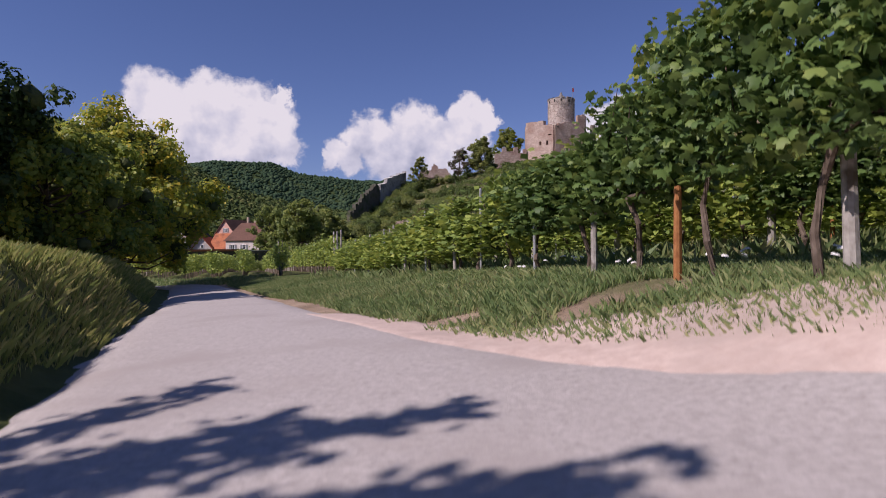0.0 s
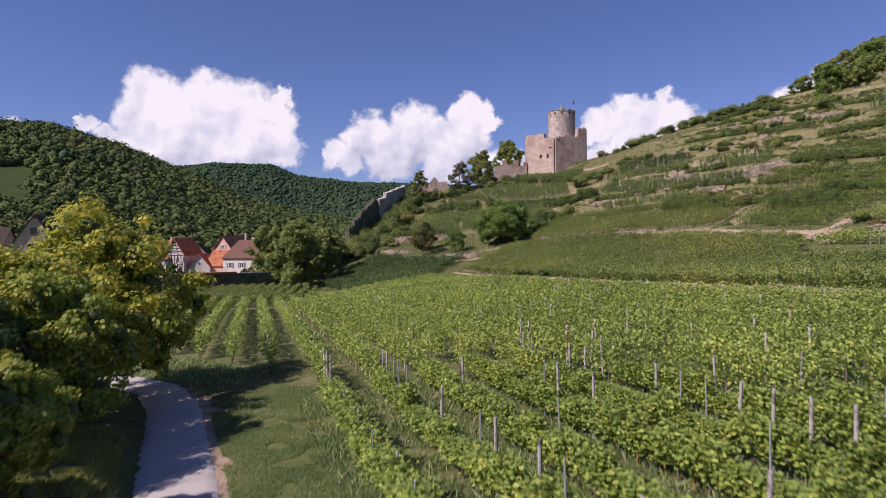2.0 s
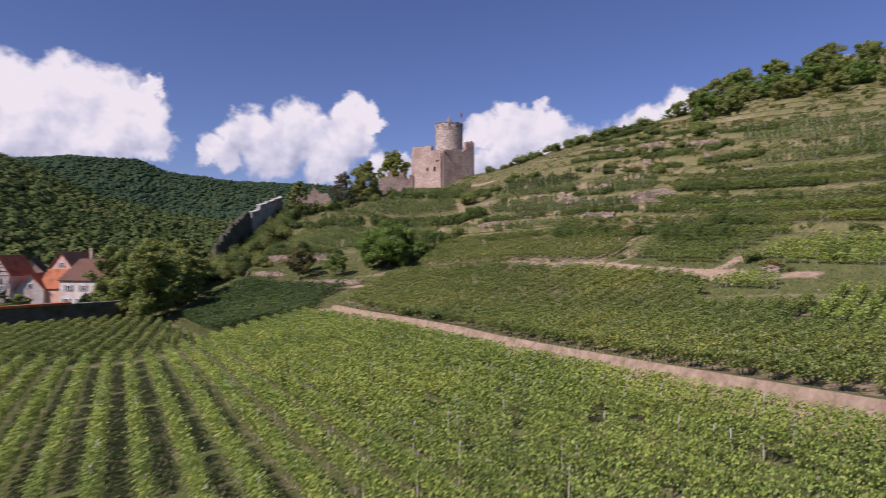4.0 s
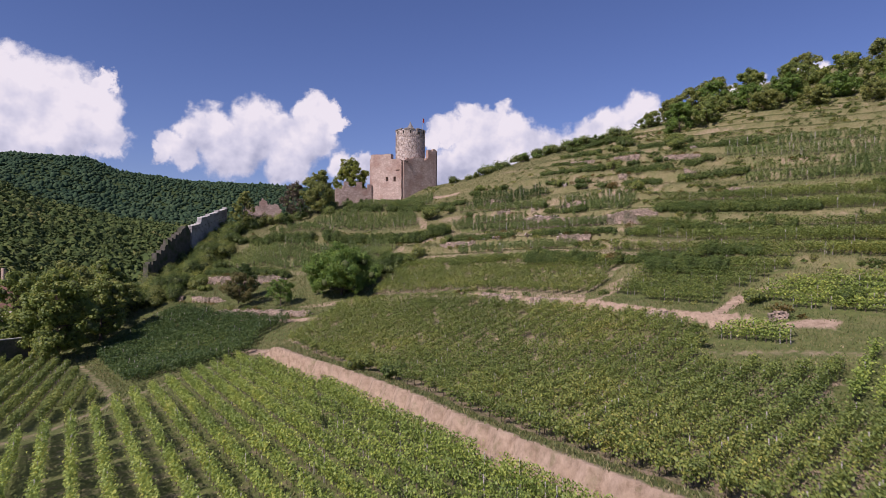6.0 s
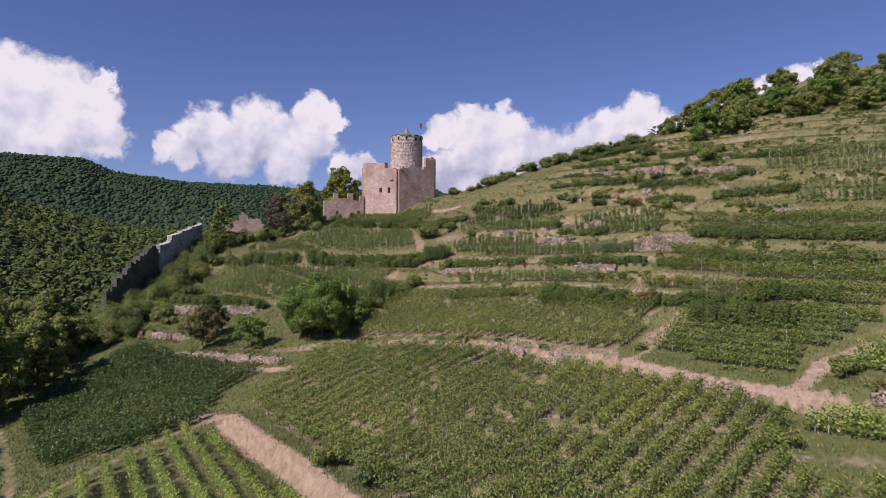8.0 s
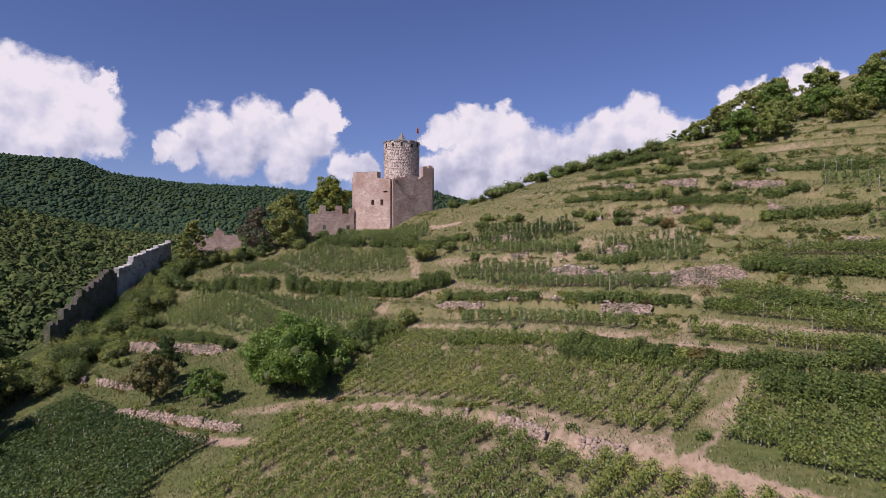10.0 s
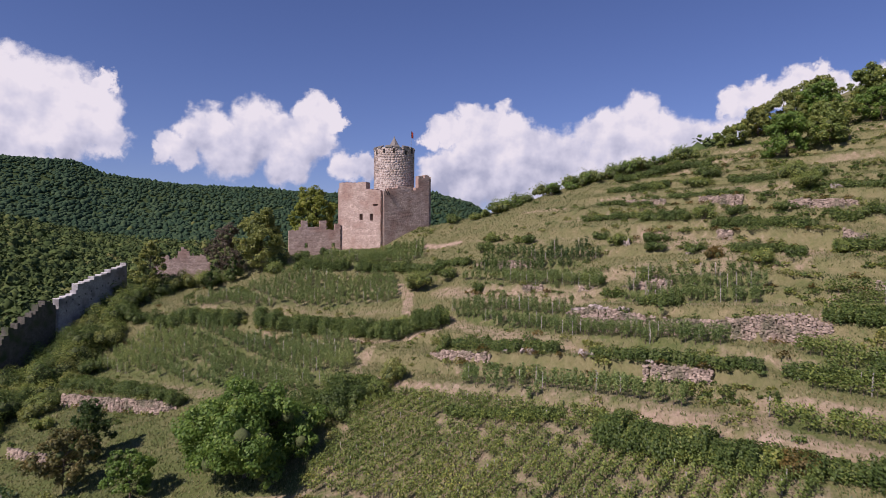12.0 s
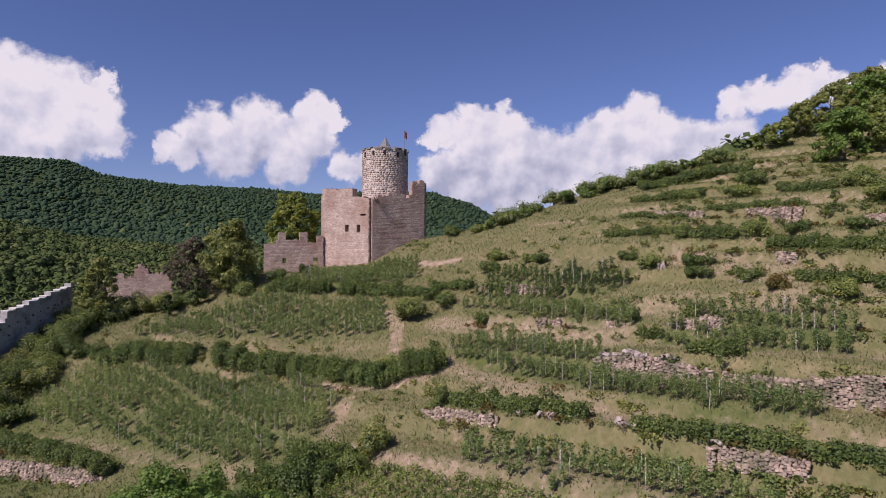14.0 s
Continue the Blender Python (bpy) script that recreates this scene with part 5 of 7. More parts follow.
        part("rim_slab", bm, M_SLATE, tower)
    # dark loops under the rim
    for a in (-2.25, -1.75, -1.15, -0.7, -2.75):
        bm = bmesh.new()
        box(bm, -0.22, -0.12, -0.5, 0.22, 0.12, 0.5)
        ob = part("loophole", bm, M_DARK, tower)
        ob.matrix_basis = Matrix.Translation((R * 0.99 * math.cos(a), R * 0.99 * math.sin(a), H - 1.3 + 0.25 * math.sin(a * 7))) @ pose(0, 0, 0, 0, 0, math.degrees(a) + 90)
    bm = bmesh.new()
    tube(bm, [(0, 0, H - 0.8), (0, 0, H + 0.4), (0, 0, H + 0.5), (0, 0, H + 2.1), (0, 0, H + 3.0)], [1.15, 1.15, 1.35, 0.42, 0.03], 8)
    part("cone_roof", bm, M_SLATE, tower)
    bm = bmesh.new()
    tube(bm, [(4.1, -0.6, H - 0.5), (4.1, -0.6, H + 4.6)], [0.06, 0.045], 6)
    pole = part("flag_pole", bm, M_STEEL, tower)
    bm = bmesh.new()
    for k in range(5):
        for z in (H + 2.9, H + 4.4):
            bm.verts.new((4.15 + 0.13 * k, -0.6 + 0.07 * math.sin(k * 1.7), z - 0.12 * k))
    bm.verts.ensure_lookup_table()
    for k in range(4):
        bm.faces.new([bm.verts[j] for j in (2 * k, 2 * k + 2, 2 * k + 3, 2 * k + 1)])
    bmesh.ops.solidify(bm, geom=bm.faces[:], thickness=0.02)
    part("flag", bm, M_FLAG, tower, "red and dark flag hanging down")

    # curtain wall west of the keep
    cw = tagged(empty("curtain_wall", 0, 0, 0), "low ruined sandstone curtain wall with three merlons and an arched gate", "castle wall")
    a, b = (19.4, 230.6), (31.2, 231.7)
    L = math.dist(a, b)
    tops = [(0, 35.6), (0.2, 36.4), (0.24, 38.0), (0.36, 36.5), (0.56, 36.5), (0.6, 38.0), (0.73, 36.0), (0.9, 37.4)]
    holes = [(3.6, 4.4, 31.6, 32.7), (9.9, 10.8, 30.8, 32.8)]
    slab_wall("wall", a, b, 27.0, tops, 1.2, M_STONE, cw, holes=holes, rough=0.12, seed=8)
    face_stones(cw, a, b, 28.5, stepped(tops, L), 1.2, 0.34, M_KEEPSTONE, 23, holes)
    # red ruin further west
    ruin = tagged(empty("ruined_wall", 0, 0, 0), "broken stretch of red sandstone wall", "castle wall")
    a, b = (-8.8, 227.2), (2.5, 227.4)
    tops = [(0, 27.6), (0.06, 28.9), (0.13, 29.4), (0.25, 29.2), (0.36, 29.5), (0.42, 30.3), (0.48, 31.3), (0.56, 30.9), (0.63, 29.9), (0.7, 29.2), (0.82, 29.6), (0.93, 28.6)]
    slab_wall("wall", a, b, 20.0, tops, 1.1, M_STONE, ruin, rough=0.5, seed=9)
    face_stones(ruin, a, b, 21.0, stepped(tops, math.dist(a, b)), 1.1, 0.34, M_KEEPSTONE, 24)

    # town wall, stepping down the slope
    tw = tagged(empty("town_wall", 0, 0, 0), "long grey stone town wall with pale coping stepping down the hill", "town wall")
    a, b = (-13.6, 222.2), (-21.2, 206.6)
    steps = 12
    tops = [(i / steps, 27.5 - 4.9 * (i // 3 * 3 + 0.75 * (i % 3)) / steps - (1.2 if i >= 9 else 0)) for i in range(steps)]
    slab_wall("wall", a, b, 8.0, tops, 1.3, M_GREYWALL, tw, rough=0.0, seed=10)
    for i in range(steps):
        s0, s1 = i / steps, (i + 1) / steps
        p0 = (a[0] + (b[0] - a[0]) * s0, a[1] + (b[1] - a[1]) * s0)
        p1 = (a[0] + (b[0] - a[0]) * (s1 - 0.004), a[1] + (b[1] - a[1]) * (s1 - 0.004))
        q = (p0[0] + (p1[0] - p0[0]) * 0.28, p0[1] + (p1[1] - p0[1]) * 0.28)
        slab_wall("coping", q if i % 3 == 0 else p0, p1, tops[i][1] + 0.003, [(0, tops[i][1] + 0.14)], 1.45, M_PALECAP, tw, label="pale coping stones", seed=i)
        if i % 3 == 0:
            slab_wall("merlon", p0, q, tops[i][1] + 0.003, [(0, tops[i][1] + 0.75)], 1.4, M_GREYWALL, tw, seed=i)
    d = math.dist(a, b)
    nx, ny = -(b[1] - a[1]) / d, (b[0] - a[0]) / d
    for row in range(2):
        for i in range(11 - 5 * row):
            s = 0.05 + 0.085 * i * (1 + row)
            bm = bmesh.new()
            box(bm, -0.09, -0.1, -0.14, 0.09, 0.1, 0.14)
            ob = part("loophole", bm, M_DARK, tw)
            z = 27.4 - 5.0 * s - 1.6 - 1.5 * row
            ob.matrix_basis = Matrix.Translation((a[0] + (b[0] - a[0]) * s + 0.62 * nx, a[1] + (b[1] - a[1]) * s + 0.62 * ny, z)) @ pose(0, 0, 0, 0, 0, math.degrees(math.atan2(b[1] - a[1], b[0] - a[0])))
    dr = tagged(empty("ruined_town_wall", 0, 0, 0), "broken stub of the town wall overgrown with ivy, its shade in the dark stone colour", "town wall")
    a, b = (-21.5, 206.0), (-29.0, 191.0)
    tops = [(0, 21.2), (0.06, 22.0), (0.14, 21.2), (0.22, 20.1), (0.3, 19.6), (0.38, 18.4), (0.46, 17.9), (0.56, 16.6), (0.63, 15.2), (0.72, 14.6), (0.82, 13.0), (0.9, 12.2)]
    # the shade under the trees is painted as near-black stone
    slab_wall("wall", a, b, -2.0, tops, 1.4, M_SHADEWALL, dr, rough=0.3, seed=12)


castle()


def terrace_wall(line, h, seed, cover=0.0):
    """A dry stone wall of loose irregular stones against a terrace step."""
    rng = np.random.default_rng(seed)
    vs, fs, k = [], [], 0
    at = on_line(line, 0.27)
    for x, y, dx, dy in at:
        if noise.noise(Vector((x * 0.16, y * 0.16, seed))) > cover or rng.random() < 0.05:
            continue
        gx, gy = -dy, dx          # downhill face
        z0 = float(ground(x + gx * 0.9, y + gy * 0.9)) - 0.15
        z1 = float(ground(x - gx * 0.9, y - gy * 0.9)) - 0.2 + 0.35 * noise.noise(Vector((x * 0.5, y * 0.5, 2))) + rng.uniform(-0.1, 0.1)
        z = z0
        while z < z1:
            hh = rng.uniform(0.09, 0.24)
            w, d = rng.uniform(0.11, 0.21), rng.uniform(0.25, 0.45)
            ox = rng.uniform(-0.12, 0.12)
            b = 0.35 + 0.16 * (z1 - z) / max(h, 0.5) + rng.uniform(0, 0.2)
            for cx, cy, cz in ((-w, b, 0), (w, b, 0), (w, b - d, 0), (-w, b - d, 0), (-w * 0.85, b - 0.04, hh), (w * 0.85, b - 0.04, hh), (w * 0.85, b - d, hh), (-w * 0.85, b - d, hh)):
                cx, cy = cx + ox + rng.normal(0, 0.03), cy + rng.normal(0, 0.05)
                vs.append((x + dx * cx + gx * cy, y + dy * cx + gy * cy, z + cz * rng.uniform(0.9, 1.0)))
            fs += [tuple(k + i for i in q) for q in ((0, 1, 5, 4), (1, 2, 6, 5), (2, 3, 7, 6), (3, 0, 4, 7), (4, 5, 6, 7))]
            k += 8
            z += hh
    if not vs:
        return
    base = np.array((at[0][0], at[0][1], float(ground(at[0][0], at[0][1]))))
    root = tagged(empty("terrace_wall", *[float(c) for c in base]), "low dry-stone terrace wall of pinkish rubble", "stone wall", "terrace walls")
    ob = put("stones", mesh_from("stones", np.array(vs) - base, np.array(fs), M_DRYWALL), root)
    ob["kind"] = "stuff"


for number, (line, h) in enumerate(WALLS):
    terrace_wall(line, h, 300 + number, -2.0 if number == len(WALLS) - 1 else 1.0 if number == 2 else 0.25 if number in (5, 8, 9) else 0.0 if number < 4 else -0.15)

# ---- hedges and bushes on the terraces ----
for number, (line, w, h) in enumerate([
    ([(13.8, 194.3), (20, 190), (28.8, 184.6), (33.5, 178), (36.2, 175.2), (43, 174)], 3.2, 2.2),
    ([(-4.6, 206.5), (3, 201), (11, 195.8)], 3.0, 2.1),
    ([(20.5, 211.6), (31, 207)], 2.2, 1.7), ([(32.8, 206.5), (40, 202), (45, 197.5)], 2.4, 1.8),
    ([(-15, 192.3), (-4.2, 182.6), (4.8, 175.2)], 2.2, 1.5),
    ([(40.5, 165.3), (47.2, 158.6), (51.6, 152.4)], 1.9, 1.3), ([(53.6, 147.8), (58.8, 141.5), (65.3, 134)], 1.9, 1.3),
    ([(64, 154.6), (67.4, 150.5)], 1.8, 1.3), ([(36.4, 149), (41.8, 144.3), (46, 140.5)], 1.8, 1.0),
]):
    hedge("hedge", line, w, h, M_HEDGE, 400 + number)
for number, (line, w, h) in enumerate([
    ([(83.5, 198.2), (87.5, 193.4), (92.3, 189.6)], 1.9, 1.2), ([(78.3, 192.2), (85.2, 182.7)], 1.6, 0.9), ([(73.1, 188.9), (81.6, 178.9)], 1.7, 1.0),
    ([(78.5, 177.4), (82.7, 170)], 1.8, 1.4), ([(84, 166), (87.1, 160.9), (90, 152.3)], 1.9, 1.4), ([(86.7, 181.6), (93.4, 169.1)], 1.6, 1.0),
    ([(99.2, 163.1), (101.9, 158), (108, 146)], 1.8, 1.2), ([(98.2, 180), (101.7, 172.3)], 1.8, 1.3), ([(81.4, 158.7), (84.7, 152.3)], 1.8, 1.3),
    ([(89.2, 148.3), (92, 144), (97, 136)], 1.8, 1.3), ([(94.3, 153.8), (98, 148)], 1.8, 1.4),
]):
    hedge("hedge", line, w, h, M_HEDGE, 430 + number, label="low leafy hedge on an upper grass terrace")
for number, (line, w, h) in enumerate([
    ([(67, 133), (73, 126), (84, 110)], 1.8, 1.3), ([(76, 137), (84, 126), (92, 113)], 2.6, 1.6), ([(52, 192), (47, 198)], 2.0, 1.2),
    ([(58, 123), (66, 114), (74, 106)], 2.4, 1.5), ([(47.5, 134.5), (52, 129.5), (56, 124)], 4.2, 2.1), ([(59.5, 114), (63, 110), (67, 105)], 4.0, 2.0),
    ([(20, 159.5), (24, 160.5), (30, 162)], 4.2, 2.8), ([(88, 203), (95, 197), (102, 190)], 2.4, 1.4),
]):
    hedge("hedge", line, w, h, M_HEDGE, 450 + number)

M_OLIVE = leaf_material("olive bush leaves", [(0.15, (0.13, 0.165, 0.045)), (0.6, (0.23, 0.26, 0.068)), (0.9, (0.38, 0.36, 0.1))], patch=0.3)
for number, (x, y, r, h, m) in enumerate([
    (46, 194, 1.8, 2.4, M_HEDGE), (36.8, 178, 1.6, 1.8, M_TREE), (30.2, 160, 1.8, 2.6, M_TREE), (33, 161.5, 1.5, 2, M_TREE), (27, 158, 1.6, 2.4, M_HEDGE), (53, 128, 2.6, 2, M_TREE),
    (57, 124, 2.2, 1.7, M_TREE), (48, 190, 1.6, 1.7, M_HEDGE), (56, 195, 1.8, 1.6, M_HEDGE), (61, 192, 1.6, 1.4, M_TREE), (58, 121.5, 1.7, 1.8, M_AUTUMN), (62, 94, 1.4, 1.8, M_TREE),
    (70, 87, 1.6, 1.7, M_HEDGE), (49, 88, 1.3, 1.6, M_TREE), (84, 168, 2, 2.6, M_TREE), (76, 170.5, 2.2, 1.6, M_HEDGE), (98, 162, 2.2, 2.6, M_TREE), (93, 182, 2, 2.2, M_TREE),
]):
    bush("bush", x, y, r, h, m, 5000 + number, leaf=0.22, n=int(620 * max(1.1, r) ** 1.5))
for number, (x, y, r, h, m) in enumerate([
    (13, 104, 1.5, 1.9, M_TREE), (16, 97.5, 1.4, 1.8, M_HEDGE), (22, 218, 1.8, 2.4, M_HEDGE), (27, 222, 1.4, 2, M_SHADE_TREE), (17, 217, 2.2, 3, M_SHADE_TREE), (72, 180, 1.6, 1.2, M_HEDGE),
    (90, 190, 1.8, 1.4, M_TREE), (64, 169, 1.4, 1.2, M_TREE), (78, 158, 1.8, 1.5, M_AUTUMN), (81, 152, 1.8, 1.5, M_TREE), (88, 165, 1.5, 1.4, M_HEDGE), (104, 166, 2, 1.8, M_HEDGE),
    (56, 219, 2, 1.8, M_HEDGE), (60, 214, 1.6, 1.4, M_TREE), (2.5, 219, 2.2, 3.4, M_TREE), (8.5, 217.5, 2, 3, M_HEDGE), (16, 214, 2.2, 2.6, M_TREE), (-11.2, 219.5, 2.6, 4.4, M_HEDGE),
]):
    bush("bush", x, y, r, h, m, 5018 + number, leaf=0.22, n=int(620 * max(1.1, r) ** 1.5))
for number, (x, y, r, h, m) in enumerate([
    (-13.8, 215.5, 3, 4.2, M_TREE), (-15.2, 211, 3.2, 4.4, M_HEDGE), (-17.5, 206.5, 3.4, 4.2, M_OLIVE), (-11, 211.5, 2.8, 3.4, M_HEDGE), (-12.5, 206, 3.2, 3.6, M_TREE), (-8.5, 208.5, 2.2, 2.4, M_HEDGE),
    (-16, 200.5, 3.4, 3.4, M_OLIVE), (-20.5, 201.5, 3.4, 4.2, M_HEDGE), (-22.5, 195.5, 3.6, 4.4, M_TREE), (-18.5, 194.5, 2.6, 2.6, M_HEDGE), (-25.5, 189.5, 3.6, 4.6, M_OLIVE), (-21, 187.5, 2.8, 2.8, M_HEDGE),
    (-27.5, 182, 3.6, 4.4, M_TREE), (-22.5, 180.5, 2.8, 2.8, M_HEDGE), (-16.5, 183, 2.2, 1.8, M_OLIVE), (-28, 174, 3.4, 4.2, M_HEDGE), (-14, 178.5, 1.8, 1.4, M_TREE), (-4.5, 221, 2.6, 3.6, M_HEDGE),
]):
    bush("bush", x, y, r, h, m, 5036 + number, leaf=0.22, n=int(620 * max(1.1, r) ** 1.5))
for number, (x, y, r, h, m) in enumerate([
    (-1, 219.5, 2.4, 3.8, M_OLIVE), (3.5, 218, 2.2, 3.2, M_HEDGE), (41.6, 190, 2.6, 4, M_TREE), (28.5, 160.5, 2.4, 3.2, M_HEDGE), (32, 162, 2, 2.6, M_OLIVE), (24.5, 158.5, 2.6, 3.2, M_HEDGE),
    (97, 185, 2, 2.8, M_HEDGE), (103, 170, 2.6, 3, M_TREE), (92, 160, 1.4, 1.4, M_HEDGE), (86, 172, 1.3, 1.2, M_HEDGE), (72.5, 174, 1.5, 1.6, M_TREE), (75, 168, 1.6, 1.5, M_HEDGE),
    (79, 163, 1.6, 1.5, M_HEDGE), (90, 147, 1.6, 1.6, M_TREE), (64.5, 166, 1, 1.2, M_HEDGE), (50, 181, 1, 1.6, M_HEDGE), (58, 197, 1.6, 1.8, M_TREE), (63, 190, 1.5, 1.4, M_HEDGE),
]):
    bush("bush", x, y, r, h, m, 5054 + number, leaf=0.22, n=int(620 * max(1.1, r) ** 1.5))
for number, (x, y, r, h, m) in enumerate([
    (84, 150, 1.6, 1.4, M_HEDGE), (69, 160.5, 1.2, 1.2, M_TREE),
]):
    bush("bush", x, y, r, h, m, 5072 + number, leaf=0.22, n=int(620 * max(1.1, r) ** 1.5))

rng = np.random.default_rng(58)
number = 0
for t in np.linspace(0, 1, 15):
    for off in (2.6, 6.2, 9.6):
        if off > 9 and t < 0.3 or rng.random() < 0.08:
            continue
        x, y = -13.0 - 17.5 * t + off * 0.86 + rng.normal(0, 0.9), 222 - 44 * t - off * 0.4 + rng.normal(0, 0.9)
        if inside(BLOCKS["terrace_b"][0], np.array([x]), np.array([y]))[0]:
            continue
        r = float(rng.uniform(2.4, 3.8)) * (0.75 if off > 9 else 1)
        number += 1
        bush("bush", float(x), float(y), r, r * float(rng.uniform(1.05, 1.4)), (M_HEDGE, M_OLIVE, M_HEDGE, M_TREE)[number % 4], 5900 + number, 0.24, int(520 * r ** 1.5), "big rounded bush below the town wall", group="bushes below the town wall")

# ---- trees ----
M_CHESTNUT = leaf_material("chestnut leaves", [(0.15, (0.13, 0.17, 0.03)), (0.6, (0.22, 0.26, 0.045)), (0.9, (0.36, 0.35, 0.07))], patch=0.3, through=0.4)
M_RUSSET = leaf_material("russet green leaves", [(0.15, (0.10, 0.105, 0.035)), (0.6, (0.165, 0.155, 0.05)), (0.9, (0.27, 0.21, 0.075))], patch=0.3)
tree("walnut_tree", 14.8, 151.0, 9.4, 8.2, M_WALNUT, 601, 0.26, 42000, 0.34, 0.04, "broad green walnut tree on the terrace", 36)
tree("fruit_tree", -5.0, 158.8, 7.2, 3.4, M_RUSSET, 602, 0.24, 5200, 0.14, 0.15, "fruit tree with yellowing russet-green leaves", 26)
tree("fruit_tree", 3.2, 152.6, 5.4, 3.0, M_WALNUT, 603, 0.22, 4600, 0.12, 0.2, "small spreading green fruit tree on the grass", 20)
tree("fir_tree", -4.2, 165.4, 7.6, 2.6, M_SHADE_TREE, 604, 0.22, 6000, 0.13, 0.04, "dark conifer on the grass below the terrace hedge", 34)
tree("lime_tree", -34, 147, 16.0, 6.8, M_TREE, 605, 0.38, 17000, 0.4, 0.06, "big grey-green tree at the field's edge below the town wall", 46)
tree("lime_tree", -30, 157, 13, 5.4, M_TREE, 606, 0.36, 10000, 0.32, 0.06, "grey-green tree beside the town wall", 36)
tree("ash_tree", -38, 166, 14, 6.4, M_OLIVE, 607, 0.34, 14000, 0.34, 0.05, "olive-green tree beside the town wall", 36)
tree("ash_tree", -35, 178, 12, 5.5, M_TREE, 621, 0.36, 9000, 0.3, 0.05, "green tree below the ruined town wall", 30)
tree("ash_tree", -43, 156, 15, 6.0, M_TREE, 622, 0.4, 9000, 0.34, 0.04, "green tree at the field corner", 36)
tree("ash_tree", -30, 170, 8, 4.4, M_OLIVE, 618, 0.34, 7000, 0.3, 0.08, "olive-green tree beside the ruined town wall", 26)
tree("maple_tree", -16.2, 31.0, 8.7, 4.7, M_MAPLE, 608, 0.18, 30000, 0.24, 0.1, "maple tree turning yellow and orange beside the road", 50)
tree("maple_tree", -15.8, 25.0, 6.4, 4.0, M_MAPLE, 619, 0.18, 22000, 0.22, 0.08, "maple tree with green and yellow leaves beside the road", 42)
tree("maple_tree", -13.0, 21.6, 5.4, 3.0, M_MAPLE_GREEN, 609, 0.14, 20000, 0.2, 0.05, "young maple with yellow-green leaves on the bank beside the road", 44)
tree("roadside_tree", -14.4, 17.2, 6.3, 3.2, M_SHADE_TREE, 610, 0.13, 26000, 0.2, 0.04, "tall dark leafy tree on the bank beside the road", 50)
tree("roadside_tree", -9.4, 14.6, 3.2, 1.9, M_MAPLE_GREEN, 623, 0.11, 14000, 0.12, 0.03, "leafy green shrub over the road bank", 34)
tree("roadside_tree", -10.4, 12.2, 5.2, 2.4, M_SHADE_TREE, 611, 0.11, 18000, 0.16, 0.03, "dark leafy young tree over the road bank", 44)


def bough_tree(x, y, seed):
    """A tree beside the road whose long low boughs reach towards it."""
    rng = np.random.default_rng(seed)
    z = float(ground(x, y)) - 0.1
    root = empty("roadside_tree", x, y, z)
    bm = bmesh.new()
    tube(bm, [(0, 0, -0.3), (0.08, 0.05, 1.6), (0.3, 0.2, 3.2), (0.2, 0.3, 4.6)], [0.17, 0.13, 0.09, 0.03], 9)
    ends = [(2.0, 2.7, 3.8), (2.6, 1.8, 3.8), (3.4, 1.85, 3.8), (3.9, 1.0, 3.8), (-1.4, 0.6, 4.2), (-0.6, -1.5, 4.4), (0.4, 0.6, 5.2)]
    pts, outs = [], []
    for ex, ey, ez in ends:
        start, end = Vector((0.25, 0.16, 2.9)), Vector((ex, ey, ez))
        mid = start.lerp(end, 0.5) + Vector((0, 0, 0.25))
        tube(bm, [start, mid, end], [0.06, 0.04, 0.01], 6)
        n = 480
        t = rng.uniform(0.12, 1.0, n)
        wide = 0.24 * np.sin(np.clip(t * 1.05, 0, 1) * 2.7) + 0.05
        o = rng.normal(0, 1, (n, 3)) * wide[:, None] * (0.55, 0.55, 0.4)
        base = np.array([start.lerp(mid, float(a) * 2) if a < 0.5 else mid.lerp(end, float(a) * 2 - 1) for a in t])
        pts.append(base + o)
    part("trunk", bm, M_BARK, root, "grey-brown trunk and long low boughs")
    p = np.concatenate(pts)
    v, f = kites(p, 0.13, rng, 0.4)
    put("crown", mesh_from("crown", v, f, M_SHADE_TREE), root)
    tagged(root, "dark leafy tree with long boughs beside the gravel road", "tree", "trees")


bough_tree(-7.5, -1.5, 612)
tree("chestnut_tree", 25.4, 240.5, 16.2, 5.6, M_CHESTNUT, 613, 0.42, 12000, 0.4, 0.1, "round yellow-green chestnut tree behind the castle wall", 40)
tree("hornbeam_tree", 13.6, 220.5, 12.6, 5.8, M_OLIVE, 614, 0.34, 13000, 0.3, 0.04, "tall olive-green tree at the castle wall", 40)
tree("hornbeam_tree", 6.4, 222.5, 11.5, 4.6, M_PURPLE, 615, 0.3, 4200, 0.2, 0.06, "purplish thin tree before the ruined wall", 30)
tree("birch_tree", -8.0, 219.0, 12.5, 3.4, M_OLIVE, 616, 0.3, 6500, 0.2, 0.05, "yellowing tree beside the town wall", 30)
tree("cypress_tree", 8.2, 216.5, 5.5, 1.0, M_SHADE_TREE, 617, 0.3, 1800, 0.12, 0.03, "dark narrow cypress before the ruined wall", 16)
tree("cypress_tree", 4.0, 214.5, 4.2, 0.9, M_SHADE_TREE, 620, 0.3, 1200, 0.12, 0.03, "dark narrow cypress before the ruined wall", 14)

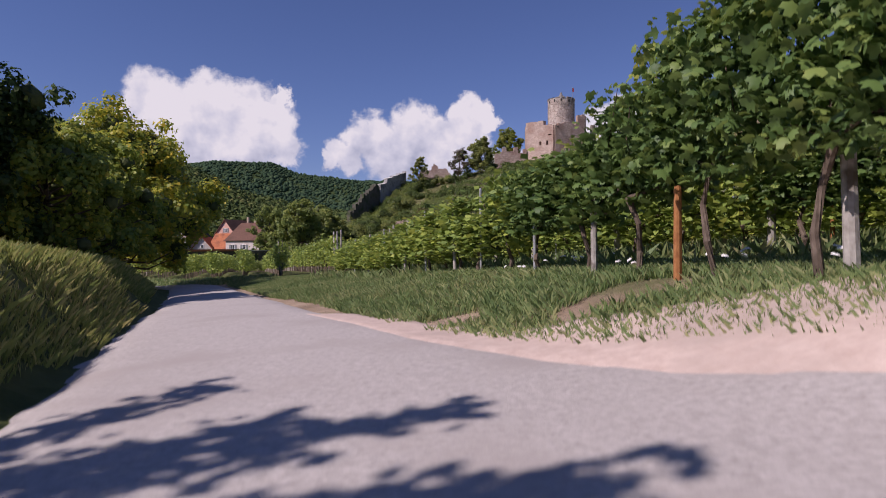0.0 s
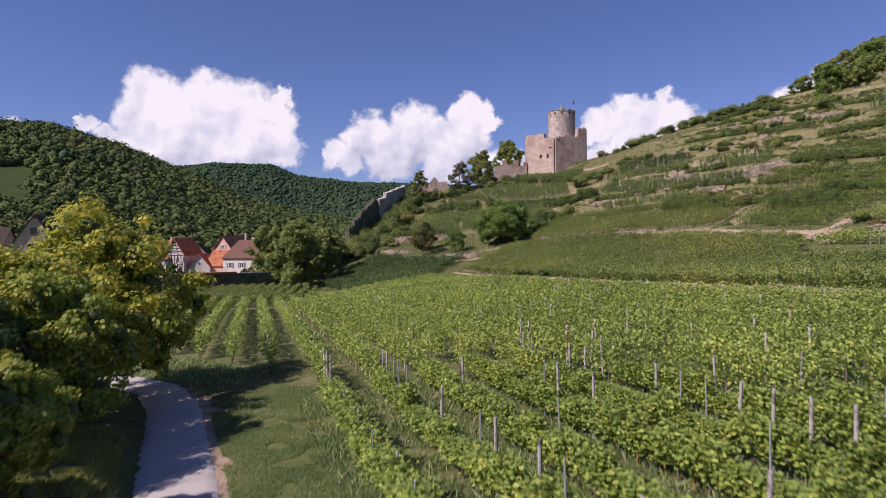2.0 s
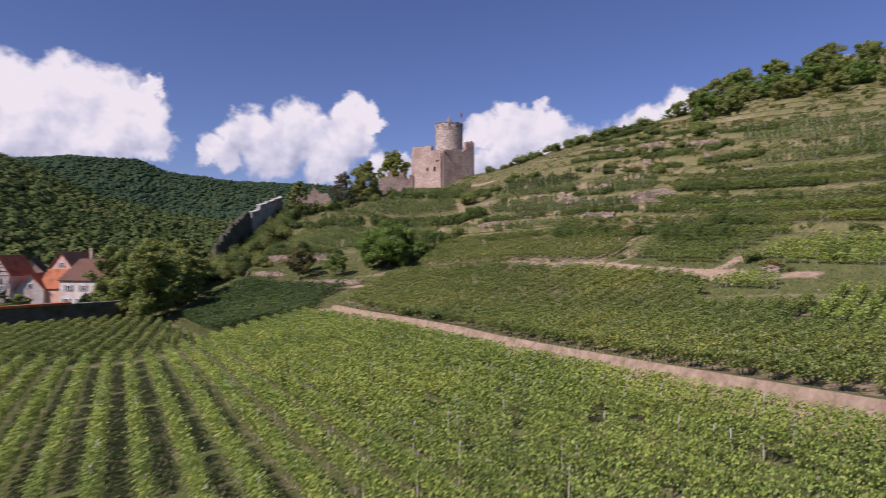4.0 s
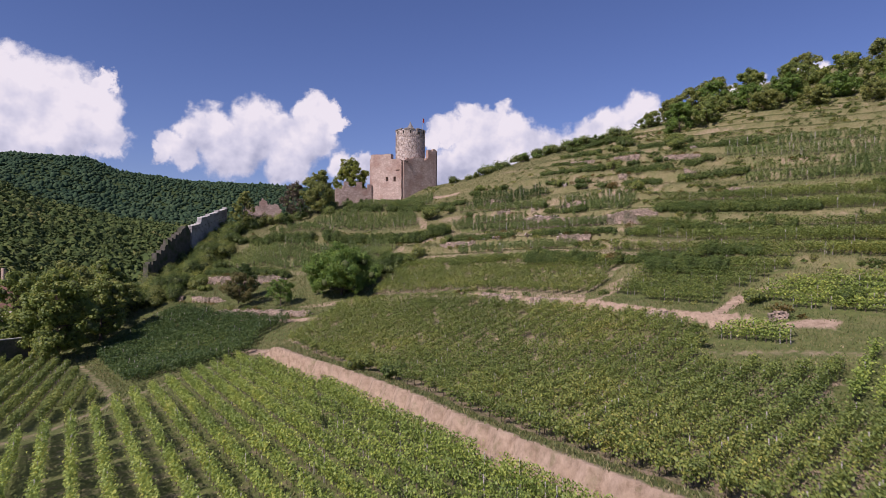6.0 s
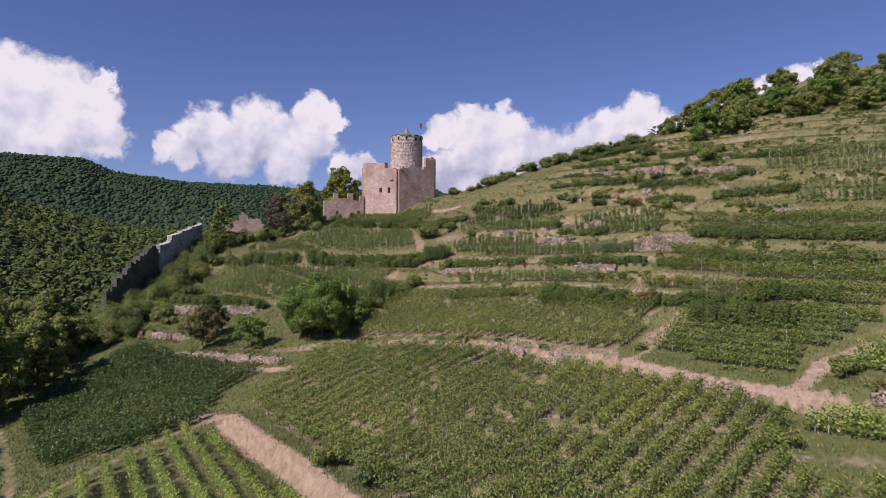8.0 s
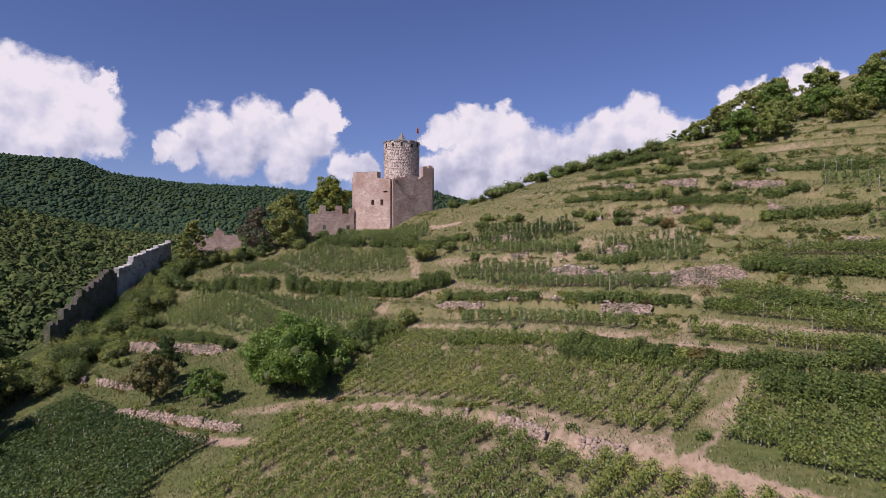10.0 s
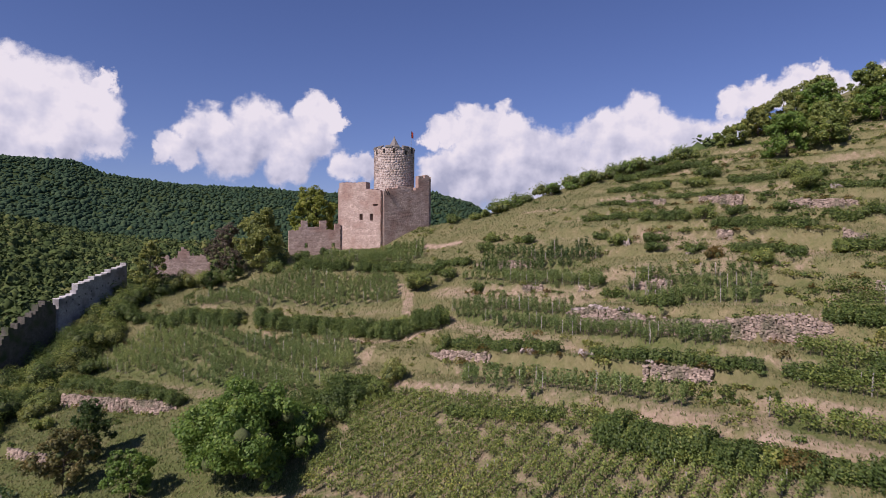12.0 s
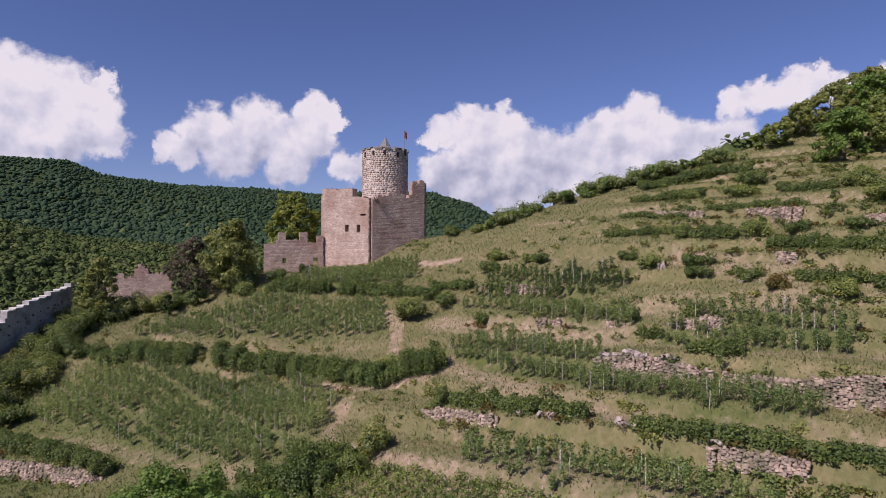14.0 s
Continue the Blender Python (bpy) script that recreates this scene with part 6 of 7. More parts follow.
CREST = [(114, 198, 5.0, 3.6), (121, 199, 6.5, 4.4), (112, 181, 8.5, 5.4), (118, 177, 6.5, 4.6), (127, 198, 8, 5), (133, 194, 9, 5.5), (128, 186, 6, 5), (138, 200, 9, 5.5), (136, 182, 7, 5.5), (145, 192, 9, 5.5), (132, 172, 6, 5), (142, 174, 8, 5.5), (150, 180, 10, 6), (138, 160, 5, 4)]
CREST_EAST = [(148, 162, 7, 5.5), (156, 168, 10, 6), (144, 148, 5, 4), (154, 150, 7, 5.5), (164, 160, 10, 6), (160, 186, 10, 6), (150, 134, 5, 4), (162, 140, 8, 5.5), (170, 148, 10, 6), (158, 124, 6, 5), (168, 128, 9, 6), (176, 136, 10, 6), (174, 116, 9, 6), (184, 126, 10, 6), (172, 170, 10, 6)]
rng = np.random.default_rng(64)
for number in range(34):
    t = number / 33
    x, y = 62 + 44 * t + rng.normal(0, 1.0), 213 - 13 * t ** 1.2 + rng.normal(0, 1.2)
    bush("bush", x, y, float(rng.uniform(1.2, 2.6)), float(rng.uniform(1.2, 3.6)), (M_TREE, M_WALNUT, M_HEDGE)[number % 3], 560 + number, 0.32, 420, "leafy shrub on the crest of the slope", "shrub", "crest shrubs")
for number, (x, y, h, r) in enumerate(CREST + CREST_EAST):
    tree("oak_tree", x, y, h, r, (M_TREE, M_OLIVE, M_WALNUT)[number % 3], 650 + number, 0.36, int(1400 + 120 * h * r), 0.2, 0.02, "broadleaf tree on the crest of the slope", 22, group="crest trees")


def woods():
    """The wooded hills: thousands of lumpy crowns as one thing."""
    rng = np.random.default_rng(77)

    def forms_of(level, count, rough):
        bm = bmesh.new()
        bmesh.ops.create_icosphere(bm, subdivisions=level, radius=1)
        co = np.array([v.co for v in bm.verts])
        ff = np.array([[v.index for v in f.verts] for f in bm.faces])
        bm.free()
        out = []
        for k in range(count):
            off = Vector((k * 7.1, 0, 0))
            d = np.array([1 + rough * noise.noise(Vector(c) * 1.7 + off) + 0.7 * rough * noise.noise(Vector(c) * 4.1 + off) for c in co])
            out.append(co * d[:, None])
        return out, ff

    n = 90000
    az = np.radians(rng.uniform(-50, 34, n))
    r = 190 * (2250 / 190) ** rng.uniform(0, 1, n) ** 0.8
    x, y = 10 + r * np.sin(az), 40 + r * np.cos(az)
    u, w = UX * x + UY * y, -UY * x + UX * y
    e = np.interp(u, EDGE_U, EDGE_V)
    z = ground(x, y)
    keep = (w > e + 24) & (hill(x, y) < z + 5)
    keep &= ~((x < -25) & (x > -150) & (y < 262) & (z < 5))
    clear = np.array([noise.noise(Vector((a * 0.014, b * 0.014, 3))) for a, b in zip(x, y)])
    keep &= (clear > -0.47) | (r > 800)
    keep &= (r > 480) | (rng.random(n) < 0.75)
    x, y, z, r = x[keep], y[keep], z[keep], r[keep]
    order = np.argsort(r)
    x, y, z, r = x[order], y[order], z[order], r[order]
    broad = r < 700
    thin = rng.random(len(x)) < np.where(broad, 0.5, 0.75)
    x, y, z, r, broad = x[thin], y[thin], z[thin], r[thin], broad[thin]
    size = np.where(broad, rng.uniform(1.9, 4.4, len(x)), rng.uniform(1.5, 2.9, len(x)) * np.clip(r / 620, 1.1, 1.7))
    grow = rng.uniform(0.8, 1.2, (len(x), 3)) * size[:, None]
    grow[:, 2] *= np.where(rng.random(len(x)) < 0.12, 1.45, np.where(broad, 1.0, 0.62))
    root = tagged(empty("far_woods", 0, 0, 0), "mixed green woods covering the hills behind the castle", "woods", kind="stuff")
    # the far ridge's haze is put into darker, bluer crowns, the near slopes are broadleaved
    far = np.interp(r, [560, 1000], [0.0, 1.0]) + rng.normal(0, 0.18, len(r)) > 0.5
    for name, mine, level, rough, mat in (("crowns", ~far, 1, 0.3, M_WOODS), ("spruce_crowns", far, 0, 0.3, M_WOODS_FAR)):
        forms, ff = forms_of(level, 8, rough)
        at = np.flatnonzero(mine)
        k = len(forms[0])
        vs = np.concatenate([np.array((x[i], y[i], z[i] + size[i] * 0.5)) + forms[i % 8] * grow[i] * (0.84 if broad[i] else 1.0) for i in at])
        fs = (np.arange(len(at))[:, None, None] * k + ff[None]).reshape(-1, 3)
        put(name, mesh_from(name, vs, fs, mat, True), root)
    # leafy boughs over the crowns that stand nearer
    near = np.flatnonzero((r < 760) & ~far)
    idx = np.repeat(near, np.where(r[near] < 420, 46, 28))
    d = rng.normal(size=(len(idx), 3))
    d[:, 2] = np.abs(d[:, 2]) - 0.35
    d /= np.linalg.norm(d, axis=1)[:, None]
    lump = 1 + 0.3 * np.sin(d[:, 0] * 5 + idx) * np.sin(d[:, 1] * 5 + 2 * idx) + 0.2 * np.sin(d[:, 2] * 9 + 3 * idx)
    p = np.stack([x[idx], y[idx], z[idx] + size[idx] * 0.5], 1) + d * grow[idx] * (lump * rng.uniform(0.78, 1.12, len(idx)))[:, None]
    v, f = kites(p, size[idx] * 0.42, rng, 0.35, d)
    put("leaf_clumps", mesh_from("leaf_clumps", v, f, M_WOODS), root)


woods()

# ---- the village ----


def window(parent, x, z, w, h, y, shutters=True, rim=None):
    bm = bmesh.new()
    box(bm, x - w / 2 - 0.08, y - 0.06, z - 0.08, x + w / 2 + 0.08, y + 0.05, z + h + 0.08, 0.015)
    fr = part("window", bm, rim or M_WHITE, parent, "brown framed window" if rim else "white framed window")
    bm = bmesh.new()
    for sx in (-1, 1):
        box(bm, x + sx * w / 4 - w / 4 + 0.05, y - 0.075, z + 0.04, x + sx * w / 4 + w / 4 - 0.05, y - 0.062, z + h - 0.04)
    part("pane", bm, M_GLASS, fr)
    if shutters:
        for sx in (-1, 1):
            bm = bmesh.new()
            x0 = x + sx * (w / 2 + 0.12)
            x1 = x + sx * (w / 2 + 0.12 + w * 0.55)
            box(bm, min(x0, x1), y - 0.07, z - 0.03, max(x0, x1), y - 0.005, z + h + 0.03, 0.01)
            part("shutter", bm, M_SHUTTER, fr, "grey wooden shutter")


def house(name, x, y, z, turn, w, d, wall_h, roof_h, wall_mat, roof_mat, label, along_y=False, windows=(), hip=0.0, timber=False, chimney=None, eave=0.4, dormers=()):
    """A house whose front looks along its own -y. The ridge runs along x, or along y (gable to the front)."""
    root = tagged(empty(name, x, y, z, turn), label, "house", "village houses")
    bm = bmesh.new()
    box(bm, -w / 2, -d / 2, -1.5, w / 2, d / 2, wall_h)
    part("wall", bm, wall_mat, root)
    hw, hd = w / 2 + eave, d / 2 + eave
    bm = bmesh.new()
    if along_y:
        pts = [(-hw, -hd, wall_h - 0.2), (0, -hd + hip, wall_h + roof_h), (hw, -hd, wall_h - 0.2), (hw, hd, wall_h - 0.2), (0, hd - hip, wall_h + roof_h), (-hw, hd, wall_h - 0.2)]
        faces = [(0, 1, 4, 5), (1, 2, 3, 4)]
        gables = [((-w / 2, -d / 2), (w / 2, -d / 2)), ((w / 2, d / 2), (-w / 2, d / 2))]
    else:
        pts = [(-hw, -hd, wall_h - 0.2), (-hw + hip, 0, wall_h + roof_h), (-hw, hd, wall_h - 0.2), (hw, hd, wall_h - 0.2), (hw - hip, 0, wall_h + roof_h), (hw, -hd, wall_h - 0.2)]
        faces = [(0, 5, 4, 1), (1, 4, 3, 2)]
        gables = [((-w / 2, d / 2), (-w / 2, -d / 2)), ((w / 2, -d / 2), (w / 2, d / 2))]
    vs = [bm.verts.new(p) for p in pts]
    for f in faces:
        bm.faces.new([vs[i] for i in f])
    if hip:
        bm.faces.new((vs[0], vs[1], vs[2]))
        bm.faces.new((vs[3], vs[4], vs[5]))
    bmesh.ops.recalc_face_normals(bm, faces=bm.faces[:])
    bmesh.ops.solidify(bm, geom=bm.faces[:], thickness=0.18)
    part("roof", bm, roof_mat, root)
    if not hip:
        for (x0, y0), (x1, y1) in gables:
            bm = bmesh.new()
            rise = roof_h - 0.25
            tri = [bm.verts.new((x0, y0, wall_h - 0.003)), bm.verts.new((x1, y1, wall_h - 0.003)), bm.verts.new(((x0 + x1) / 2, (y0 + y1) / 2, wall_h + rise))]
            f = bm.faces.new(tri)
            part("gable", bm, wall_mat, root)
    for wx, wz, ww, wh in windows:
        window(root, wx, wz, ww, wh, -d / 2 - 0.03, ww < 1.6 and wh > 1.0 and wall_mat is not M_BARNSTONE, M_TIMBER if wall_mat is M_BARNSTONE else None)
    if timber:
        beams = [(-w / 2, 0.2, w / 2, 0.2), (-w / 2, 2.8, w / 2, 2.8), (-w / 2, wall_h - 0.15, w / 2, wall_h - 0.15)]
        for i in range(7):
            bx = -w / 2 + w * i / 6
            beams.append((bx, 0, bx, wall_h))
            if i < 6:
                beams.append((bx, 2.9, bx + w / 6, wall_h - 0.2) if i % 2 else (bx + w / 6, 2.9, bx, wall_h - 0.2))
        if along_y:
            for i in range(1, 5):
                hz = wall_h + (roof_h - 0.4) * i / 5
                half = w / 2 * (1 - i / 5)
                beams.append((-half, hz, half, hz))
                beams.append((-half * 0.6, hz - roof_h / 5, -half * 0.25, hz))
                beams.append((half * 0.6, hz - roof_h / 5, half * 0.25, hz))
            beams += [(-w / 2, wall_h, 0, wall_h + roof_h - 0.35), (w / 2, wall_h, 0, wall_h + roof_h - 0.35)]
        for x0, z0, x1, z1 in beams:
            bm = bmesh.new()
            v = Vector((x1 - x0, 0, z1 - z0))
            s = v.cross(Vector((0, 1, 0))).normalized() * 0.1
            y0 = -d / 2 - 0.05
            q = [bm.verts.new(Vector((x0, y0, z0)) + s), bm.verts.new(Vector((x1, y0, z1)) + s), bm.verts.new(Vector((x1, y0, z1)) - s), bm.verts.new(Vector((x0, y0, z0)) - s)]
            bm.faces.new(q)
            bmesh.ops.solidify(bm, geom=bm.faces[:], thickness=0.045)
            part("beam", bm, M_TIMBER, root)
    if chimney:
        bm = bmesh.new()
        box(bm, chimney[0] - 0.35, chimney[1] - 0.3, wall_h, chimney[0] + 0.35, chimney[1] + 0.3, wall_h + roof_h + 0.9, 0.03)
        part("chimney", bm, M_BARNSTONE, root)
    for dx, dz in dormers:
        bm = bmesh.new()
        yy = -d / 2 * (1 - dz) - 0.2
        zz = wall_h + roof_h * dz
        vs = [bm.verts.new(p) for p in ((dx - 0.8, yy - 0.2, zz), (dx + 0.8, yy - 0.2, zz), (dx + 0.8, yy - 0.2, zz + 0.9), (dx - 0.8, yy - 0.2, zz + 0.9), (dx - 0.8, yy + 1.6, zz + 1.1), (dx + 0.8, yy + 1.6, zz + 1.1), (dx - 0.8, yy + 1.6, zz + 0.2), (dx + 0.8, yy + 1.6, zz + 0.2))]
        for f in ((0, 1, 2, 3), (3, 2, 5, 4), (0, 3, 4, 6), (1, 7, 5, 2), (6, 4, 5, 7)):
            bm.faces.new([vs[i] for i in f])
        do = part("dormer", bm, roof_mat, root)
        bm = bmesh.new()
        box(bm, dx - 0.55, yy - 0.23, zz + 0.12, dx + 0.55, yy - 0.205, zz + 0.75)
        part("pane", bm, M_GLASS, do)
    return root


VZ = -3.6
house("white_house", -55.5, 180, VZ, -14, 11.0, 9, 7.0, 5.0, M_PLASTER, M_TILE_BROWN, "pale plastered house with grey shutters and a brown hipped roof", hip=2.6,
      windows=[(-3.2, 4.3, 1.0, 1.3), (0.4, 4.3, 1.0, 1.3), (-3.8, 0.9, 1.0, 1.5), (-0.4, 0.9, 1.0, 1.5), (2.9, 0.9, 1.0, 1.5)], chimney=(1.2, 0.5))
house("pink_house", -65, 197, VZ, -20, 7.5, 12, 9.0, 4.6, M_PINKPLASTER, M_TILE_BROWN, "salmon plastered gabled house behind an orange roof", along_y=True, windows=[(0.2, 9.6, 0.9, 1.2)], chimney=(2.4, 2))
house("orange_roof_annex", -64.5, 188, VZ, -14, 9, 8, 4.6, 4.6, M_PINKPLASTER, M_TILE_ORANGE, "low annex with a bright orange tiled roof", windows=[])
house("grey_gabled_house", -83, 214, VZ, 12, 6.5, 10, 7.8, 3.8, M_BARNSTONE, M_TILE_DARK, "small grey gabled house with a dark roof", along_y=True, windows=[(0, 8.4, 0.8, 1.0)])
house("white_gabled_house", -71.5, 188, VZ, 4, 6.0, 9, 4.4, 3.8, M_PLASTER, M_TILE_ORANGE, "white gabled house with timber verge and red roof", along_y=True, windows=[(0, 4.7, 0.8, 1.0)])
house("timbered_house", -77.3, 187.5, VZ, -8, 6.0, 10, 7.9, 4.9, M_PLASTER, M_TILE_ORANGE, "half-timbered gabled house with an orange tiled roof", along_y=True, timber=True, windows=[(-1.3, 4.2, 0.9, 1.2), (1.2, 4.2, 0.9, 1.2), (0, 8.4, 0.8, 1.0)])
house("orange_house", -84.8, 187, VZ, -4, 10, 9, 6.8, 5.4, M_PLASTER, M_TILE_ORANGE, "timber-framed house with a large orange tiled roof", timber=True, windows=[(2.4, 4.0, 0.9, 1.2), (0, 4.0, 0.9, 1.2)], dormers=[(-0.6, 0.25)], chimney=(4.2, 0))
house("brown_house", -95.5, 180, VZ, -6, 14, 10, 5.4, 6.2, M_PLASTER, M_TILE_BROWN, "long house with a brown tiled roof and small dormers", dormers=[(0.4, 0.55), (3.6, 0.2), (-4.2, 0.15)], chimney=(-7.5, 0), windows=[(4, 1.6, 0.9, 1.2), (6.2, 1.6, 0.9, 1.2)])
house("garden_house", -92.5, 167, VZ, 10, 6, 6, 3.2, 3.6, M_PLASTER, M_TILE_DARK, "small house with a dark pyramid roof", hip=2.8, windows=[(0, 1.2, 0.9, 1.1)])
house("stone_barn", -83.6, 134, VZ, 18, 11.6, 20, 7.8, 8.8, M_BARNSTONE, M_TILE_DARK, "tall sandstone barn gable with small openings and a steep dark roof", along_y=True, eave=0.25,
      windows=[(-0.75, 8.2, 0.9, 2.4), (0.75, 8.2, 0.9, 2.4), (-0.2, 12.6, 0.9, 1.2), (0, 15.8, 0.6, 0.7)])
house("old_house", -112, 150, VZ, 10, 16, 12, 8, 7, M_BARNSTONE, M_TILE_DARK, "dark-roofed old house beside the barn")
house("corner_house", -118, 200, VZ, 5, 14, 9, 5.5, 5.4, M_PLASTER, M_TILE_BROWN, "house with a brown roof among the trees")


def garden_wall():
    root = tagged(empty("garden_wall", 0, 0, 0), "tall garden wall with an orange tiled cap, its shade in the dark stone colour", "wall")
    # this face's shade comes from its near-black colour
    slab_wall("wall", (-57.5, 131), (-38.5, 149), -5.0, [(0, 0.3)], 0.5, M_SHADEWALL, root, seed=40)
    slab_wall("end_wall", (-61.5, 133.5), (-57.9, 130.6), -5.0, [(0, 0.3)], 0.5, M_PLASTER, root, label="whitewashed end wall", seed=41)
    slab_wall("tiled_cap", (-58, 130.6), (-46.5, 141.4), 0.303, [(0, 0.75)], 1.5, M_TILE_ORANGE, root, label="orange tiled cap", seed=42)
    slab_wall("low_cap", (-46.3, 141.6), (-38.3, 149.2), 0.303, [(0, 0.45)], 0.7, M_GREYWALL, root, seed=43)


garden_wall()
for number, (x, y, h, r) in enumerate([(-78, 168, 6.5, 3.4), (-84, 164, 4.5, 3), (-98, 158, 6, 3.6), (-70, 176, 4, 2.4), (-110, 170, 7, 4), (-52, 168, 4, 3), (-66, 160, 3, 2.4), (-96, 205, 8, 4.5), (-75, 212, 8, 4.5), (-60, 214, 9, 5), (-48, 205, 9, 5), (-112, 215, 9, 5), (-130, 180, 9, 5), (-46, 190, 8, 4.5), (-40, 180, 8, 4.6), (-89, 166, 6, 3.6), (-99, 167, 5.5, 3.5), (-74, 172, 5.5, 3.2)]):
    tree("garden_tree", x, y, h, r, (M_TREE, M_WALNUT, M_SHADE_TREE)[number % 3], 700 + number, 0.4, 2600, 0.2, 0.06, "green garden tree among the village houses", 20, group="village trees")

# ---- grass beside the road ----


def grass(name, poly, count, h, mat, seed, label, width=0.012, lean=0.5, bare=-0.3):
    rng = np.random.default_rng(seed)
    px, py = [p[0] for p in poly], [p[1] for p in poly]
    x, y = rng.uniform(min(px), max(px), count * 3), rng.uniform(min(py), max(py), count * 3)
    m = inside(poly, x, y)
    d, _ = near_line(ROAD, x, y)
    m &= d > 1.32
    clump = np.array([noise.noise(Vector((a * 0.9, b * 0.9, seed))) for a, b in zip(x[m], y[m])])
    x, y = x[m][clump > bare][:count], y[m][clump > bare][:count]
    n = len(x)
    z = ground(x, y)
    hh = h * rng.uniform(0.35, 1.25, n)
    a = rng.uniform(0, math.tau, n)
    ln = rng.normal(0, lean, (n, 2)) * hh[:, None]
    w = width * rng.uniform(0.7, 1.5, n)
    dx, dy = np.cos(a) * w, np.sin(a) * w
    v = np.stack([np.stack([x - dx, y - dy, z - 0.03], 1), np.stack([x + dx, y + dy, z - 0.03], 1),
                  np.stack([x + dx * 0.7 + ln[:, 0] * 0.4, y + dy * 0.7 + ln[:, 1] * 0.4, z + hh * 0.6], 1), np.stack([x + ln[:, 0], y + ln[:, 1], z + hh], 1)], 1)
    me = mesh_from(name, v.reshape(-1, 3), np.arange(4 * n).reshape(n, 4), mat)
    tagged(put(name, me), label, "grass", kind="stuff")


def wild_cover():
    """Scrub, ivy and tall grass over the terraces where no vines grow."""
    rng = np.random.default_rng(900)
    n = 640000
    x, y = rng.uniform(-40, 175, n), rng.uniform(56, 236, n)
    u, w = UX * x + UY * y, -UY * x + UX * y
    m = (u > 44) & (w < np.interp(u, EDGE_U, EDGE_V) + 2) & (w > 0) & (u < 250)
    for key, (poly, *_) in BLOCKS.items():
        m &= ~inside(poly, x, y) | (rng.random(n) < (0.5 if key.startswith(("terrace", "castle")) else 0.12))
    for line, half in PATHS:
        d, _ = near_line(line, x, y)
        m &= d > half * rng.uniform(0.35, 1.25, n)
    for line, half, bare in BANKS:
        d, _ = near_line(line, x, y)
        m &= (d > half * 1.1) | (rng.random(n) < 0.55)
    x, y = x[m], y[m]
    n = len(x)
    z = ground(x, y)
    hh = rng.uniform(0.08, 0.34, n)
    a = rng.uniform(0, math.tau, n)
    ln = rng.normal(0, 0.45, (n, 2)) * hh[:, None]
    w = rng.uniform(0.03, 0.09, n)
    dx, dy = np.cos(a) * w, np.sin(a) * w
    v = np.stack([np.stack([x - dx, y - dy, z - 0.03], 1), np.stack([x + dx, y + dy, z - 0.03], 1),
                  np.stack([x + dx * 0.8 + ln[:, 0] * 0.5, y + dy * 0.8 + ln[:, 1] * 0.5, z + hh * 0.6], 1), np.stack([x + ln[:, 0], y + ln[:, 1], z + hh], 1)], 1)
    me = mesh_from("terrace_grass", v.reshape(-1, 3), np.arange(4 * n).reshape(n, 4), M_SLOPE_GRASS)
    tagged(put("terrace_grass", me), "tall half-dry grass on the terraces", "grass", kind="stuff")
    # scrub: low leafy clumps, thick along the terrace walls
    for name, mat, count, seed in (("green_scrub", M_HEDGE, 1900, 1), ("olive_scrub", M_OLIVE, 1200, 2), ("rusty_scrub", M_AUTUMN, 260, 3)):
        rng = np.random.default_rng(910 + seed)
        spots = []
        for line, h in WALLS:
            for px, py, dx, dy in on_line(line, 1.1):
                if rng.random() < 0.34:
                    o = rng.uniform(-1.6, 0.9)
                    spots.append((px + dy * o, py - dx * o))
        # along the banks of the old terraces
        tx, ty = rng.uniform(-10, 165, 60000), rng.uniform(70, 225, 60000)
        on_bank = np.flatnonzero(terraces(tx, ty)[1] > 0.6)
        for q in on_bank:
            if len(spots) < count * 0.8 and noise.noise(Vector((tx[q] * 0.09, ty[q] * 0.09, 20 + seed))) > 0.02:
                spots.append((tx[q], ty[q]))
        while len(spots) < count:
            px, py = rng.uniform(-35, 165), rng.uniform(95, 225)
            pu, pw = UX * px + UY * py, -UY * px + UX * py
            if pu > 100 and 0 < pw < np.interp(pu, EDGE_U, EDGE_V) and noise.noise(Vector((px * 0.07, py * 0.07, 5))) > -0.05:
                spots.append((px, py))
        s = np.array(spots[:count])
        ok = np.ones(len(s), bool)
        for key, (poly, *_) in BLOCKS.items():
            ok &= ~inside(poly, s[:, 0], s[:, 1])
        for line, half in PATHS:
            ok &= near_line(line, s[:, 0], s[:, 1])[0] > half + 0.3
        s = s[ok]
        r = rng.uniform(0.3, 1.0, len(s))
        i = np.repeat(np.arange(len(s)), (70 * r).astype(int) + 14)
        d = rng.normal(size=(len(i), 3))
        d /= np.linalg.norm(d, axis=1)[:, None]
        d[:, 2] = np.abs(d[:, 2]) * 0.85
        q = rng.uniform(0.5, 1.1, (len(i), 1))
        p = np.stack([s[i, 0], s[i, 1], ground(s[i, 0], s[i, 1])], 1) + d * r[i][:, None] * q
        v, f = kites(p, 0.24, rng, 0.5)
        tagged(put(name, mesh_from(name, v, f, mat)), "low leafy scrub along the terrace banks", "scrub", kind="stuff")


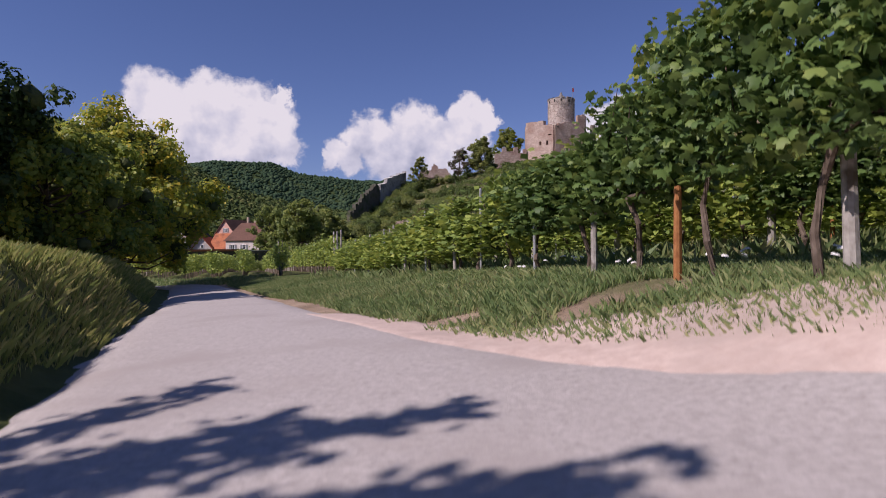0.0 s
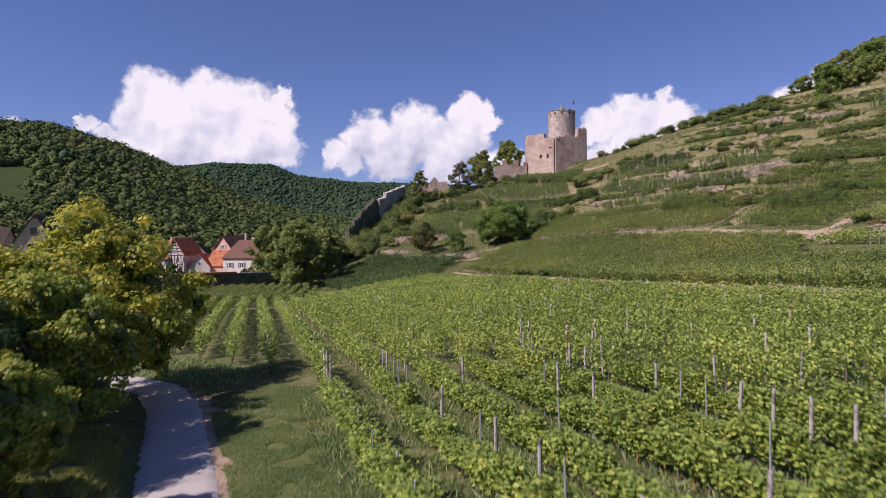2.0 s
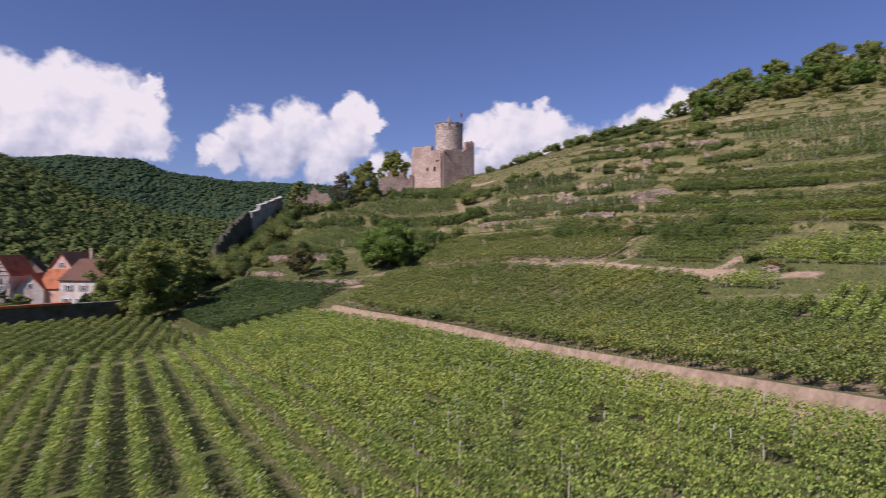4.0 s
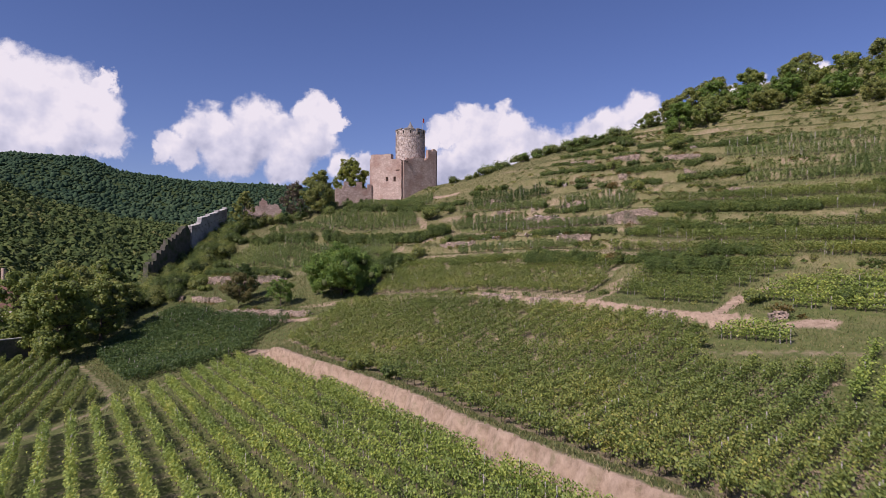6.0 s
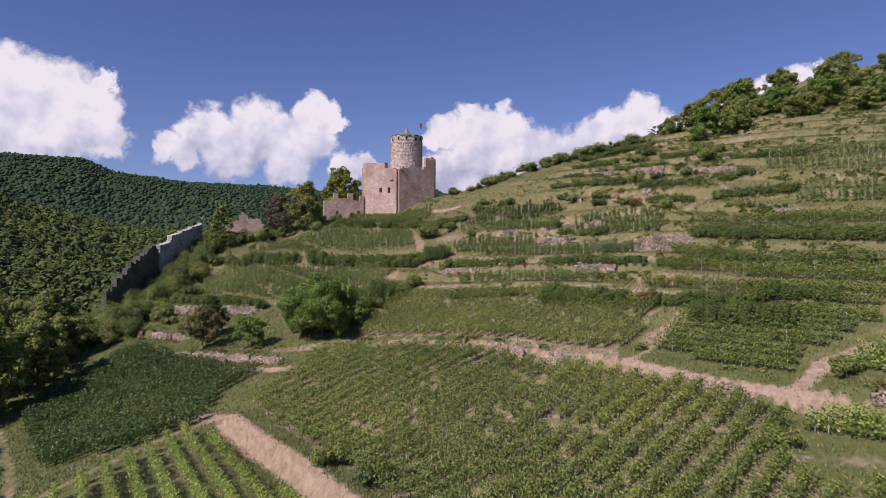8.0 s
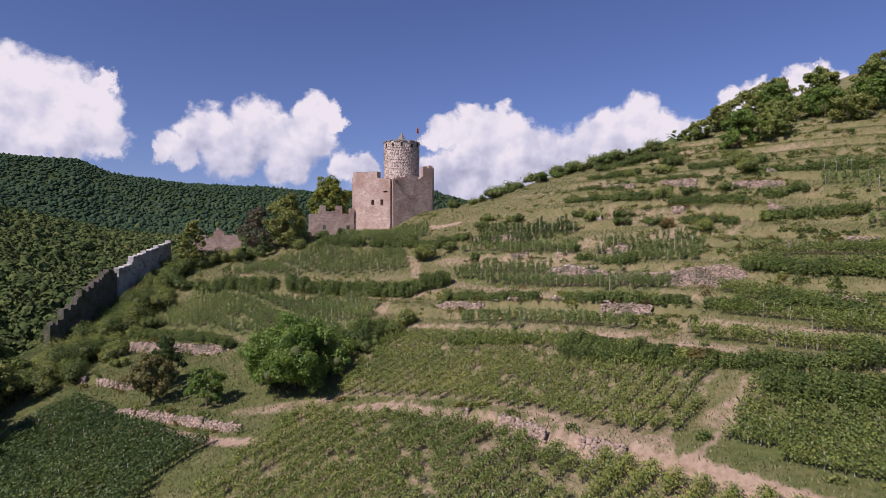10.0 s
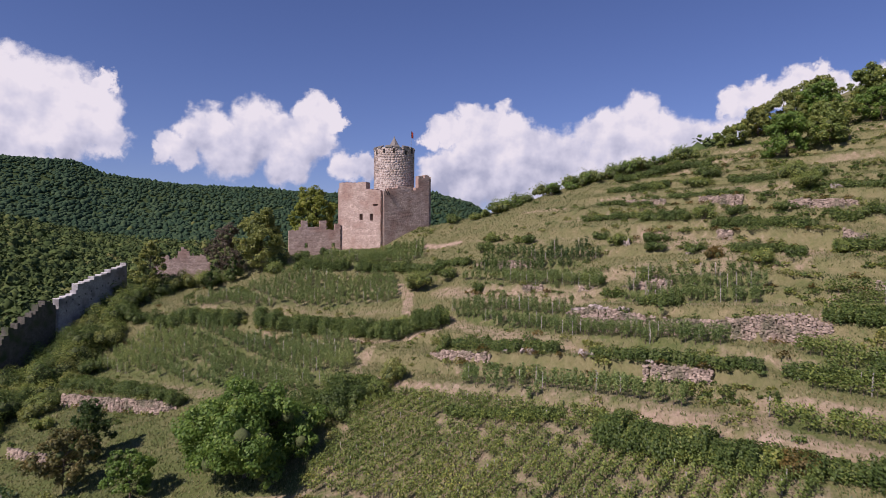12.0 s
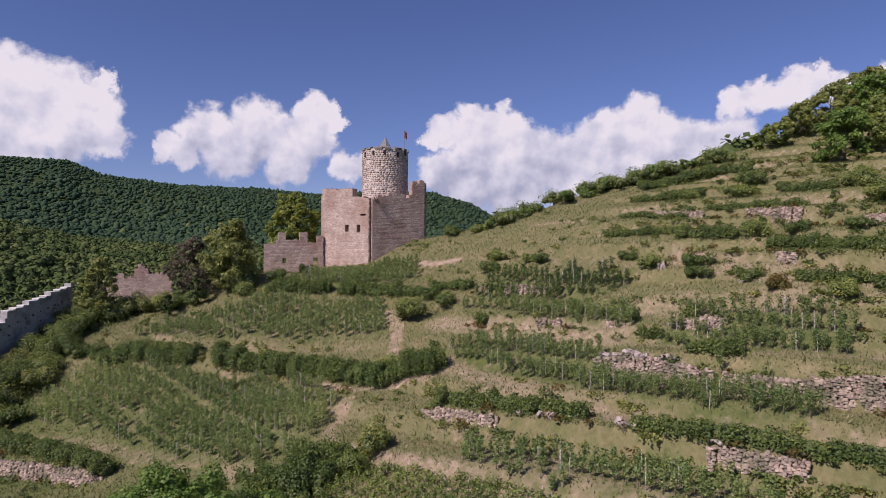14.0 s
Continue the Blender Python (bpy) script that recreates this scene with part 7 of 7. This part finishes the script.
M_SLOPE_GRASS = leaf_material("slope grass", [(0.12, (0.07, 0.108, 0.032)), (0.42, (0.145, 0.17, 0.057)), (0.75, (0.245, 0.228, 0.098)), (0.97, (0.42, 0.345, 0.2))], patch=0.12, through=0.2)
wild_cover()
grass("bank_grass", [(-1.4, -1.5), (-2.2, 2), (-3.4, 6), (-6.6, 14), (-10.8, 23), (-17, 26), (-17, -1.5)], 220000, 0.15, M_GRASS, 801, "dry yellow-green grass on the road bank", 0.004)
grass("verge_grass", [(9, 1.2), (4.4, 1.8), (2.4, 2.0), (1.55, 3.1), (0.6, 4.3), (-0.25, 5.8), (-0.95, 7.6), (-2.4, 11.3), (-5.1, 16.6), (-8.4, 24), (-10.4, 30), (-5.0, 31), (-1.5, 20), (3.2, 10), (9, 6)], 330000, 0.1, M_GRASS_FRESH, 802, "fresh green grass verge below the vines", 0.003, bare=-0.24)
grass("field_grass", [(-11, 30), (-9, 34), (-16, 42), (-30, 52), (-36, 48), (-22, 40)], 14000, 0.22, M_GRASS_FRESH, 803, "green grass at the field's corner", 0.03)
grass("vine_floor_grass", [(3, 6), (-2.5, 17), (-5.5, 26), (6, 34), (24, 30), (26, 4)], 46000, 0.26, M_GRASS_FRESH, 804, "thin grass between the vine rows", 0.016)


# ---- rocks and flowers ----


def outcrop(x, y, w, h, seed, chunks=5, label="pale pink rock outcrop breaking through the terrace bank"):
    """A broken rock face: angular chunks sunk into the bank."""
    rng = np.random.default_rng(950 + seed)
    z = float(ground(x, y))
    root = tagged(empty("rock_outcrop", x, y, z, math.degrees(math.atan2(0.81, -0.58))), label, "rock", "terrace rocks")
    for k in range(chunks):
        bm = bmesh.new()
        bmesh.ops.create_icosphere(bm, subdivisions=2, radius=1)
        sx, sy, sz = w * rng.uniform(0.18, 0.34), w * rng.uniform(0.14, 0.24), h * rng.uniform(0.28, 0.42)
        off = Vector((seed * 3.7 + k, 0, 0))
        planes = [(Vector(rng.normal(size=3)).normalized(), rng.uniform(0.38, 0.7)) for _ in range(11)]
        for v in bm.verts:
            c = v.co.copy()
            for nrm, d in planes:
                over = c.dot(nrm) - d
                if over > 0:
                    c -= nrm * over
            c *= 1 + 0.12 * noise.noise(c * 4 + off)
            v.co = Vector((c.x * sx, c.y * sy, c.z * sz))
        ob = part("chunk", bm, M_PALEROCK, root)
        for f in ob.data.polygons:
            f.use_smooth = False
        ox = (k + 0.5) / chunks - 0.5
        ob.matrix_basis = pose(w * ox * 0.8, rng.normal(0, 0.12 * w), sz * rng.uniform(0.15, 0.45), rng.normal(0, 15), rng.normal(0, 15), rng.uniform(0, 360))


for number, (x, y, w, h, c) in enumerate([(48.4, 154.6, 2.0, 1.5, 7), (46.5, 157, 1.4, 0.8, 4), (53.4, 148.2, 2.4, 1.7, 8), (55.6, 145.6, 1.6, 0.9, 4), (58.0, 160.2, 2.6, 1.5, 6), (60.0, 157.8, 2.8, 1.5, 7), (62.2, 155.2, 2.2, 1.2, 5),
                                          (72.9, 172.6, 1.3, 2.2, 4), (100.5, 159.0, 1.8, 2.4, 4), (61.5, 137.6, 1.2, 0.6, 3), (77.5, 163, 1.3, 0.9, 3), (84.6, 155, 1.3, 0.8, 3), (57.5, 141.8, 1.3, 0.8, 3), (41.5, 144.6, 1.2, 1.0, 3)]):
    outcrop(x, y, w, h, number + 1, c)


def daisies():
    rng = np.random.default_rng(77)
    first = None
    for k in range(26):
        t = rng.uniform(3.4, 9)
        x, y = (4.1 - 0.375 * t) / 0.927 + rng.uniform(-0.5, 0.9), t
        m = pose(x, y, float(ground(x, y)), rng.normal(0, 12), rng.normal(0, 12), rng.uniform(0, 360))
        if first is None:
            first = empty("daisy", 0, 0, 0)
            tagged(first, "small white flower in the grass verge", "flower", "verge flowers")
            bm = bmesh.new()
            tube(bm, [(0, 0, -0.03), (0.01, 0, 0.1), (0, 0, 0.2)], [0.003, 0.0025, 0.002], 4)
            part("stalk", bm, M_GRASS_FRESH, first)
            bm = bmesh.new()
            bmesh.ops.create_cone(bm, cap_ends=True, segments=9, radius1=0.03, radius2=0.022, depth=0.012, matrix=Matrix.Translation((0, 0, 0.2)))
            part("petals", bm, M_WHITE, first)
            first.matrix_basis = m
        else:
            copy_thing(first, m)


daisies()
